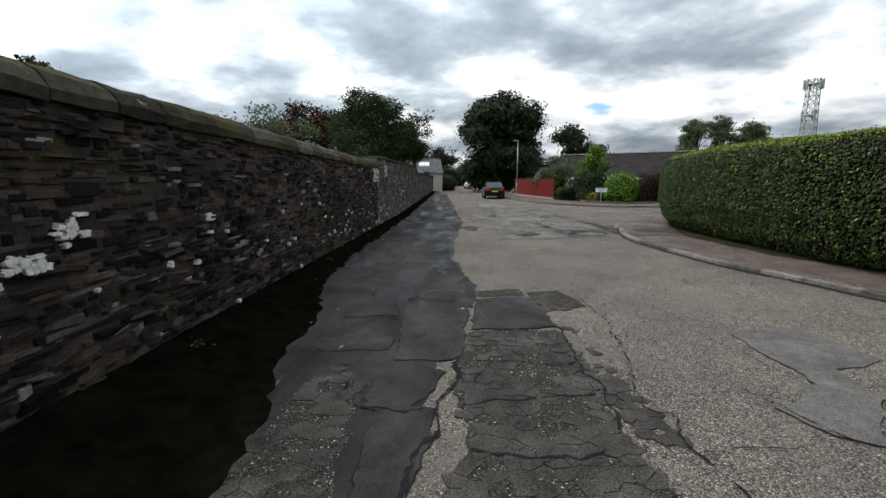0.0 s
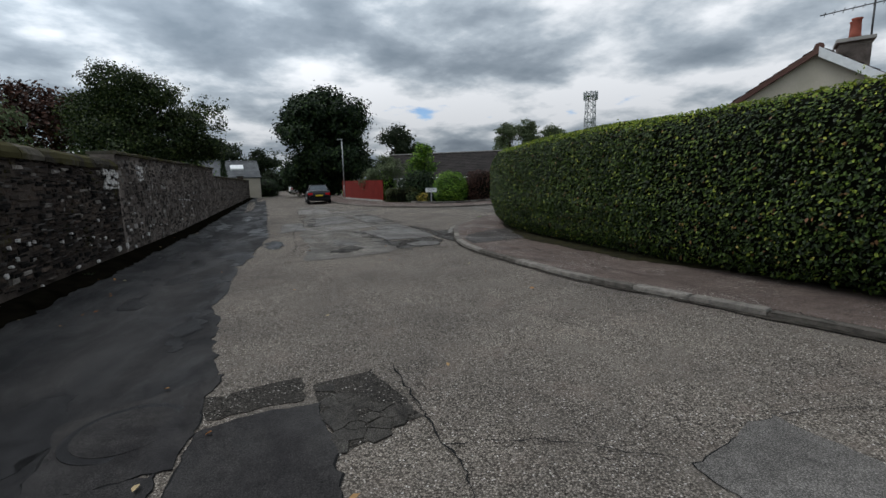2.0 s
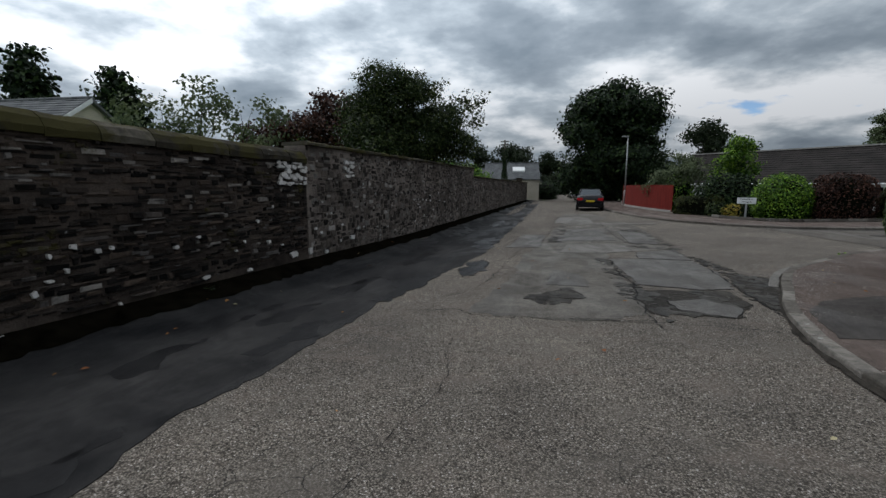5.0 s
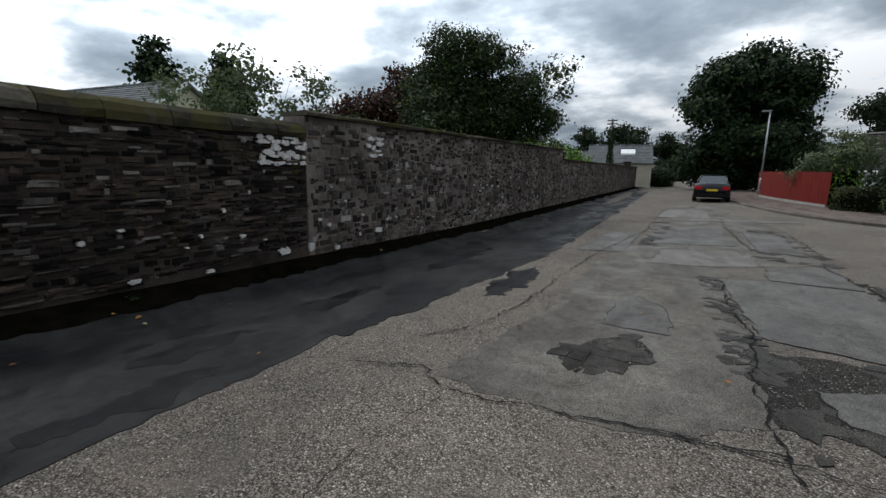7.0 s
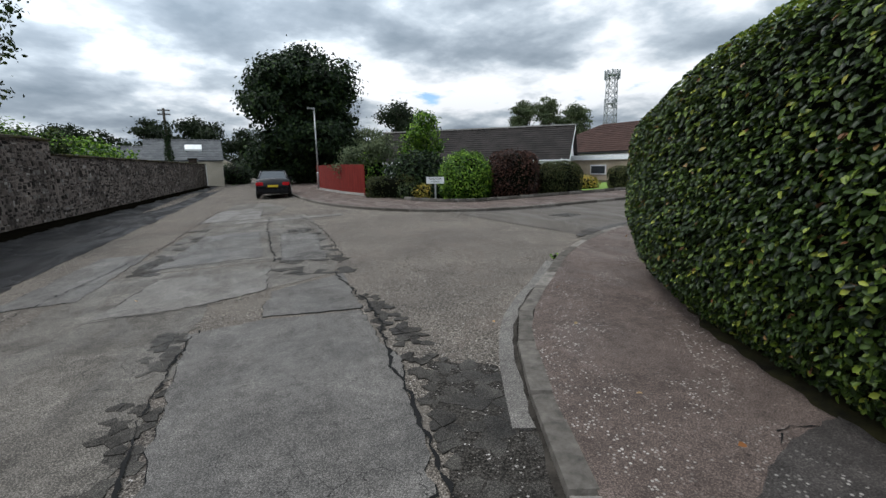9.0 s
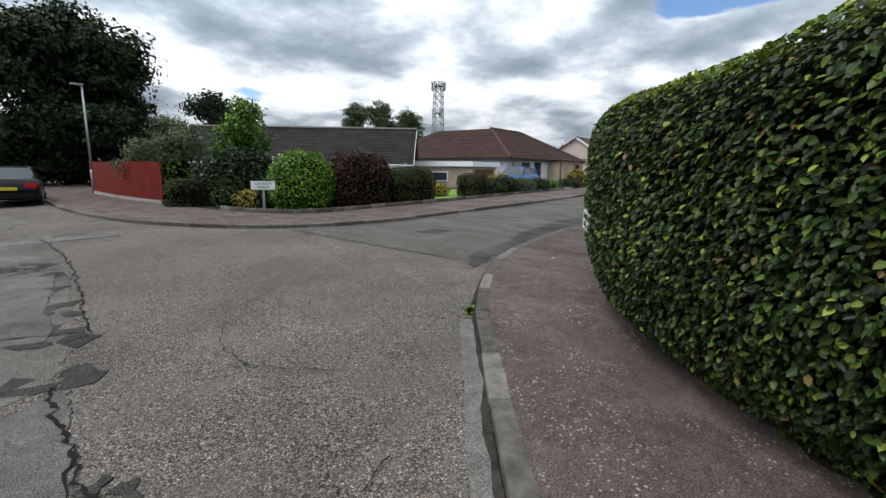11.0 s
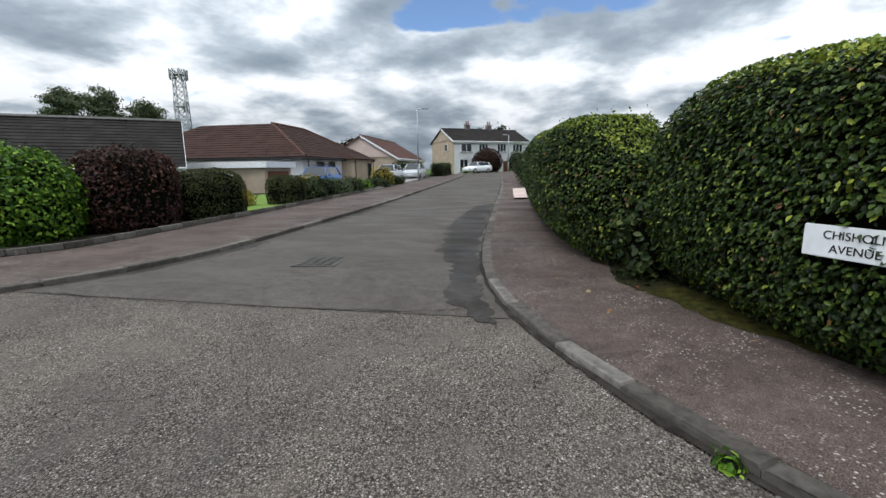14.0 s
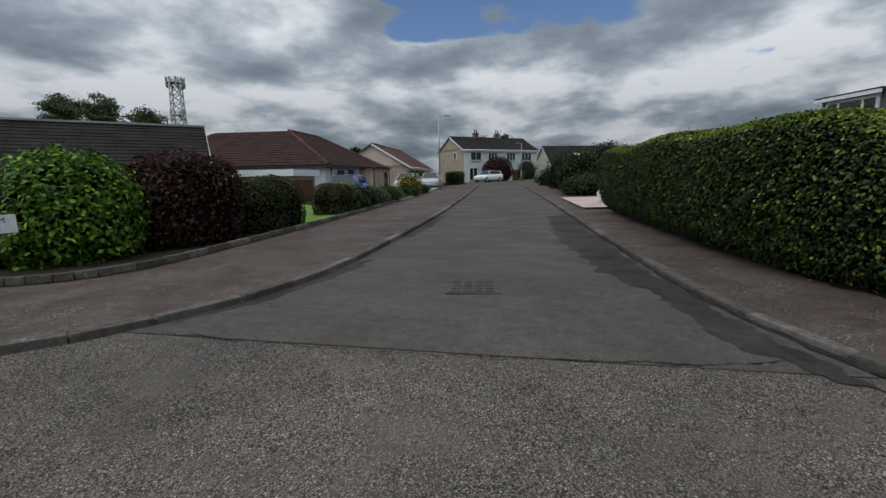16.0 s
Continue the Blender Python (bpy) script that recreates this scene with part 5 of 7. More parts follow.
tree("garden_tree", -5.0, 33.0, 4.0, [(0, 0, 2.6, 1.1, 0.8), (1.6, 1.6, 2.5, 0.9, 0.8), (0.4, 3.5, 2.3, 1.0, 0.8), (-1.5, 1, 2.8, 1.2, 0.8)], MID_LEAF, "green garden trees behind the lower wall", 6000, 0.14, 47, 0.1)
tree("garden_tree", -4.6, 43.0, 3.5, [(0, 0, 2.5, 1.2, 0.8), (0.6, 3.6, 2.3, 1.0, 0.8), (-1.8, 1.6, 2.8, 1.4, 0.8), (-4.0, 2, 2.9, 1.6, 0.8)], BRIGHT_LEAF, "yellow-green garden trees beyond the lower wall", 6000, 0.16, 48, 0.1)
for i, (x, y, hh, w) in enumerate([(-34, 105, 10, 6), (-24, 108, 11, 6), (-15, 104, 10.5, 5.5), (-7, 108, 11, 6), (0, 112, 9.5, 5), (-44, 100, 11, 7), (15, 84, 11.0, 4.5), (24, 86, 12.0, 5.0), (31, 92, 9.5, 4.2), (-56, 96, 12, 8), (42, 96, 6.0, 4)]):
    tree("woodland_tree", x, y, hh, ball_cluster(w * 0.75, hh - 1.6, 9, 60 + i, 1.6, 2.4, hh * 0.35), FAR_LEAF, "dark rounded woodland tree in the distance", 4200, 0.5, 60 + i, 0.3)
for i, (x, y, hh, w) in enumerate([(49.0, 86.6, 13.6, 2.5), (53.4, 84.5, 14.1, 2.65), (57.3, 82.0, 12.8, 2.25)]):
    tree("poplar_tree", x, y, hh, ball_cluster(w, hh - 1.9, 26, 80 + i, 1.1, 1.7, hh * 0.15), GREY_LEAF, "tall grey-green poplar standing behind the roofs", 15000, 0.26, 80 + i, 0.4)
for i, (x, y, hh) in enumerate([(-34, 33, 12.5), (-30, 36, 11.5)]):
    tree("spruce_tree", x, y, hh, [(0, 0, hh * 0.2 + k * hh * 0.09, (1 - k / 9) * 2.9 + 0.4, 0.4) for k in range(9)], DARK_LEAF, "dark narrow conifer behind the slate roof", 14000, 0.4, 90 + i, 0.2)
tree("woodland_tree", 78, 62, 6, ball_cluster(4, 5, 8, 95, 1.2, 1.9, 1.5), FAR_LEAF, "dark rounded woodland tree in the distance", 3500, 0.4, 95, 0.25)
tree("woodland_tree", 106, 40, 9, ball_cluster(4, 8, 8, 96, 1.2, 1.9, 2.5), FAR_LEAF, "dark rounded woodland tree in the distance", 3500, 0.4, 96, 0.25)

for i in range(8):
    x = -9 + i * 3.0
    bush("boundary_hedge", x, 97.5 + 0.8 * (i % 2), h(x, 97) - 0.1, 2.0, 1.5, 3.6 + 0.5 * (i % 3), FAR_LEAF, "dark overgrown boundary hedge far down the road", 1800, 0.24, 230 + i, tuft=0.2)
bush("roadside_shrub", 1.3, 68.0, h(1.3, 68), 1.5, 3.0, 2.2, DARK_LEAF, "dark shrubs at the verge beyond the cottage", 2600, 0.16, 240, tuft=0.15)

# corner garden
tree("willow_tree", 9.4, 38.6, 3.9, [(0, 0, 2.2, 1.1, 0.8), (1.0, -0.5, 2.6, 0.9, 0.8), (-0.9, 0.6, 1.8, 0.9, 0.8), (0.4, 0.3, 3.0, 0.8, 0.8)], GREY_LEAF, "soft grey-green willow in the corner garden", 5500, 0.12, 51, 0.1)
tree("elder_tree", 12.0, 36.6, 4.5, [(0, 0, 3.3, 0.8, 1.0), (0.2, 0, 4.0, 0.6, 0.8), (-0.4, 0.2, 2.3, 0.8, 1.0), (0.5, 0, 2.6, 0.6, 1.0)], BRIGHT_LEAF, "upright yellow-green elder in the corner garden", 4500, 0.13, 52, 0.09)
G = lambda x, y: h(x, y) + 0.05
bush("laurel_bush", 11.1, 34.6, G(11.1, 34.6), 1.5, 1.0, 2.1, DARK_LEAF, "dark glossy laurel bush", 3500, 0.15, 53, tuft=0.1)
bush("laurel_bush", 9.7, 38.9, G(9.7, 38.9), 0.9, 1.2, 2.3, BRIGHT_LEAF, "bright green bush looking over the red fence", 2200, 0.12, 54, tuft=0.1)
bush("box_hedge", 9.75, 34.3, G(9.75, 34.3), 1.25, 0.6, 1.0, OLIVE_LEAF, "low clipped dark green hedge at the fence end", 4200, 0.07, 55, -20, 4.0)
bush("flower_clump", 10.9, 32.9, G(10.9, 32.9), 0.55, 0.45, 0.6, GOLD_LEAF, "small clump of orange and yellow flowers", 900, 0.08, 56, tuft=0.1)
bush("fern_clump", 10.3, 33.4, G(10.3, 33.4), 0.5, 0.45, 0.7, MID_LEAF, "small green fern clump", 800, 0.1, 57, tuft=0.12)
bush("box_hedge", 11.5, 32.4, G(11.5, 32.4), 0.6, 0.5, 1.15, DARK_LEAF, "small dark rounded shrub behind the street sign", 1800, 0.07, 58)
bush("privet_bush", 12.35, 31.75, G(12.35, 31.75), 1.15, 1.0, 1.95, BRIGHT_LEAF, "bright lime-green shrub with upright shoots", 9000, 0.095, 59, tuft=0.10)
bush("copper_beech_bush", 14.35, 31.2, G(14.35, 31.2), 1.12, 1.0, 2.0, COPPER_LEAF, "dark purple-brown clipped copper beech", 7500, 0.085, 60, -10, 2.8)
bush("yew_dome", 16.5, 30.75, G(16.5, 30.75), 0.98, 0.8, 1.48, OLIVE_LEAF, "clipped olive-green yew dome", 8500, 0.055, 61, 0, 2.9, tuft=0.02)
bush("yew_block", 20.65, 31.2, G(20.65, 31.2), 0.72, 0.65, 1.15, OLIVE_LEAF, "clipped olive-green yew block beside the lawn", 5500, 0.055, 62, 10, 3.4, tuft=0.02)
for i, (x, y, rx, hh, m, lb) in enumerate([(22.2, 31.2, 0.7, 0.8, MID_LEAF, "green rounded garden shrub"), (23.6, 31.6, 0.9, 0.95, MID_LEAF, "green rounded garden shrub"), (25.2, 31.7, 0.8, 0.8, GREY_LEAF, "grey-green low garden shrub"), (24.4, 32.8, 0.8, 1.0, GOLD_LEAF, "yellow-green flowering garden shrub"), (26.8, 31.9, 0.8, 0.75, MID_LEAF, "green rounded garden shrub"), (19.2, 32.6, 0.9, 0.7, GOLD_LEAF, "yellow-green flowering garden shrub"), (18.6, 33.6, 1.0, 0.9, MID_LEAF, "green rounded garden shrub"), (33.0, 33.0, 0.9, 1.25, GOLD_LEAF, "golden orange conifer shrub"), (31.4, 32.6, 0.9, 0.6, MID_LEAF, "green rounded garden shrub"), (35.2, 33.2, 0.9, 0.6, MID_LEAF, "green rounded garden shrub"), (28.5, 32.3, 0.8, 0.6, BRIGHT_LEAF, "bright green low garden shrub")]):
    bush("garden_shrub", x, y, G(x, y), rx, rx * 0.8, hh, m, lb, 1300, 0.09, 110 + i, tuft=0.08)
for i, (x, y, rx, hh) in enumerate([(52, 35.3, 1.6, 1.4), (55.4, 35.8, 1.6, 1.4), (48.0, 38.0, 1.4, 1.6)]):
    bush("privet_hedge", x, y, G(x, y), rx, 0.8, hh, MID_LEAF, "clipped green privet hedge at the avenue bend", 1500, 0.1, 130 + i, 10, 4.0)
bush("copper_beech_bush", 66.0, 33.0, G(66, 33), 2.1, 2.0, 3.1, COPPER_LEAF, "dark purple rounded tree before the white house", 4200, 0.16, 140)
for i, (x, y, rx, hh, m) in enumerate([(30.5, 22.2, 1.6, 1.0, MID_LEAF), (34, 22.6, 1.7, 2.3, MID_LEAF), (31.5, 20.5, 2.0, 1.6, DARK_LEAF), (39, 23.2, 2.2, 2.4, FAR_LEAF), (36, 21.0, 1.8, 2.8, MID_LEAF), (45, 24.5, 2.0, 1.4, MID_LEAF), (69, 29.5, 1.6, 2.6, GREY_LEAF)]):
    bush("garden_shrub", x, y, G(x, y), rx, rx * 0.8, hh, m, "loose green shrub in the garden across the driveway", 1900, 0.12, 150 + i, tuft=0.14)


# ---- houses ----
def tiled_slope(name, a, b, c, d, rows, mat, parent, thick=0.035, seed=0):
    """Lapped courses of tiles on a slope: a-b along the eaves, d-c along the ridge."""
    a, b, c, d = (Vector(q) for q in (a, b, c, d))
    n = (b - a).cross(d - a).normalized()
    if n.z < 0:
        n = -n
    r = random.Random(seed)
    bm = bmesh.new()
    for k in range(rows):
        t0, t1 = k / rows, (k + 1.25) / rows
        t1 = min(t1, 1.0)
        lo0, lo1 = a.lerp(d, t0), b.lerp(c, t0)
        hi0, hi1 = a.lerp(d, t1), b.lerp(c, t1)
        L = (lo1 - lo0).length
        m = max(1, int(L / 1.2))
        for j in range(m):
            s0, s1 = j / m, (j + 1) / m - 0.004
            w = r.uniform(-0.006, 0.006)
            q = [lo0.lerp(lo1, s0), lo0.lerp(lo1, s1), hi0.lerp(hi1, s1), hi0.lerp(hi1, s0)]
            top = [bm.verts.new(p + n * z) for p, z in zip(q, (thick + w, thick + w, 0.004, 0.004))]
            low = [bm.verts.new(p) for p in q[:2]]
            bm.faces.new(top)
            bm.faces.new((low[0], low[1], top[1], top[0]))
    return part(name, bm, mat, parent)


def solid(verts, faces):
    bm = bmesh.new()
    vs = [bm.verts.new(v) for v in verts]
    for f in faces:
        bm.faces.new([vs[i] for i in f])
    bmesh.ops.recalc_face_normals(bm, faces=bm.faces)
    return bm


def window_in(parent, x, z, w, hh, y, lights=2, frame_mat=None, out=-1):
    """A framed window on a wall that faces -y (out=-1) of its house."""
    fm = frame_mat or WHITE_PAINT
    win = new("window")
    win.parent = parent
    bm = bmesh.new()
    fr = 0.07
    y0, y1 = (y - 0.06, y + 0.05)
    for bx in ((x - w / 2, z, x + w / 2, z + fr), (x - w / 2, z + hh - fr, x + w / 2, z + hh), (x - w / 2, z, x - w / 2 + fr, z + hh), (x + w / 2 - fr, z, x + w / 2, z + hh)):
        add_box(bm, bx[0], y0, bx[1], bx[2], y1, bx[3])
    for k in range(1, lights):
        xx = x - w / 2 + w * k / lights
        add_box(bm, xx - 0.03, y0, z, xx + 0.03, y1, z + hh)
    part("window_frame", bm, fm, win)
    part("pane", box(x - w / 2 + 0.02, y - 0.015, z + 0.02, x + w / 2 - 0.02, y + 0.02, z + hh - 0.02), GLASS_DARK, win)
    part("sill", box(x - w / 2 - 0.08, y - 0.13, z - 0.07, x + w / 2 + 0.08, y + 0.02, z), CONCRETE, win)
    return win


def gabled_house(name, x, y, z, rz, L, D, eave, ridge, wall_mat, gable_mat, roof_mat, label, windows=(), overhang=0.35, rows=13, fascia=True, category="house"):
    """Length L along local x, depth D along local y; the front faces -y."""
    t = thing(name, x, y, z, label, category, rz)
    part("wall", solid([(0, 0, -0.8), (L, 0, -0.8), (L, D, -0.8), (0, D, -0.8), (0, 0, eave), (L, 0, eave), (L, D, eave), (0, D, eave)], [(0, 1, 5, 4), (2, 3, 7, 6), (1, 2, 6, 5), (3, 0, 4, 7), (4, 5, 6, 7)]), wall_mat, t)
    for gx, s in ((0, -0.004), (L, 0.004)):
        part("gable", solid([(gx - 0.1, 0.0, eave), (gx - 0.1, D, eave), (gx - 0.1, D / 2, ridge - 0.05), (gx + 0.1, 0.0, eave), (gx + 0.1, D, eave), (gx + 0.1, D / 2, ridge - 0.05)], [(0, 1, 2), (5, 4, 3), (0, 3, 4, 1), (1, 4, 5, 2), (2, 5, 3, 0)]), gable_mat, t)
    o = overhang
    drop = (ridge - eave) * o / (D / 2)
    roof = part("roof", solid([(-o, -o, eave - drop), (L + o, -o, eave - drop), (L + o, D / 2, ridge), (-o, D / 2, ridge), (-o, D + o, eave - drop), (L + o, D + o, eave - drop), (-o, -o, eave - drop - 0.12), (L + o, -o, eave - drop - 0.12), (L + o, D / 2, ridge - 0.14), (-o, D / 2, ridge - 0.14), (-o, D + o, eave - drop - 0.12), (L + o, D + o, eave - drop - 0.12)], [(0, 1, 2, 3), (3, 2, 5, 4), (6, 9, 8, 7), (9, 10, 11, 8), (0, 6, 7, 1), (4, 5, 11, 10), (0, 3, 9, 6), (3, 4, 10, 9), (1, 7, 8, 2), (2, 8, 11, 5)]), roof_mat, t)
    tiled_slope("tiles", (-o, -o, eave - drop), (L + o, -o, eave - drop), (L + o, D / 2, ridge), (-o, D / 2, ridge), rows, roof_mat, roof)
    tiled_slope("tiles", (L + o, D + o, eave - drop), (-o, D + o, eave - drop), (-o, D / 2, ridge), (L + o, D / 2, ridge), rows, roof_mat, roof)
    bm = bmesh.new()
    k = 0
    while k * 0.45 < L + 2 * o - 0.05:
        x0 = -o + k * 0.45
        add_tube(bm, [(x0 + 0.005, D / 2, ridge + 0.0), (min(x0 + 0.445, L + o), D / 2, ridge + 0.0)], 0.10, 8)
        k += 1
    part("ridge_tiles", bm, roof_mat, roof)
    if fascia:
        part("fascia", box(-o, -o - 0.03, eave - drop - 0.26, L + o, -o + 0.0, eave - drop - 0.02), WHITE_PAINT, t)
        part("gutter", tube([(-o, -o - 0.08, eave - drop - 0.06), (L + o, -o - 0.08, eave - drop - 0.06)], 0.055), WHITE_PAINT, t)
        for gx in (-o, L + o):
            part("bargeboard", solid([(gx - 0.02, -o, eave - drop - 0.2), (gx - 0.02, D / 2, ridge - 0.22), (gx - 0.02, D / 2, ridge - 0.0), (gx - 0.02, -o, eave - drop), (gx + 0.02, -o, eave - drop - 0.2), (gx + 0.02, D / 2, ridge - 0.22), (gx + 0.02, D / 2, ridge - 0.0), (gx + 0.02, -o, eave - drop)], [(0, 1, 2, 3), (7, 6, 5, 4), (0, 4, 5, 1), (1, 5, 6, 2), (2, 6, 7, 3), (3, 7, 4, 0)]), WHITE_PAINT, t)
    for wx, wz, ww, wh, lights in windows:
        window_in(t, wx, wz, ww, wh, 0.0, lights)
    return t


def chimney(parent, x, y, z0, z1, pots=2, mat=None, w=0.7):
    c = part("chimney", box(x - w / 2, y - 0.3, z0, x + w / 2, y + 0.3, z1, 0.01), mat or MORTAR, parent)
    part("chimney_cap", box(x - w / 2 - 0.06, y - 0.36, z1, x + w / 2 + 0.06, y + 0.36, z1 + 0.09, 0.01), CONCRETE, c)
    for k in range(pots):
        px = x + (k - (pots - 1) / 2) * 0.32
        part("chimney_pot", tube([(px, y, z1 + 0.08), (px, y, z1 + 0.2), (px, y, z1 + 0.5), (px, y, z1 + 0.55)], [0.12, 0.10, 0.09, 0.115], 10), POT, c)


# house A: long bungalow behind the corner garden; its right-hand end lies nearest the avenue
ang_a = math.degrees(math.atan2(-0.678, 0.735))
HA = Vector((25.45, 41.4, 0))
ua, va = Vector((0.735, -0.678, 0)), Vector((0.678, 0.735, 0))
oa = HA - ua * 15.3 - va * 3.2
house_a = gabled_house("bungalow", oa.x, oa.y, -0.5, ang_a, 15.0, 6.4, 2.42, 4.58, HARL, HARL, TILE_GREY, "white bungalow with a long dark grey tiled roof", [(13.2, 0.9, 2.0, 1.15, 3), (9.2, 0.9, 1.9, 1.15, 3), (4.5, 0.9, 1.9, 1.15, 3)], 0.4, 15)
part("ridge_capping", box(-0.4, 3.12, 4.60, 15.4, 3.28, 4.72), CONCRETE, house_a)
part("downpipe", tube([(14.9, -0.1, -0.3), (14.9, -0.1, 2.0), (14.9, -0.42, 2.2)], 0.04), WHITE_PAINT, house_a)

# house B: hipped roofs meeting at a corner
AVD = math.degrees(math.atan2(0.16, 0.987))


def hip_house(name, x, y, z, rz, L, D, eave, rise, label):
    t = thing(name, x, y, z, label, "house", rz)
    part("wall", solid([(0.4, 0.4, -1), (L - 0.4, 0.4, -1), (L - 0.4, D - 0.4, -1), (0.4, D - 0.4, -1), (0.4, 0.4, eave), (L - 0.4, 0.4, eave), (L - 0.4, D - 0.4, eave), (0.4, D - 0.4, eave)], [(0, 1, 5, 4), (1, 2, 6, 5), (2, 3, 7, 6), (3, 0, 4, 7), (4, 5, 6, 7)]), HARL, t)
    k = min(L, D) / 2
    if L >= D:
        r0, r1 = (k, k, eave + rise), (L - k, k, eave + rise)
    else:
        r0, r1 = (k, k, eave + rise), (k, D - k, eave + rise)
    e = [(0, 0, eave), (L, 0, eave), (L, D, eave), (0, D, eave)]
    if L >= D:
        slopes = [(e[0], e[1], r1, r0), (e[1], e[2], r1, r1), (e[2], e[3], r0, r1), (e[3], e[0], r0, r0)]
    else:
        slopes = [(e[0], e[1], r0, r0), (e[1], e[2], r1, r0), (e[2], e[3], r1, r1), (e[3], e[0], r0, r1)]
    roof = part("roof", box(0.02, 0.02, eave - 0.16, L - 0.02, D - 0.02, eave - 0.01), DARK_METAL, t)
    for i, s in enumerate(slopes):
        tiled_slope("tiles", *s, 15, TILE_BROWN, roof, 0.04, i)
    for a, b in ((e[0], r0), (e[1], r0 if L < D else r1), (r0, r1)):
        a, b = Vector(a), Vector(b)
        n = max(2, int((b - a).length / 0.4))
        bm = bmesh.new()
        for q in range(n):
            add_tube(bm, [a.lerp(b, q / n) + Vector((0, 0, 0.03)), a.lerp(b, (q + 0.97) / n) + Vector((0, 0, 0.03))], [0.12, 0.10], 8)
        part("hip_tiles", bm, TILE_RED, roof)
    part("gutter", box(-0.06, -0.08, eave - 0.14, L + 0.06, 0.0, eave - 0.03), DARK_METAL, t)
    part("gutter", box(-0.08, 0, eave - 0.14, 0.0, D, eave - 0.03), DARK_METAL, t)
    return t


house_b = hip_house("hipped_bungalow", 32.2, 38.2, -0.1, AVD, 15.5, 10.0, 2.45, 2.75, "white bungalow with brown hipped tile roofs")
part("side_wing", box(-0.001, 9.9, -1, 9.6, 15.6, 2.45), HARL, house_b)
for i, s in enumerate([((0, 5, 2.45), (0, 16, 2.45), (5, 11, 5.2), (5, 5, 5.2)), ((10, 16, 2.45), (10, 5, 2.45), (5, 5, 5.2), (5, 11, 5.2)), ((0, 16, 2.45), (10, 16, 2.45), (5, 11, 5.2), (5, 11, 5.2))]):
    tiled_slope("wing_tiles", *s, 15, TILE_BROWN, house_b, 0.04, i)
window_in(house_b, 3.2, 0.9, 1.3, 1.25, 0.4, 2, DARK_METAL)
window_in(house_b, 5.4, 0.3, 1.2, 1.9, 0.4, 2, DARK_METAL)
window_in(house_b, 11.6, 0.0, 1.0, 2.1, -0.7, 1, DARK_METAL)
part("porch_wall", box(7.5, -0.7, -1, 12.4, 0.45, 2.4), BEIGE, house_b)
for i, s in enumerate([((7.2, -1.1, 2.42), (12.8, -1.1, 2.42), (10.9, 1.9, 3.5), (9.1, 1.9, 3.5)), ((7.2, 2.4, 2.42), (7.2, -1.1, 2.42), (9.1, 1.9, 3.5), (9.1, 3.0, 3.6)), ((12.8, -1.1, 2.42), (12.8, 2.4, 2.42), (10.9, 3.0, 3.6), (10.9, 1.9, 3.5))]):
    tiled_slope("porch_tiles", *s, 6, TILE_BROWN, house_b, 0.04, i)
for px in (0.3, 7.6, 12.5):
    part("downpipe", tube([(px, -0.05 if px < 1 else -0.8, -0.4), (px, -0.05 if px < 1 else -0.8, 2.35)], 0.045), DARK_METAL, house_b)

garage = thing("garage", 27.3, 37.6, -0.35, "flat-roofed beige garage with a white fascia and brown door", "garage", AVD)
part("wall", box(0, 0, -0.6, 3.1, 6.4, 1.95), BEIGE, garage)
part("roof", box(-0.2, -0.25, 1.95, 3.3, 6.6, 2.3, 0.01), WHITE_PAINT, garage)
part("garage_door", box(0.35, -0.05, -0.3, 2.75, 0.02, 1.75, 0.01), BROWN_DOOR, garage)
gw = new("window")
gw.parent = garage
gw.matrix_basis = pose(0, 1.4, 0, 0, 0, -90)
part("window_frame", box(-2.0, -0.05, 0.9, -0.6, 0.03, 1.6), WHITE_PAINT, gw)
part("pane", box(-1.92, -0.07, 0.98, -0.68, 0.0, 1.52), GLASS_DARK, gw)

# house C: pink gable
house_c = gabled_house("gabled_bungalow", 53.0, 40.6, 0.35, AVD, 15.0, 8.2, 2.5, 4.95, BEIGE, PINK, TILE_RED, "pink rendered bungalow with a red-brown tiled roof", [(3.0, 0.8, 1.8, 1.2, 2), (7.0, 0.8, 2.0, 1.2, 3), (11.5, 0.3, 1.2, 1.9, 2)], 0.3, 11)

# house D: pair of two-storey houses closing the avenue
ang_d = math.degrees(math.atan2(-0.74, 0.68))
house_d = gabled_house("semi_detached_house", 65.4, 37.5, 0.75, ang_d, 12.2, 7.4, 4.55, 6.35, HARL, BEIGE, TILE_GREY, "white two-storey semi-detached house with a tan gable", [(1.9, 2.95, 1.7, 1.15, 2), (4.6, 2.95, 1.5, 1.15, 3), (7.6, 2.95, 1.5, 1.15, 3), (10.3, 2.95, 1.7, 1.15, 3), (1.5, 0.3, 1.3, 1.7, 2), (3.6, 0.5, 1.5, 1.3, 2), (10.8, 0.5, 1.5, 1.3, 2)], 0.25, 12)
part("door", box(7.9, -0.06, -0.4, 9.1, 0.03, 1.7), BROWN_DOOR, house_d)
part("canopy", box(9.2, -0.9, 1.75, 11.8, 0.05, 1.95), DARK_METAL, house_d)
chimney(house_d, 4.0, 3.7, 6.2, 6.95, 2)
chimney(house_d, 7.6, 3.7, 6.2, 6.95, 2)
part("end_wall", box(-0.03, -0.01, -0.8, 0.02, 7.41, 4.55), BEIGE, house_d, "tan rendered end wall")
gd = new("window")
gd.parent = house_d
gd.matrix_basis = pose(0, 2.2, 0, 0, 0, -90)
part("window_frame", box(-0.35, -0.16, 3.1, 0.35, -0.02, 4.1), WHITE_PAINT, gd)
part("pane", box(-0.28, -0.18, 3.17, 0.28, -0.05, 4.03), GLASS_DARK, gd)

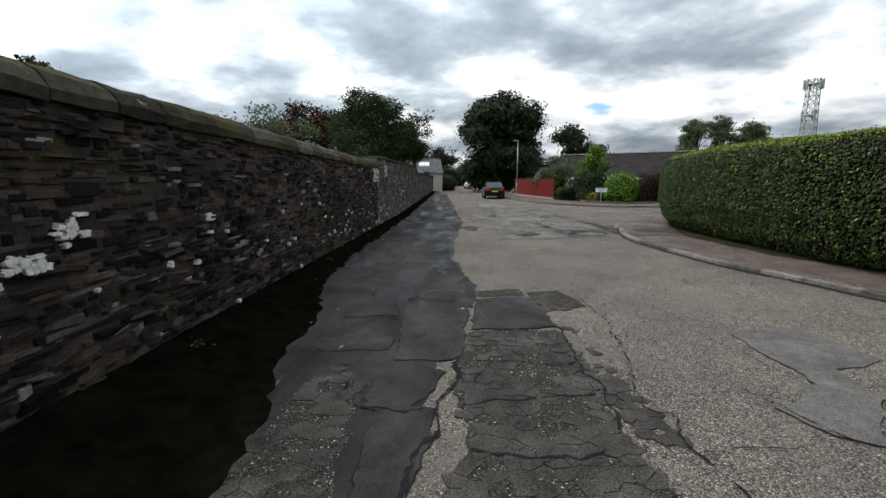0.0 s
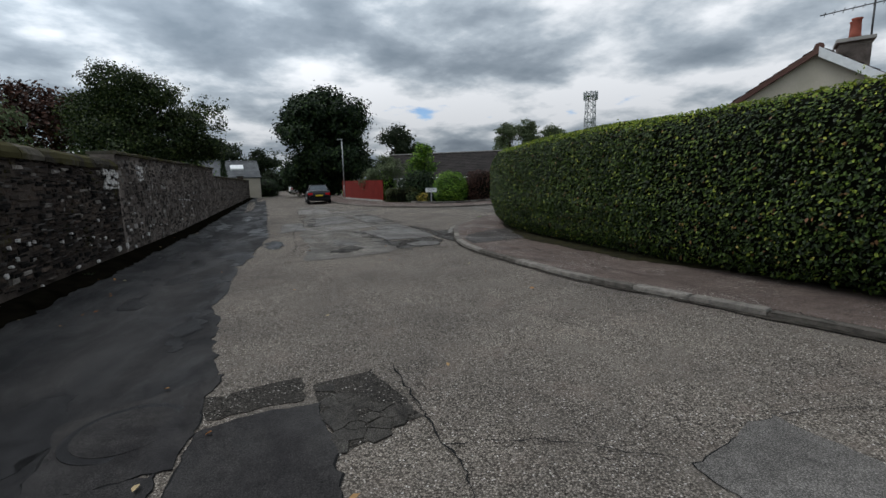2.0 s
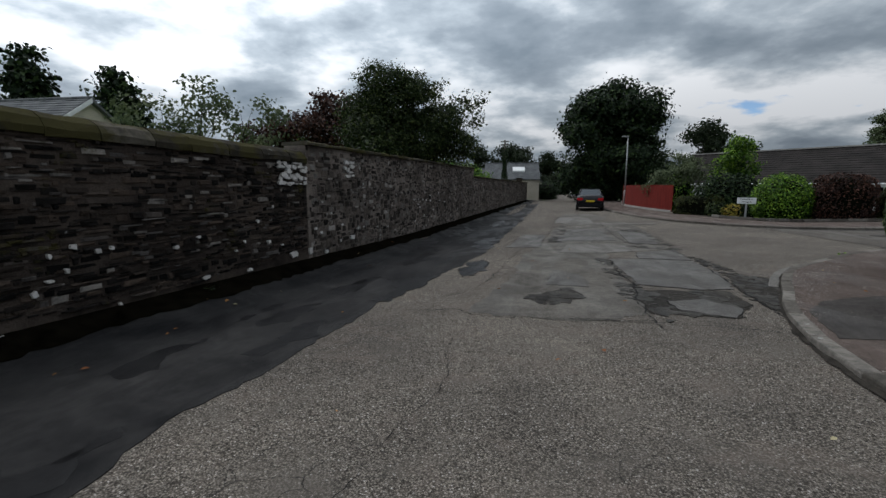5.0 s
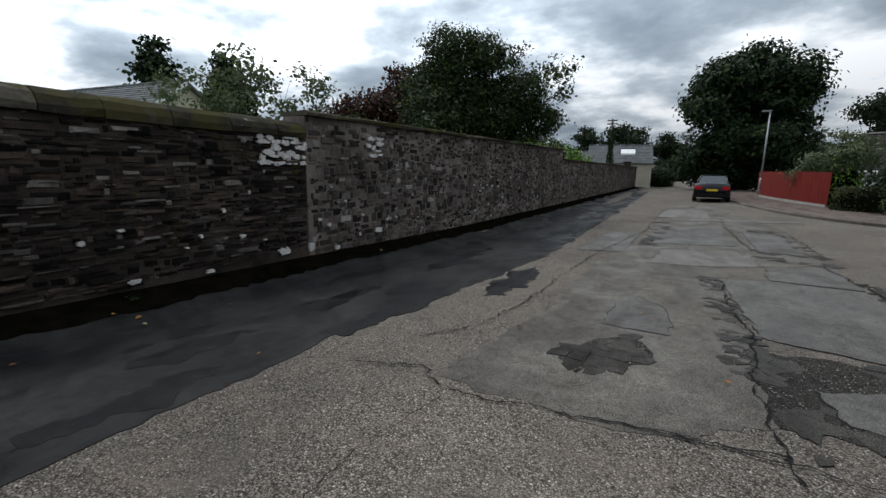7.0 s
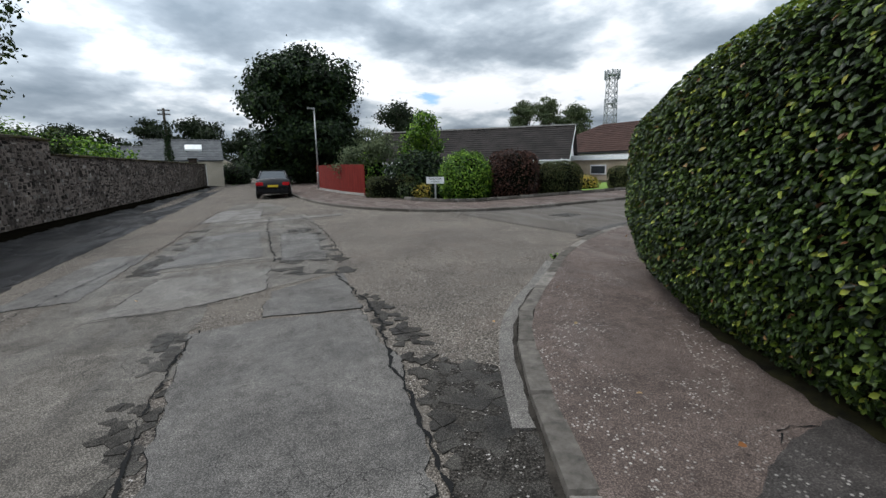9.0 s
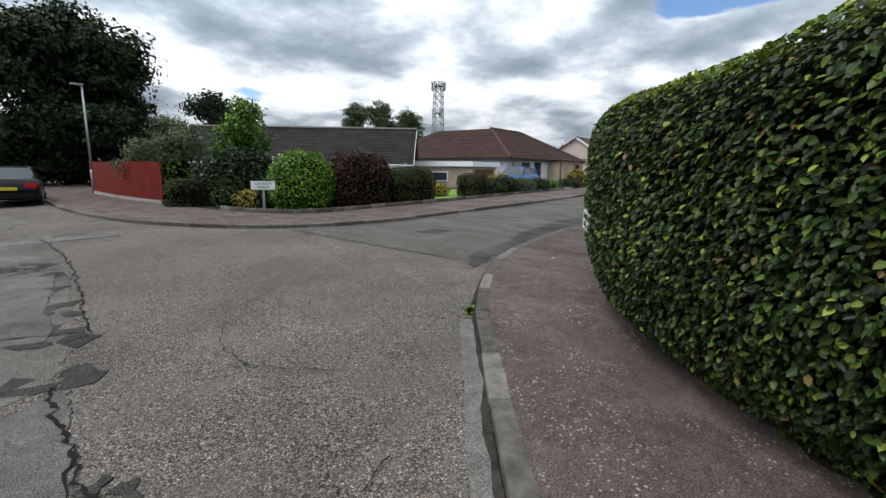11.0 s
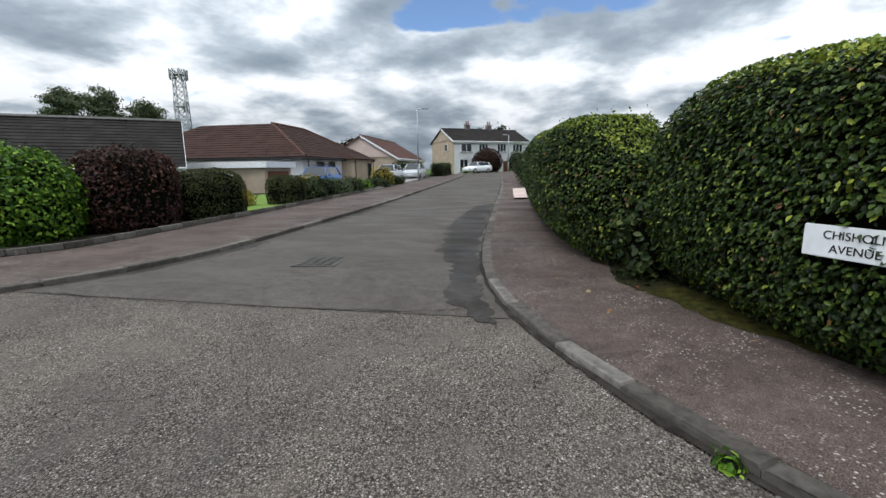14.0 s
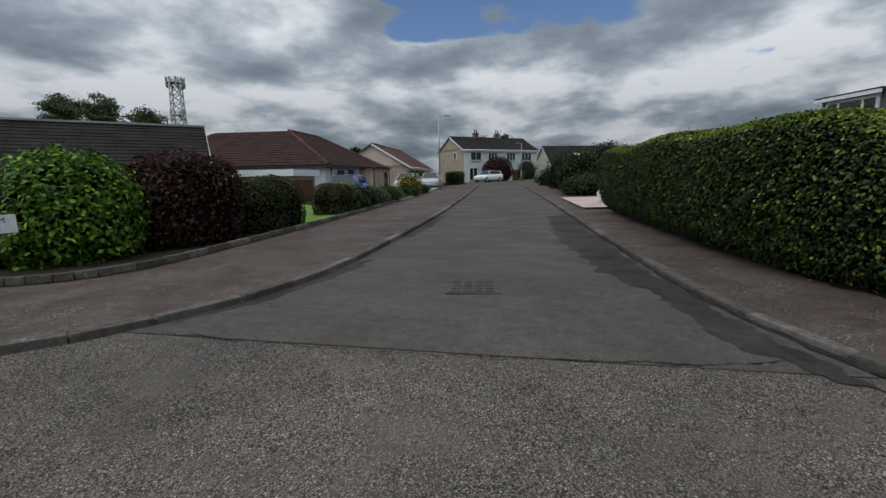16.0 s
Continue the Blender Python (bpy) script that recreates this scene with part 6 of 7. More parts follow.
# house E: long low house with rooflights and a white porch
house_e = gabled_house("long_bungalow", 77.5, 26.5, 1.0, -66, 15.0, 8.0, 2.3, 5.2, CREAM, CREAM, TILE_GREY, "long low house with a dark roof and white porch", [(9.5, 0.6, 1.8, 1.3, 3)], 0.3, 12)
part("porch", solid([(6.2, -2, -0.5), (8.6, -2, -0.5), (8.6, 0, -0.5), (6.2, 0, -0.5), (6.2, -2, 1.8), (8.6, -2, 1.8), (8.6, 0, 1.8), (6.2, 0, 1.8), (7.4, -2, 2.7), (7.4, 0, 2.7)], [(0, 1, 5, 8, 4), (2, 3, 7, 9, 6), (1, 2, 6, 5), (3, 0, 4, 7), (4, 8, 9, 7), (8, 5, 6, 9)]), WHITE_PAINT, house_e)
for wx in (4.4, 7.4, 10.0):
    part("rooflight", solid([(wx, 1.4, 3.42), (wx + 0.8, 1.4, 3.42), (wx + 0.8, 2.3, 4.08), (wx, 2.3, 4.08), (wx, 1.4, 3.3), (wx + 0.8, 1.4, 3.3), (wx + 0.8, 2.3, 3.95), (wx, 2.3, 3.95)], [(0, 1, 2, 3), (4, 7, 6, 5), (0, 4, 5, 1), (1, 5, 6, 2), (2, 6, 7, 3), (3, 7, 4, 0)]), WHITE_PAINT, house_e)
chimney(house_e, 11.5, 4.0, 5.0, 5.7, 1)

# cream house behind the near hedge, with its chimney and aerial
gdir = Vector((2.35, -3.85, 0)).normalized()
gap = Vector((13.0, 10.95, 0))
org = gap + gdir * 3.3
house_r = gabled_house("cream_house", org.x, org.y, 0.1, math.degrees(math.atan2(gdir.x, -gdir.y)), 3.6, 6.6, 2.1, 4.25, CREAM, CREAM, TILE_RED, "cream rendered house with a red-brown tiled roof", (), 0.25, 13)
chimney(house_r, 0.8, 2.6, 3.3, 4.4, 2, MORTAR, 0.65)
bm = bmesh.new()
add_tube(bm, [(0.8, 2.3, 4.3), (0.8, 2.3, 5.4)], 0.02, 6)
add_tube(bm, [(0.8, 1.9, 5.3), (0.8, 3.3, 5.2)], 0.014, 5)
for k in range(8):
    add_tube(bm, [(0.6, 1.95 + k * 0.18, 5.29 - k * 0.013), (1.0, 1.95 + k * 0.18, 5.29 - k * 0.013)], 0.008, 4)
part("aerial", bm, DARK_METAL, house_r)
part("vent", tube([(-0.1, 3.9, 2.9), (0.02, 3.9, 2.9)], 0.1, 10), DARK_METAL, house_r)

# grey box dormer over the second hedge
dorm = gabled_house("dormer_house", 32.5, 14.6, -0.1, 201, 9.0, 8.0, 2.3, 3.9, CREAM, CREAM, TILE_GREY, "grey-roofed house with a flat-topped box dormer", (), 0.3, 12)
part("dormer", box(3.0, 0.7, 2.5, 5.5, 4.4, 4.45), SLATE, dorm)
part("dormer_roof", box(2.85, 0.45, 4.45, 5.65, 4.5, 4.57, 0.01), DARK_METAL, dorm)
part("fascia", box(2.86, 0.42, 4.36, 5.64, 0.455, 4.5, 0.004), WHITE_PAINT, dorm)
dw = new("dormer_window")
dw.parent = dorm
bm = bmesh.new()
for x0 in (3.25, 3.75, 4.75, 5.3):
    add_box(bm, x0, 0.62, 3.3, x0 + 0.09, 0.72, 4.3)
add_box(bm, 3.25, 0.62, 4.25, 5.39, 0.72, 4.35)
add_box(bm, 3.25, 0.60, 3.2, 5.39, 0.72, 3.3)
part("window_frame", bm, WHITE_PAINT, dw)
part("pane", box(3.3, 0.66, 3.3, 5.35, 0.69, 4.25), GLASS_DARK, dw)

# house behind the wall: slate roof with clipped cream gable
house_l = gabled_house("slate_house", -33.0, 21.6, -0.6, 4, 13.5, 6.0, 4.0, 6.1, CREAM, CREAM, SLATE, "cream house with a grey slate roof behind the wall", (), 0.35, 16)

# white house at the end of the wall
wh = gabled_house("white_cottage", -5.6, 60.2, -0.3, 6, 6.2, 6.0, 2.55, 4.4, CREAM, CREAM, SLATE, "cream cottage with a slate roof beside the road", [], 0.12, 12, False)
part("rooflight", solid([(3.2, 1.1, 3.5), (4.6, 1.1, 3.5), (4.6, 1.8, 3.95), (3.2, 1.8, 3.95), (3.2, 1.1, 3.3), (4.6, 1.1, 3.3), (4.6, 1.8, 3.75), (3.2, 1.8, 3.75)], [(0, 1, 2, 3), (4, 7, 6, 5), (0, 4, 5, 1), (1, 5, 6, 2), (2, 6, 7, 3), (3, 7, 4, 0)]), WHITE_PAINT, wh)
wh2 = gabled_house("white_cottage", -14.0, 63.0, -0.3, 6, 8.0, 6.0, 2.4, 3.9, CREAM, CREAM, SLATE, "low cream outbuilding with a slate roof", [], 0.12, 12, False)
wh3 = gabled_house("white_cottage", 0.6, 76.0, -0.3, 96, 8.0, 5.0, 2.4, 3.7, CREAM, CREAM, SLATE, "cream cottage further down the road", [], 0.12, 10, False)
gate = thing("gate", -1.05, 59.2, h(-0.9, 59.2), "white painted timber gate between wall and cottage", "gate", 70)
for k in range(6):
    part("board", box(k * 0.15, -0.02, 0.05, k * 0.15 + 0.14, 0.02, 2.0, 0.005), WHITE_PAINT, gate)
pier = thing("gate_pier", -1.45, 57.6, h(-1.4, 57.6), "square stone gate pier with a flat cap", "gate pier")
part("shaft", box(-0.3, -0.3, -0.3, 0.3, 0.3, 2.35, 0.03), STONE_JOINED, pier)
part("cap", box(-0.36, -0.36, 2.35, 0.36, 0.36, 2.45, 0.02), COPING, pier)


# ---- street furniture ----
def lamp_post(x, y, height, label, arm, rz):
    t = thing("street_lamp", x, y, h(x, y) + 0.05, label, "street lamp", rz)
    part("base", tube([(0, 0, -0.1), (0, 0, 1.1), (0, 0, 1.18)], [0.085, 0.085, 0.055], 12), STEEL, t)
    part("pole", tube([(0, 0, 1.1), (0, 0, height)], [0.055, 0.04], 10), STEEL, t)
    a = part("arm", tube([(0, 0, height - 0.02), (arm * 0.6, 0, height + 0.03), (arm, 0, height + 0.04)], 0.028, 8), STEEL, t)
    part("lantern", box(arm - 0.1, -0.09, height + 0.0, arm + 0.42, 0.09, height + 0.09, 0.03), STEEL, a)
    return t


lamp_post(7.45, 44.6, 5.15, "galvanised street lamp beside the red fence", -0.35, 0)
lamp_post(40.3, 33.2, 5.65, "galvanised street lamp on the avenue pavement", 0.5, -70)
lamp_post(60.3, 29.2, 4.4, "pale street lamp at the bend of the avenue", 0.3, 100)
lamp_post(8.6, 7.6, 6.8, "grey street lamp standing behind the hedge", 0.5, 160)

pole = thing("telegraph_pole", -2.95, 56.3, h(-3, 56.3), "telegraph pole overgrown with dark ivy", "telegraph pole")
part("shaft", tube([(0, 0, -0.2), (0, 0, 6.4)], [0.13, 0.09], 10), BARK, pole)
for z in (5.9, 6.2):
    c = part("crossbar", box(-0.45, -0.05, z, 0.45, 0.05, z + 0.09, 0.01), BARK, pole)
    for sx in (-0.38, -0.18, 0.18, 0.38):
        part("insulator", tube([(sx, 0, z + 0.08), (sx, 0, z + 0.2)], 0.03, 8), WHITE_PAINT, c)
rg = np.random.default_rng(8)
zz = rg.uniform(0.2, 5.4, 2600)
aa = rg.uniform(0, 6.283, 2600)
rr = 0.24 + 0.06 * np.sin(zz * 3) + rg.normal(0, 0.04, 2600)
leaf_cloud("ivy", np.stack([rr * np.cos(aa), rr * np.sin(aa), zz], 1), np.stack([np.cos(aa), np.sin(aa), 0.2 * np.ones(2600)], 1), 0.11, DARK_LEAF, 9, pole, "dark ivy", 0.5)

# red fence, board by board
fence = tagged(new("fence"), "red-brown stained close-boarded timber fence", "fence")
fl = smooth_line([(7.45, 45.4), (7.6, 42.5), (7.9, 39.6), (8.3, 37.4), (8.75, 35.9)], 0.15)
bm = box(-0.07, -0.011, 0.0, 0.07, 0.011, 1.0)
BOARD = bpy.data.meshes.new("board")
bm.to_mesh(BOARD)
bm.free()
BOARD.materials.append(RED_FENCE)
r = random.Random(2)
for i, (a, b) in enumerate(zip(fl, fl[1:])):
    ob = new("board", BOARD)
    d = b - a
    m = (a + b) / 2
    ob.matrix_world = Matrix.Translation((m.x, m.y, h(m.x, m.y) + 0.12)) @ Euler((0, 0, math.atan2(d.y, d.x))).to_matrix().to_4x4() @ Matrix.Diagonal((d.length / 0.142, 1, 1.5 + r.uniform(-0.012, 0.012), 1))
    ob.parent = fence
for i in range(0, len(fl), 12):
    p = fl[i]
    part("post", box(p.x + 0.02, p.y - 0.05, h(p.x, p.y) - 0.2, p.x + 0.12, p.y + 0.05, h(p.x, p.y) + 1.6), RED_FENCE, fence)
vs, fs = [], []
for i, p in enumerate(fl):
    for dx, z in ((-0.06, 0.02), (-0.06, 0.2), (0.02, 0.2), (0.02, 0.02)):
        vs.append((p.x + dx, p.y, h(p.x, p.y) + z))
for i in range(len(fl) - 1):
    for k in range(4):
        fs.append((4 * i + k, 4 * i + (k + 1) % 4, 4 * i + 4 + (k + 1) % 4, 4 * i + 4 + k))
gb = new("gravel_board", mesh_of("gravel_board", vs, fs, CONCRETE))
gb.parent = fence


def text_part(words, size, parent, m, name="lettering"):
    cu = bpy.data.curves.new(name, "FONT")
    cu.body, cu.size, cu.align_x, cu.align_y, cu.extrude = words, size, "CENTER", "CENTER", 0.0015
    tmp = bpy.data.objects.new("text", cu)
    scene.collection.objects.link(tmp)
    me = bpy.data.meshes.new_from_object(tmp.evaluated_get(bpy.context.evaluated_depsgraph_get()))
    bpy.data.objects.remove(tmp)
    me.materials.clear()
    me.materials.append(BLACK_TEXT)
    ob = new(name, me)
    ob.parent = parent
    ob.matrix_basis = m
    return ob


def name_sign(x, y, z, rz, label, width, height, plate_z, posts, back=0.0):
    t = thing("street_sign", x, y, z, label, "street sign", rz)
    plate = part("plate", box(-width / 2, -0.012, plate_z, width / 2, 0.012, plate_z + height, 0.004), SIGN_WHITE, t)
    text_part("CHISHOLM", height * 0.36, plate, pose(0, -0.014, plate_z + height * 0.70, 90, 0, 0))
    text_part("AVENUE", height * 0.36, plate, pose(0, -0.014, plate_z + height * 0.28, 90, 0, 0))
    for px in posts:
        part("post", box(px - 0.035, 0.012 + back, -0.15, px + 0.035, 0.07 + back, plate_z + height * 0.9, 0.004), STEEL, t)
        if back:
            part("bracket", box(px - 0.02, 0.012, plate_z + height * 0.4, px + 0.02, 0.02 + back, plate_z + height * 0.6, 0.003), STEEL, t)
    return t


name_sign(10.55, 30.85, h(10.6, 30.9) + 0.07, -24, "white street name plate on a grey post, black letters", 0.72, 0.27, 0.72, (0.0,))
name_sign(9.05, 18.70, h(9.05, 18.70) + 0.06, 34 + 180, "white street name plate half buried in the hedge", 0.56, 0.19, 0.79, (-0.2, 0.2), 0.8)

drain = thing("drain_cover", 11.9, 24.05, h(11.9, 24.05) + 0.012, "rectangular cast-iron drain cover set in the avenue", "drain cover", 12)
part("frame", box(-0.36, -0.34, -0.04, 0.36, 0.34, 0.006, 0.004), IRON, drain)
for i in range(5):
    for j in range(4):
        part("lug", box(-0.29 + i * 0.125, -0.25 + j * 0.14, 0.005, -0.21 + i * 0.125, -0.15 + j * 0.14, 0.016, 0.003), IRON, drain)
manhole = thing("manhole_cover", -0.6, 7.3, h(-0.6, 7.3) + 0.012, "sunken round manhole cover in patched asphalt", "manhole cover")
part("frame", tube([(0, 0, -0.04), (0, 0, 0.003)], 0.36, 28), DAMP, manhole)
part("lid", tube([(0, 0, -0.03), (0, 0, 0.008)], 0.30, 28), DARK_PATCH, manhole)

# phone mast
mast = thing("phone_mast", 102.0, 123.6, -1.5, "grey steel lattice phone mast carrying antennas", "phone mast", 30)
mast.matrix_world = mast.matrix_world @ Matrix.Diagonal((0.8, 0.8, 0.9, 1))
W = lambda z: 2.3 - 0.9 * min(1, z / 30)
for sx, sy in ((-1, -1), (1, -1), (1, 1), (-1, 1)):
    part("leg", tube([(sx * W(0), sy * W(0), 0), (sx * W(33), sy * W(33), 33)], 0.16, 6), LATTICE, mast)
bm = bmesh.new()
for k in range(14):
    z0, z1 = k * 2.35, (k + 1) * 2.35
    for (ax, ay), (bx, by) in (((-1, -1), (1, -1)), ((1, -1), (1, 1)), ((1, 1), (-1, 1)), ((-1, 1), (-1, -1))):
        add_tube(bm, [(ax * W(z0), ay * W(z0), z0), (bx * W(z1), by * W(z1), z1)], 0.085, 4)
        add_tube(bm, [(bx * W(z0), by * W(z0), z0), (ax * W(z1), ay * W(z1), z1)], 0.085, 4)
        add_tube(bm, [(ax * W(z1), ay * W(z1), z1), (bx * W(z1), by * W(z1), z1)], 0.07, 4)
part("bracing", bm, LATTICE, mast)
for z, rad, n in ((31.5, 2.6, 9), (22.5, 2.2, 3)):
    part("platform", tube([(0, 0, z - 0.1), (0, 0, z + 0.1)], rad * 0.85, 14), LATTICE, mast)
    for k in range(n):
        a = 6.283 * k / n
        part("antenna", box(rad * math.cos(a) - 0.28, rad * math.sin(a) - 0.2, z - 1.4, rad * math.cos(a) + 0.28, rad * math.sin(a) + 0.2, z + 1.5, 0.05), STEEL, mast)


# ---- cars ----
def car(name, x, y, rz, mat, label, L=4.6, W=1.78, H=1.42, estate=False, plate=True, rack=False):
    t = thing(name, x, y, h(x, y) + 0.01, label, "car", rz)
    hw = W / 2
    hl = L / 2
    secs = []
    rear = [(-hl, 0.45, 0.62, 0.80), (-hl + 0.05, 0.28, 0.95, 0.92), (-hl + 0.55, 0.22, 1.02, 0.97), (-hl + 1.2, 0.20, 0.98, 1.0), (0, 0.20, 0.95, 1.0), (hl - 1.3, 0.20, 0.92, 1.0), (hl - 0.5, 0.22, 0.80, 0.96), (hl - 0.08, 0.28, 0.68, 0.86), (hl, 0.4, 0.58, 0.7)]
    bm = bmesh.new()
    rings = []
    for yy, lo, hi, f in rear:
        w = hw * f
        prof = [(-w * 0.86, lo), (-w, lo + 0.16), (-w * 1.0, lo + (hi - lo) * 0.55), (-w * 0.95, hi - 0.06), (-w * 0.80, hi), (0, hi + 0.03), (w * 0.80, hi), (w * 0.95, hi - 0.06), (w, lo + (hi - lo) * 0.55), (w, lo + 0.16), (w * 0.86, lo)]
        rings.append([bm.verts.new((px, yy, pz)) for px, pz in prof])
    for a, b in zip(rings, rings[1:]):
        for k in range(len(a)):
            bm.faces.new((a[k], a[(k + 1) % len(a)], b[(k + 1) % len(a)], b[k])).smooth = True
    bm.faces.new(rings[0])
    bm.faces.new(rings[-1][::-1])
    bmesh.ops.recalc_face_normals(bm, faces=bm.faces)
    body = part("body", bm, mat, t)
    back = -hl + (0.18 if estate else 0.55)
    roof0 = -hl + (0.55 if estate else 1.35)
    cab = [(back, 0.94, 0.80), (roof0, H - 0.03, 0.62), (-0.1, H, 0.64), (0.45, H - 0.03, 0.63), (hl - 1.15, 0.92, 0.82)]
    bm = bmesh.new()
    rings = []
    for yy, z, f in cab:
        rings.append([bm.verts.new((-hw * 0.86 if z > 0 else 0, yy, 0.88)), bm.verts.new((-hw * f * 1.08, yy, z - 0.06)), bm.verts.new((-hw * f, yy, z)), bm.verts.new((hw * f, yy, z)), bm.verts.new((hw * f * 1.08, yy, z - 0.06)), bm.verts.new((hw * 0.86, yy, 0.88))])
    for a, b in zip(rings, rings[1:]):
        for k in range(5):
            bm.faces.new((a[k], a[k + 1], b[k + 1], b[k])).smooth = False
    bmesh.ops.recalc_face_normals(bm, faces=bm.faces)
    part("window_band", bm, GLASS_DARK, t)
    bm = bmesh.new()
    a = [bm.verts.new(q) for q in ((-hw * 0.64, roof0 + 0.02, H - 0.015), (hw * 0.64, roof0 + 0.02, H - 0.015), (hw * 0.66, 0.42, H - 0.012), (-hw * 0.66, 0.42, H - 0.012), (-hw * 0.6, -0.1, H + 0.025), (hw * 0.6, -0.1, H + 0.025))]
    bm.faces.new((a[0], a[1], a[5], a[4]))
    bm.faces.new((a[4], a[5], a[2], a[3]))
    bmesh.ops.solidify(bm, geom=bm.faces[:], thickness=0.03)
    part("roof_panel", bm, mat, t)
    for sx in (-1, 1):
        part("pillar", tube([(sx * hw * 0.84, back + 0.04, 0.94), (sx * hw * 0.66, roof0, H - 0.03)], 0.05, 6), mat, t)
        part("pillar", tube([(sx * hw * 0.84, hl - 1.2, 0.92), (sx * hw * 0.66, 0.45, H - 0.03)], 0.04, 6), mat, t)
        part("mirror", box(sx * hw * 1.0 - 0.09, hl - 1.55, 0.92, sx * hw * 1.0 + 0.09, hl - 1.4, 1.05, 0.03), mat, t)
        part("tail_light", box(sx * hw * 0.72 - 0.19, -hl - 0.02, 0.68, sx * hw * 0.72 + 0.17, -hl + 0.12, 0.85, 0.03), TAIL, t)
        part("headlight", box(sx * hw * 0.62 - 0.18, hl - 0.2, 0.55, sx * hw * 0.62 + 0.18, hl - 0.02, 0.70, 0.03), HEADLAMP, t)
        for yy in (-hl + 0.85, hl - 0.85):
            wheel = new("wheel")
            wheel.parent = t
            part("tyre", tube([(sx * (hw - 0.2), yy, 0.31), (sx * (hw - 0.17), yy, 0.31), (sx * (hw - 0.02), yy, 0.31), (sx * hw, yy, 0.31)], [0.27, 0.315, 0.315, 0.27], 20), RUBBER, wheel)
            part("rim", tube([(sx * (hw - 0.02), yy, 0.31), (sx * (hw + 0.012), yy, 0.31)], 0.20, 14), STEEL, wheel)
    part("bumper", box(-hw * 0.84, -hl - 0.05, 0.30, hw * 0.84, -hl + 0.12, 0.55, 0.05), mat, t)
    part("number_plate", box(-0.26, -hl - 0.065, 0.60, 0.26, -hl - 0.03, 0.71), PLATE_YELLOW, t)
    part("number_plate", box(-0.26, hl + 0.0, 0.40, 0.26, hl + 0.03, 0.51), SIGN_WHITE, t)
    if rack:
        for yy in (-0.5, 0.3):
            part("roof_bar", tube([(-hw * 0.7, yy, H + 0.1), (hw * 0.7, yy, H + 0.1)], 0.025, 6), DARK_METAL, t)
    return t


car("saloon_car", 4.62, 40.9, -3, CAR_BLACK, "black saloon car parked with its tail to the junction")
car("hatchback_car", 29.7, 35.6, 102, CAR_BLUE, "blue hatchback car with roof bars on a driveway", 4.1, 1.75, 1.48, True, True, True)
car("hatchback_car", 41.5, 36.4, 100, CAR_SILVER, "silver car parked on a drive behind the lamp post", 4.2, 1.75, 1.45, True)
car("hatchback_car", 45.5, 35.6, 100, CAR_SILVER, "silver car parked on a drive behind the lamp post", 4.2, 1.75, 1.45, True)
car("hatchback_car", 24.3, 19.9, 170, CAR_WHITE, "white car parked on a drive beyond the hedge", 4.1, 1.75, 1.45, True)
car("hatchback_car", 62.5, 33.6, 60, CAR_WHITE, "white car parked before the cream house", 4.1, 1.75, 1.4, True)
car("hatchback_car", 5.4, 74.0, 0, CAR_WHITE, "white car far down the road", 4.3, 1.8, 1.5, True)


# ---- garden ground, lawns, litter ----
def garden_sheet(name, pts, lift, mat, label):
    bm = bmesh.new()
    vs = [bm.verts.new((x, y, h(x, y) + lift)) for x, y in pts]
    f = bm.faces.new(vs)
    bmesh.ops.triangulate(bm, faces=[f])
    if sum(q.normal.z for q in bm.faces) < 0:
        bmesh.ops.reverse_faces(bm, faces=bm.faces)
    ob = part(name, bm, mat)
    return tagged(ob, label, "ground", kind="structure")


back_edge = [p for p in offset(far_line, -3.05) if p.y < 47]
vs, fs = [], []
for i, p in enumerate(back_edge):
    s = -side_of([q for q in far_line if True][-len(back_edge):], i)
    for d in (0.0, 1.2, 3.0, 7.0, 14.0):
        q = p + s * d
        vs.append((q.x, q.y, h(q.x, q.y) + 0.10))
for i in range(len(back_edge) - 1):
    for k in range(4):
        fs.append((5 * i + k, 5 * i + k + 1, 5 * (i + 1) + k + 1, 5 * (i + 1) + k))
tagged(new("garden_soil", mesh_of("garden_soil", vs, fs, EARTH)), "dark garden soil behind the far pavement", "ground", kind="structure")
garden_sheet("lawn", [(17.4, 30.3), (19.0, 30.3), (20.0, 30.6), (23.0, 32.6), (26.0, 36.5), (22, 37.0), (18.0, 34.0)], 0.13, LAWN, "bright mown lawn beside the clipped yews")
garden_sheet("driveway", [(27.2, 31.3), (30.4, 31.7), (32.2, 37.8), (28.2, 37.2)], 0.13, CONCRETE, "pale concrete driveway before the garage")
garden_sheet("driveway", [(22.0, 22.6), (27.4, 23.5), (29, 16), (22.5, 15.5)], 0.14, PINK, "pinkish paved driveway beyond the hedge")
garden_sheet("driveway", [(37.0, 33.0), (47.0, 34.8), (47, 40), (38, 39)], 0.13, CONCRETE, "pale concrete driveway behind the street lamp")

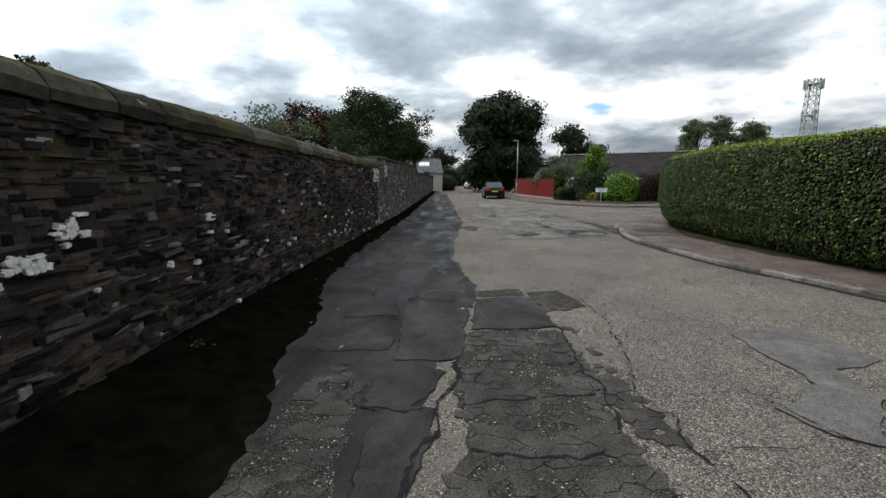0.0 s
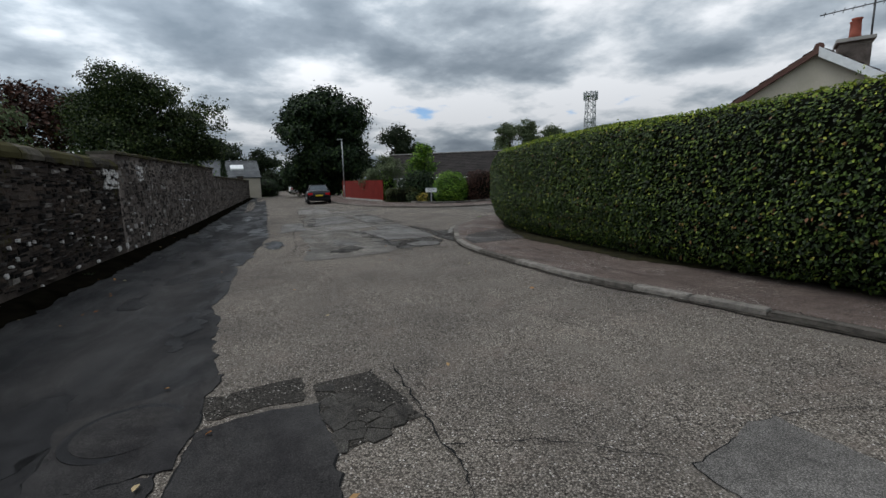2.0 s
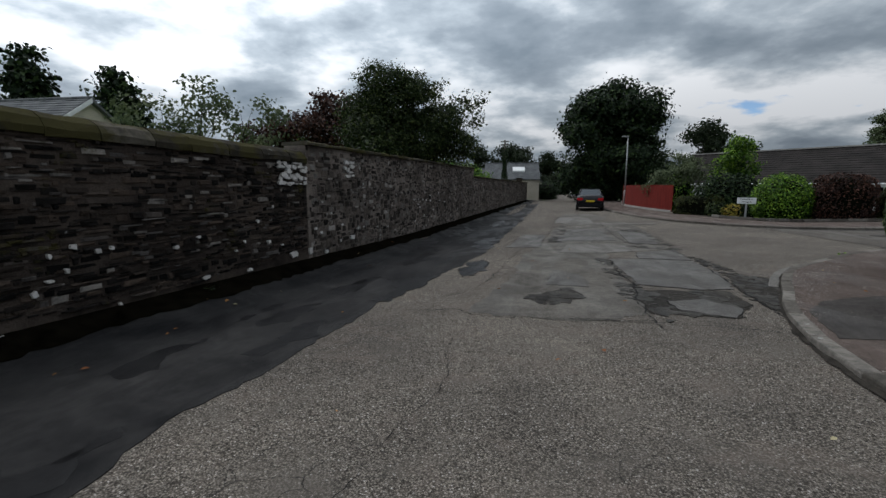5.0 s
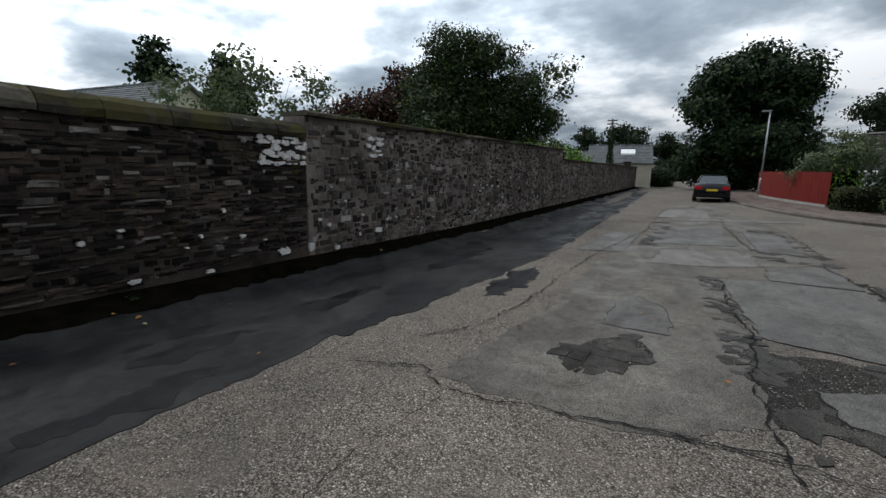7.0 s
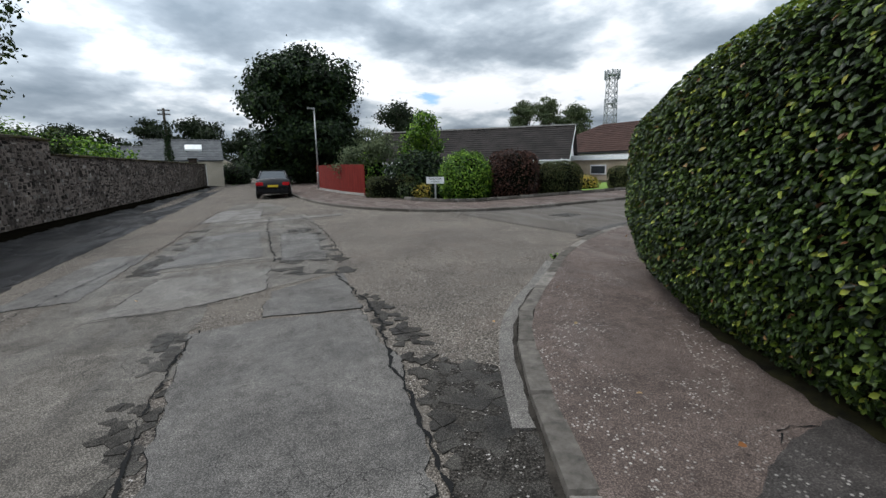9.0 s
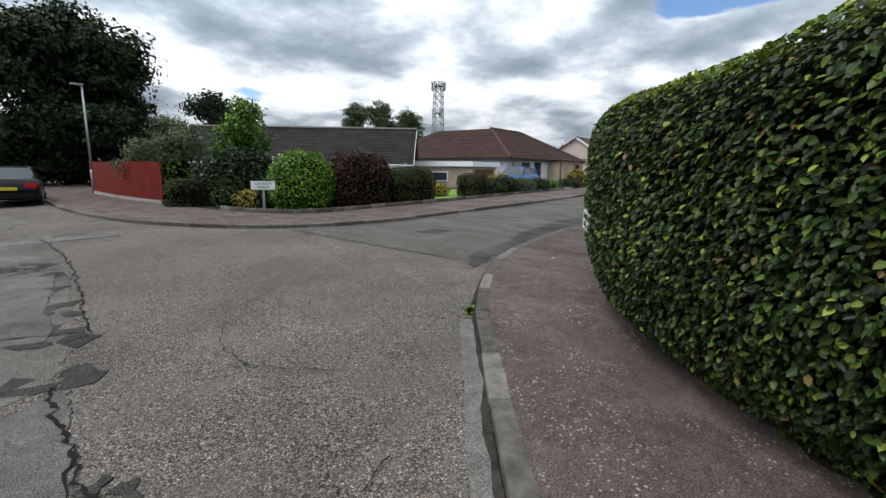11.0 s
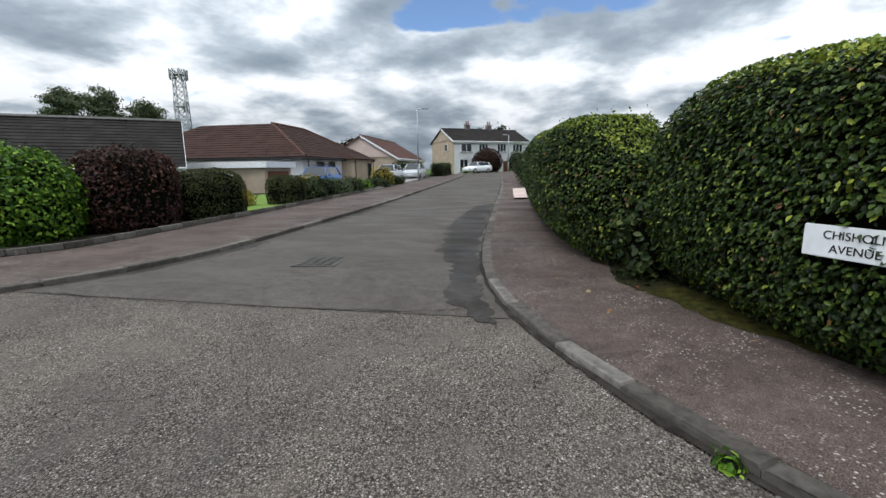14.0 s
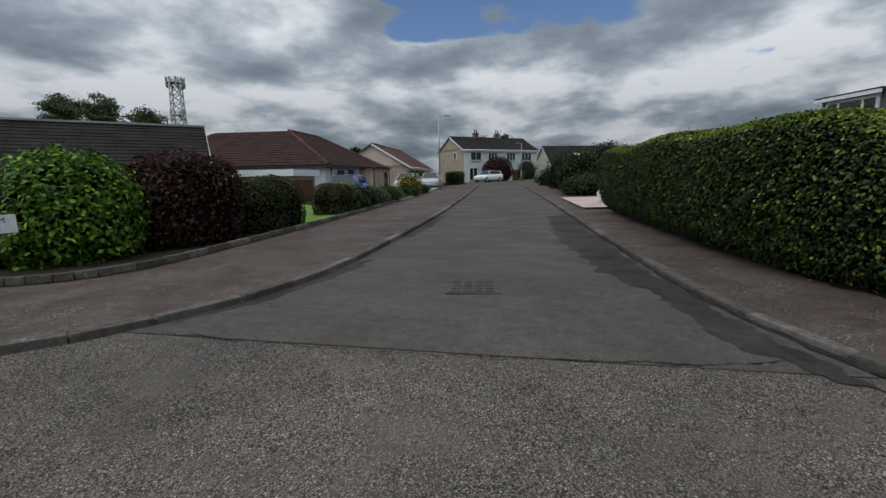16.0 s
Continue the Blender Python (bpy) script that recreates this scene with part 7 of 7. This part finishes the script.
edging = tagged(new("garden_edging"), "low stone edging along the back of the far pavement", "edging", kind="structure")
eb = bpy.data.meshes.new("edging_stone")
bm = box(-0.5, -0.05, -0.1, 0.5, 0.05, 0.14, 0.012)
bm.to_mesh(eb)
bm.free()
eb.materials.append(KERB)
line_e = [p for p in offset(smooth_line(FAR_KERB, 0.6), -3.13) if 9.6 < p.x < 34 and p.y < 36]
for a, b in zip(line_e, line_e[1:]):
    d = b - a
    m = (a + b) / 2
    ob = new("edging_stone", eb)
    ob.matrix_world = Matrix.Translation((m.x, m.y, h(m.x, m.y) + 0.07)) @ Euler((0, 0, math.atan2(d.y, d.x))).to_matrix().to_4x4() @ Matrix.Diagonal((d.length * 0.98, 1, 1, 1))
    ob.parent = edging

# fallen leaves, weeds and grit
DRY = leaf_mat("dry_leaf", [(0.0, (0.20, 0.07, 0.03)), (0.6, (0.32, 0.16, 0.06)), (1.0, (0.42, 0.38, 0.25))], 0.8)
rg = np.random.default_rng(17)
P = []
for _ in range(26):
    P.append((rg.uniform(-2.6, -1.5), rg.uniform(2.5, 20)))
for _ in range(22):
    P.append((rg.uniform(-0.5, 4.4), rg.uniform(2, 22)))
for _ in range(40):
    t = rg.integers(50, 110)
    q = near_line[t] + side_of(near_line, t) * rg.uniform(-0.35, 2.0)
    P.append((q.x, q.y))
leaf_cloud("fallen_leaves", [(x, y, h(x, y) + (0.12 if x > 4.9 and y > 14 else 0.03)) for x, y in P], [(0, 0, 1)] * len(P), 0.055, DRY, 18, None, "", 0.25)
tagged(bpy.data.objects["fallen_leaves"], "scattered brown fallen leaves on road and pavement", "leaves", kind="stuff")
weed = bush("weed", 8.22, 19.46, h(8.2, 19.5) + 0.0, 0.045, 0.045, 0.07, BRIGHT_LEAF, "small green weed growing from the kerb joint", 110, 0.04, 170, category="weed", tuft=0.04)
bush("leafy_climber", 11.5, 19.42, h(11.4, 19.4) + 0.06, 0.26, 0.26, 1.1, MID_LEAF, "leafy green climber in the gap between hedges", 900, 0.085, 171, tuft=0.14)
weeds = [(-2.9, 5.0), (-2.75, 9.5), (-2.55, 13.4)]
for i, (x, y) in enumerate(weeds):
    bush("weed", x, y, h(x, y), 0.08, 0.12, 0.07, MID_LEAF, "small weed at the edge of the road", 60, 0.04, 180 + i, category="weed", tuft=0.03)

# kerb stones last
lay_kerb(dense_near, -1, kerb_near, lambda p: -6 < p.y and p.x < 60, None, 0.080)
lay_kerb(dense_far, 1, kerb_far, lambda p: p.y < 60, None, 0.09)
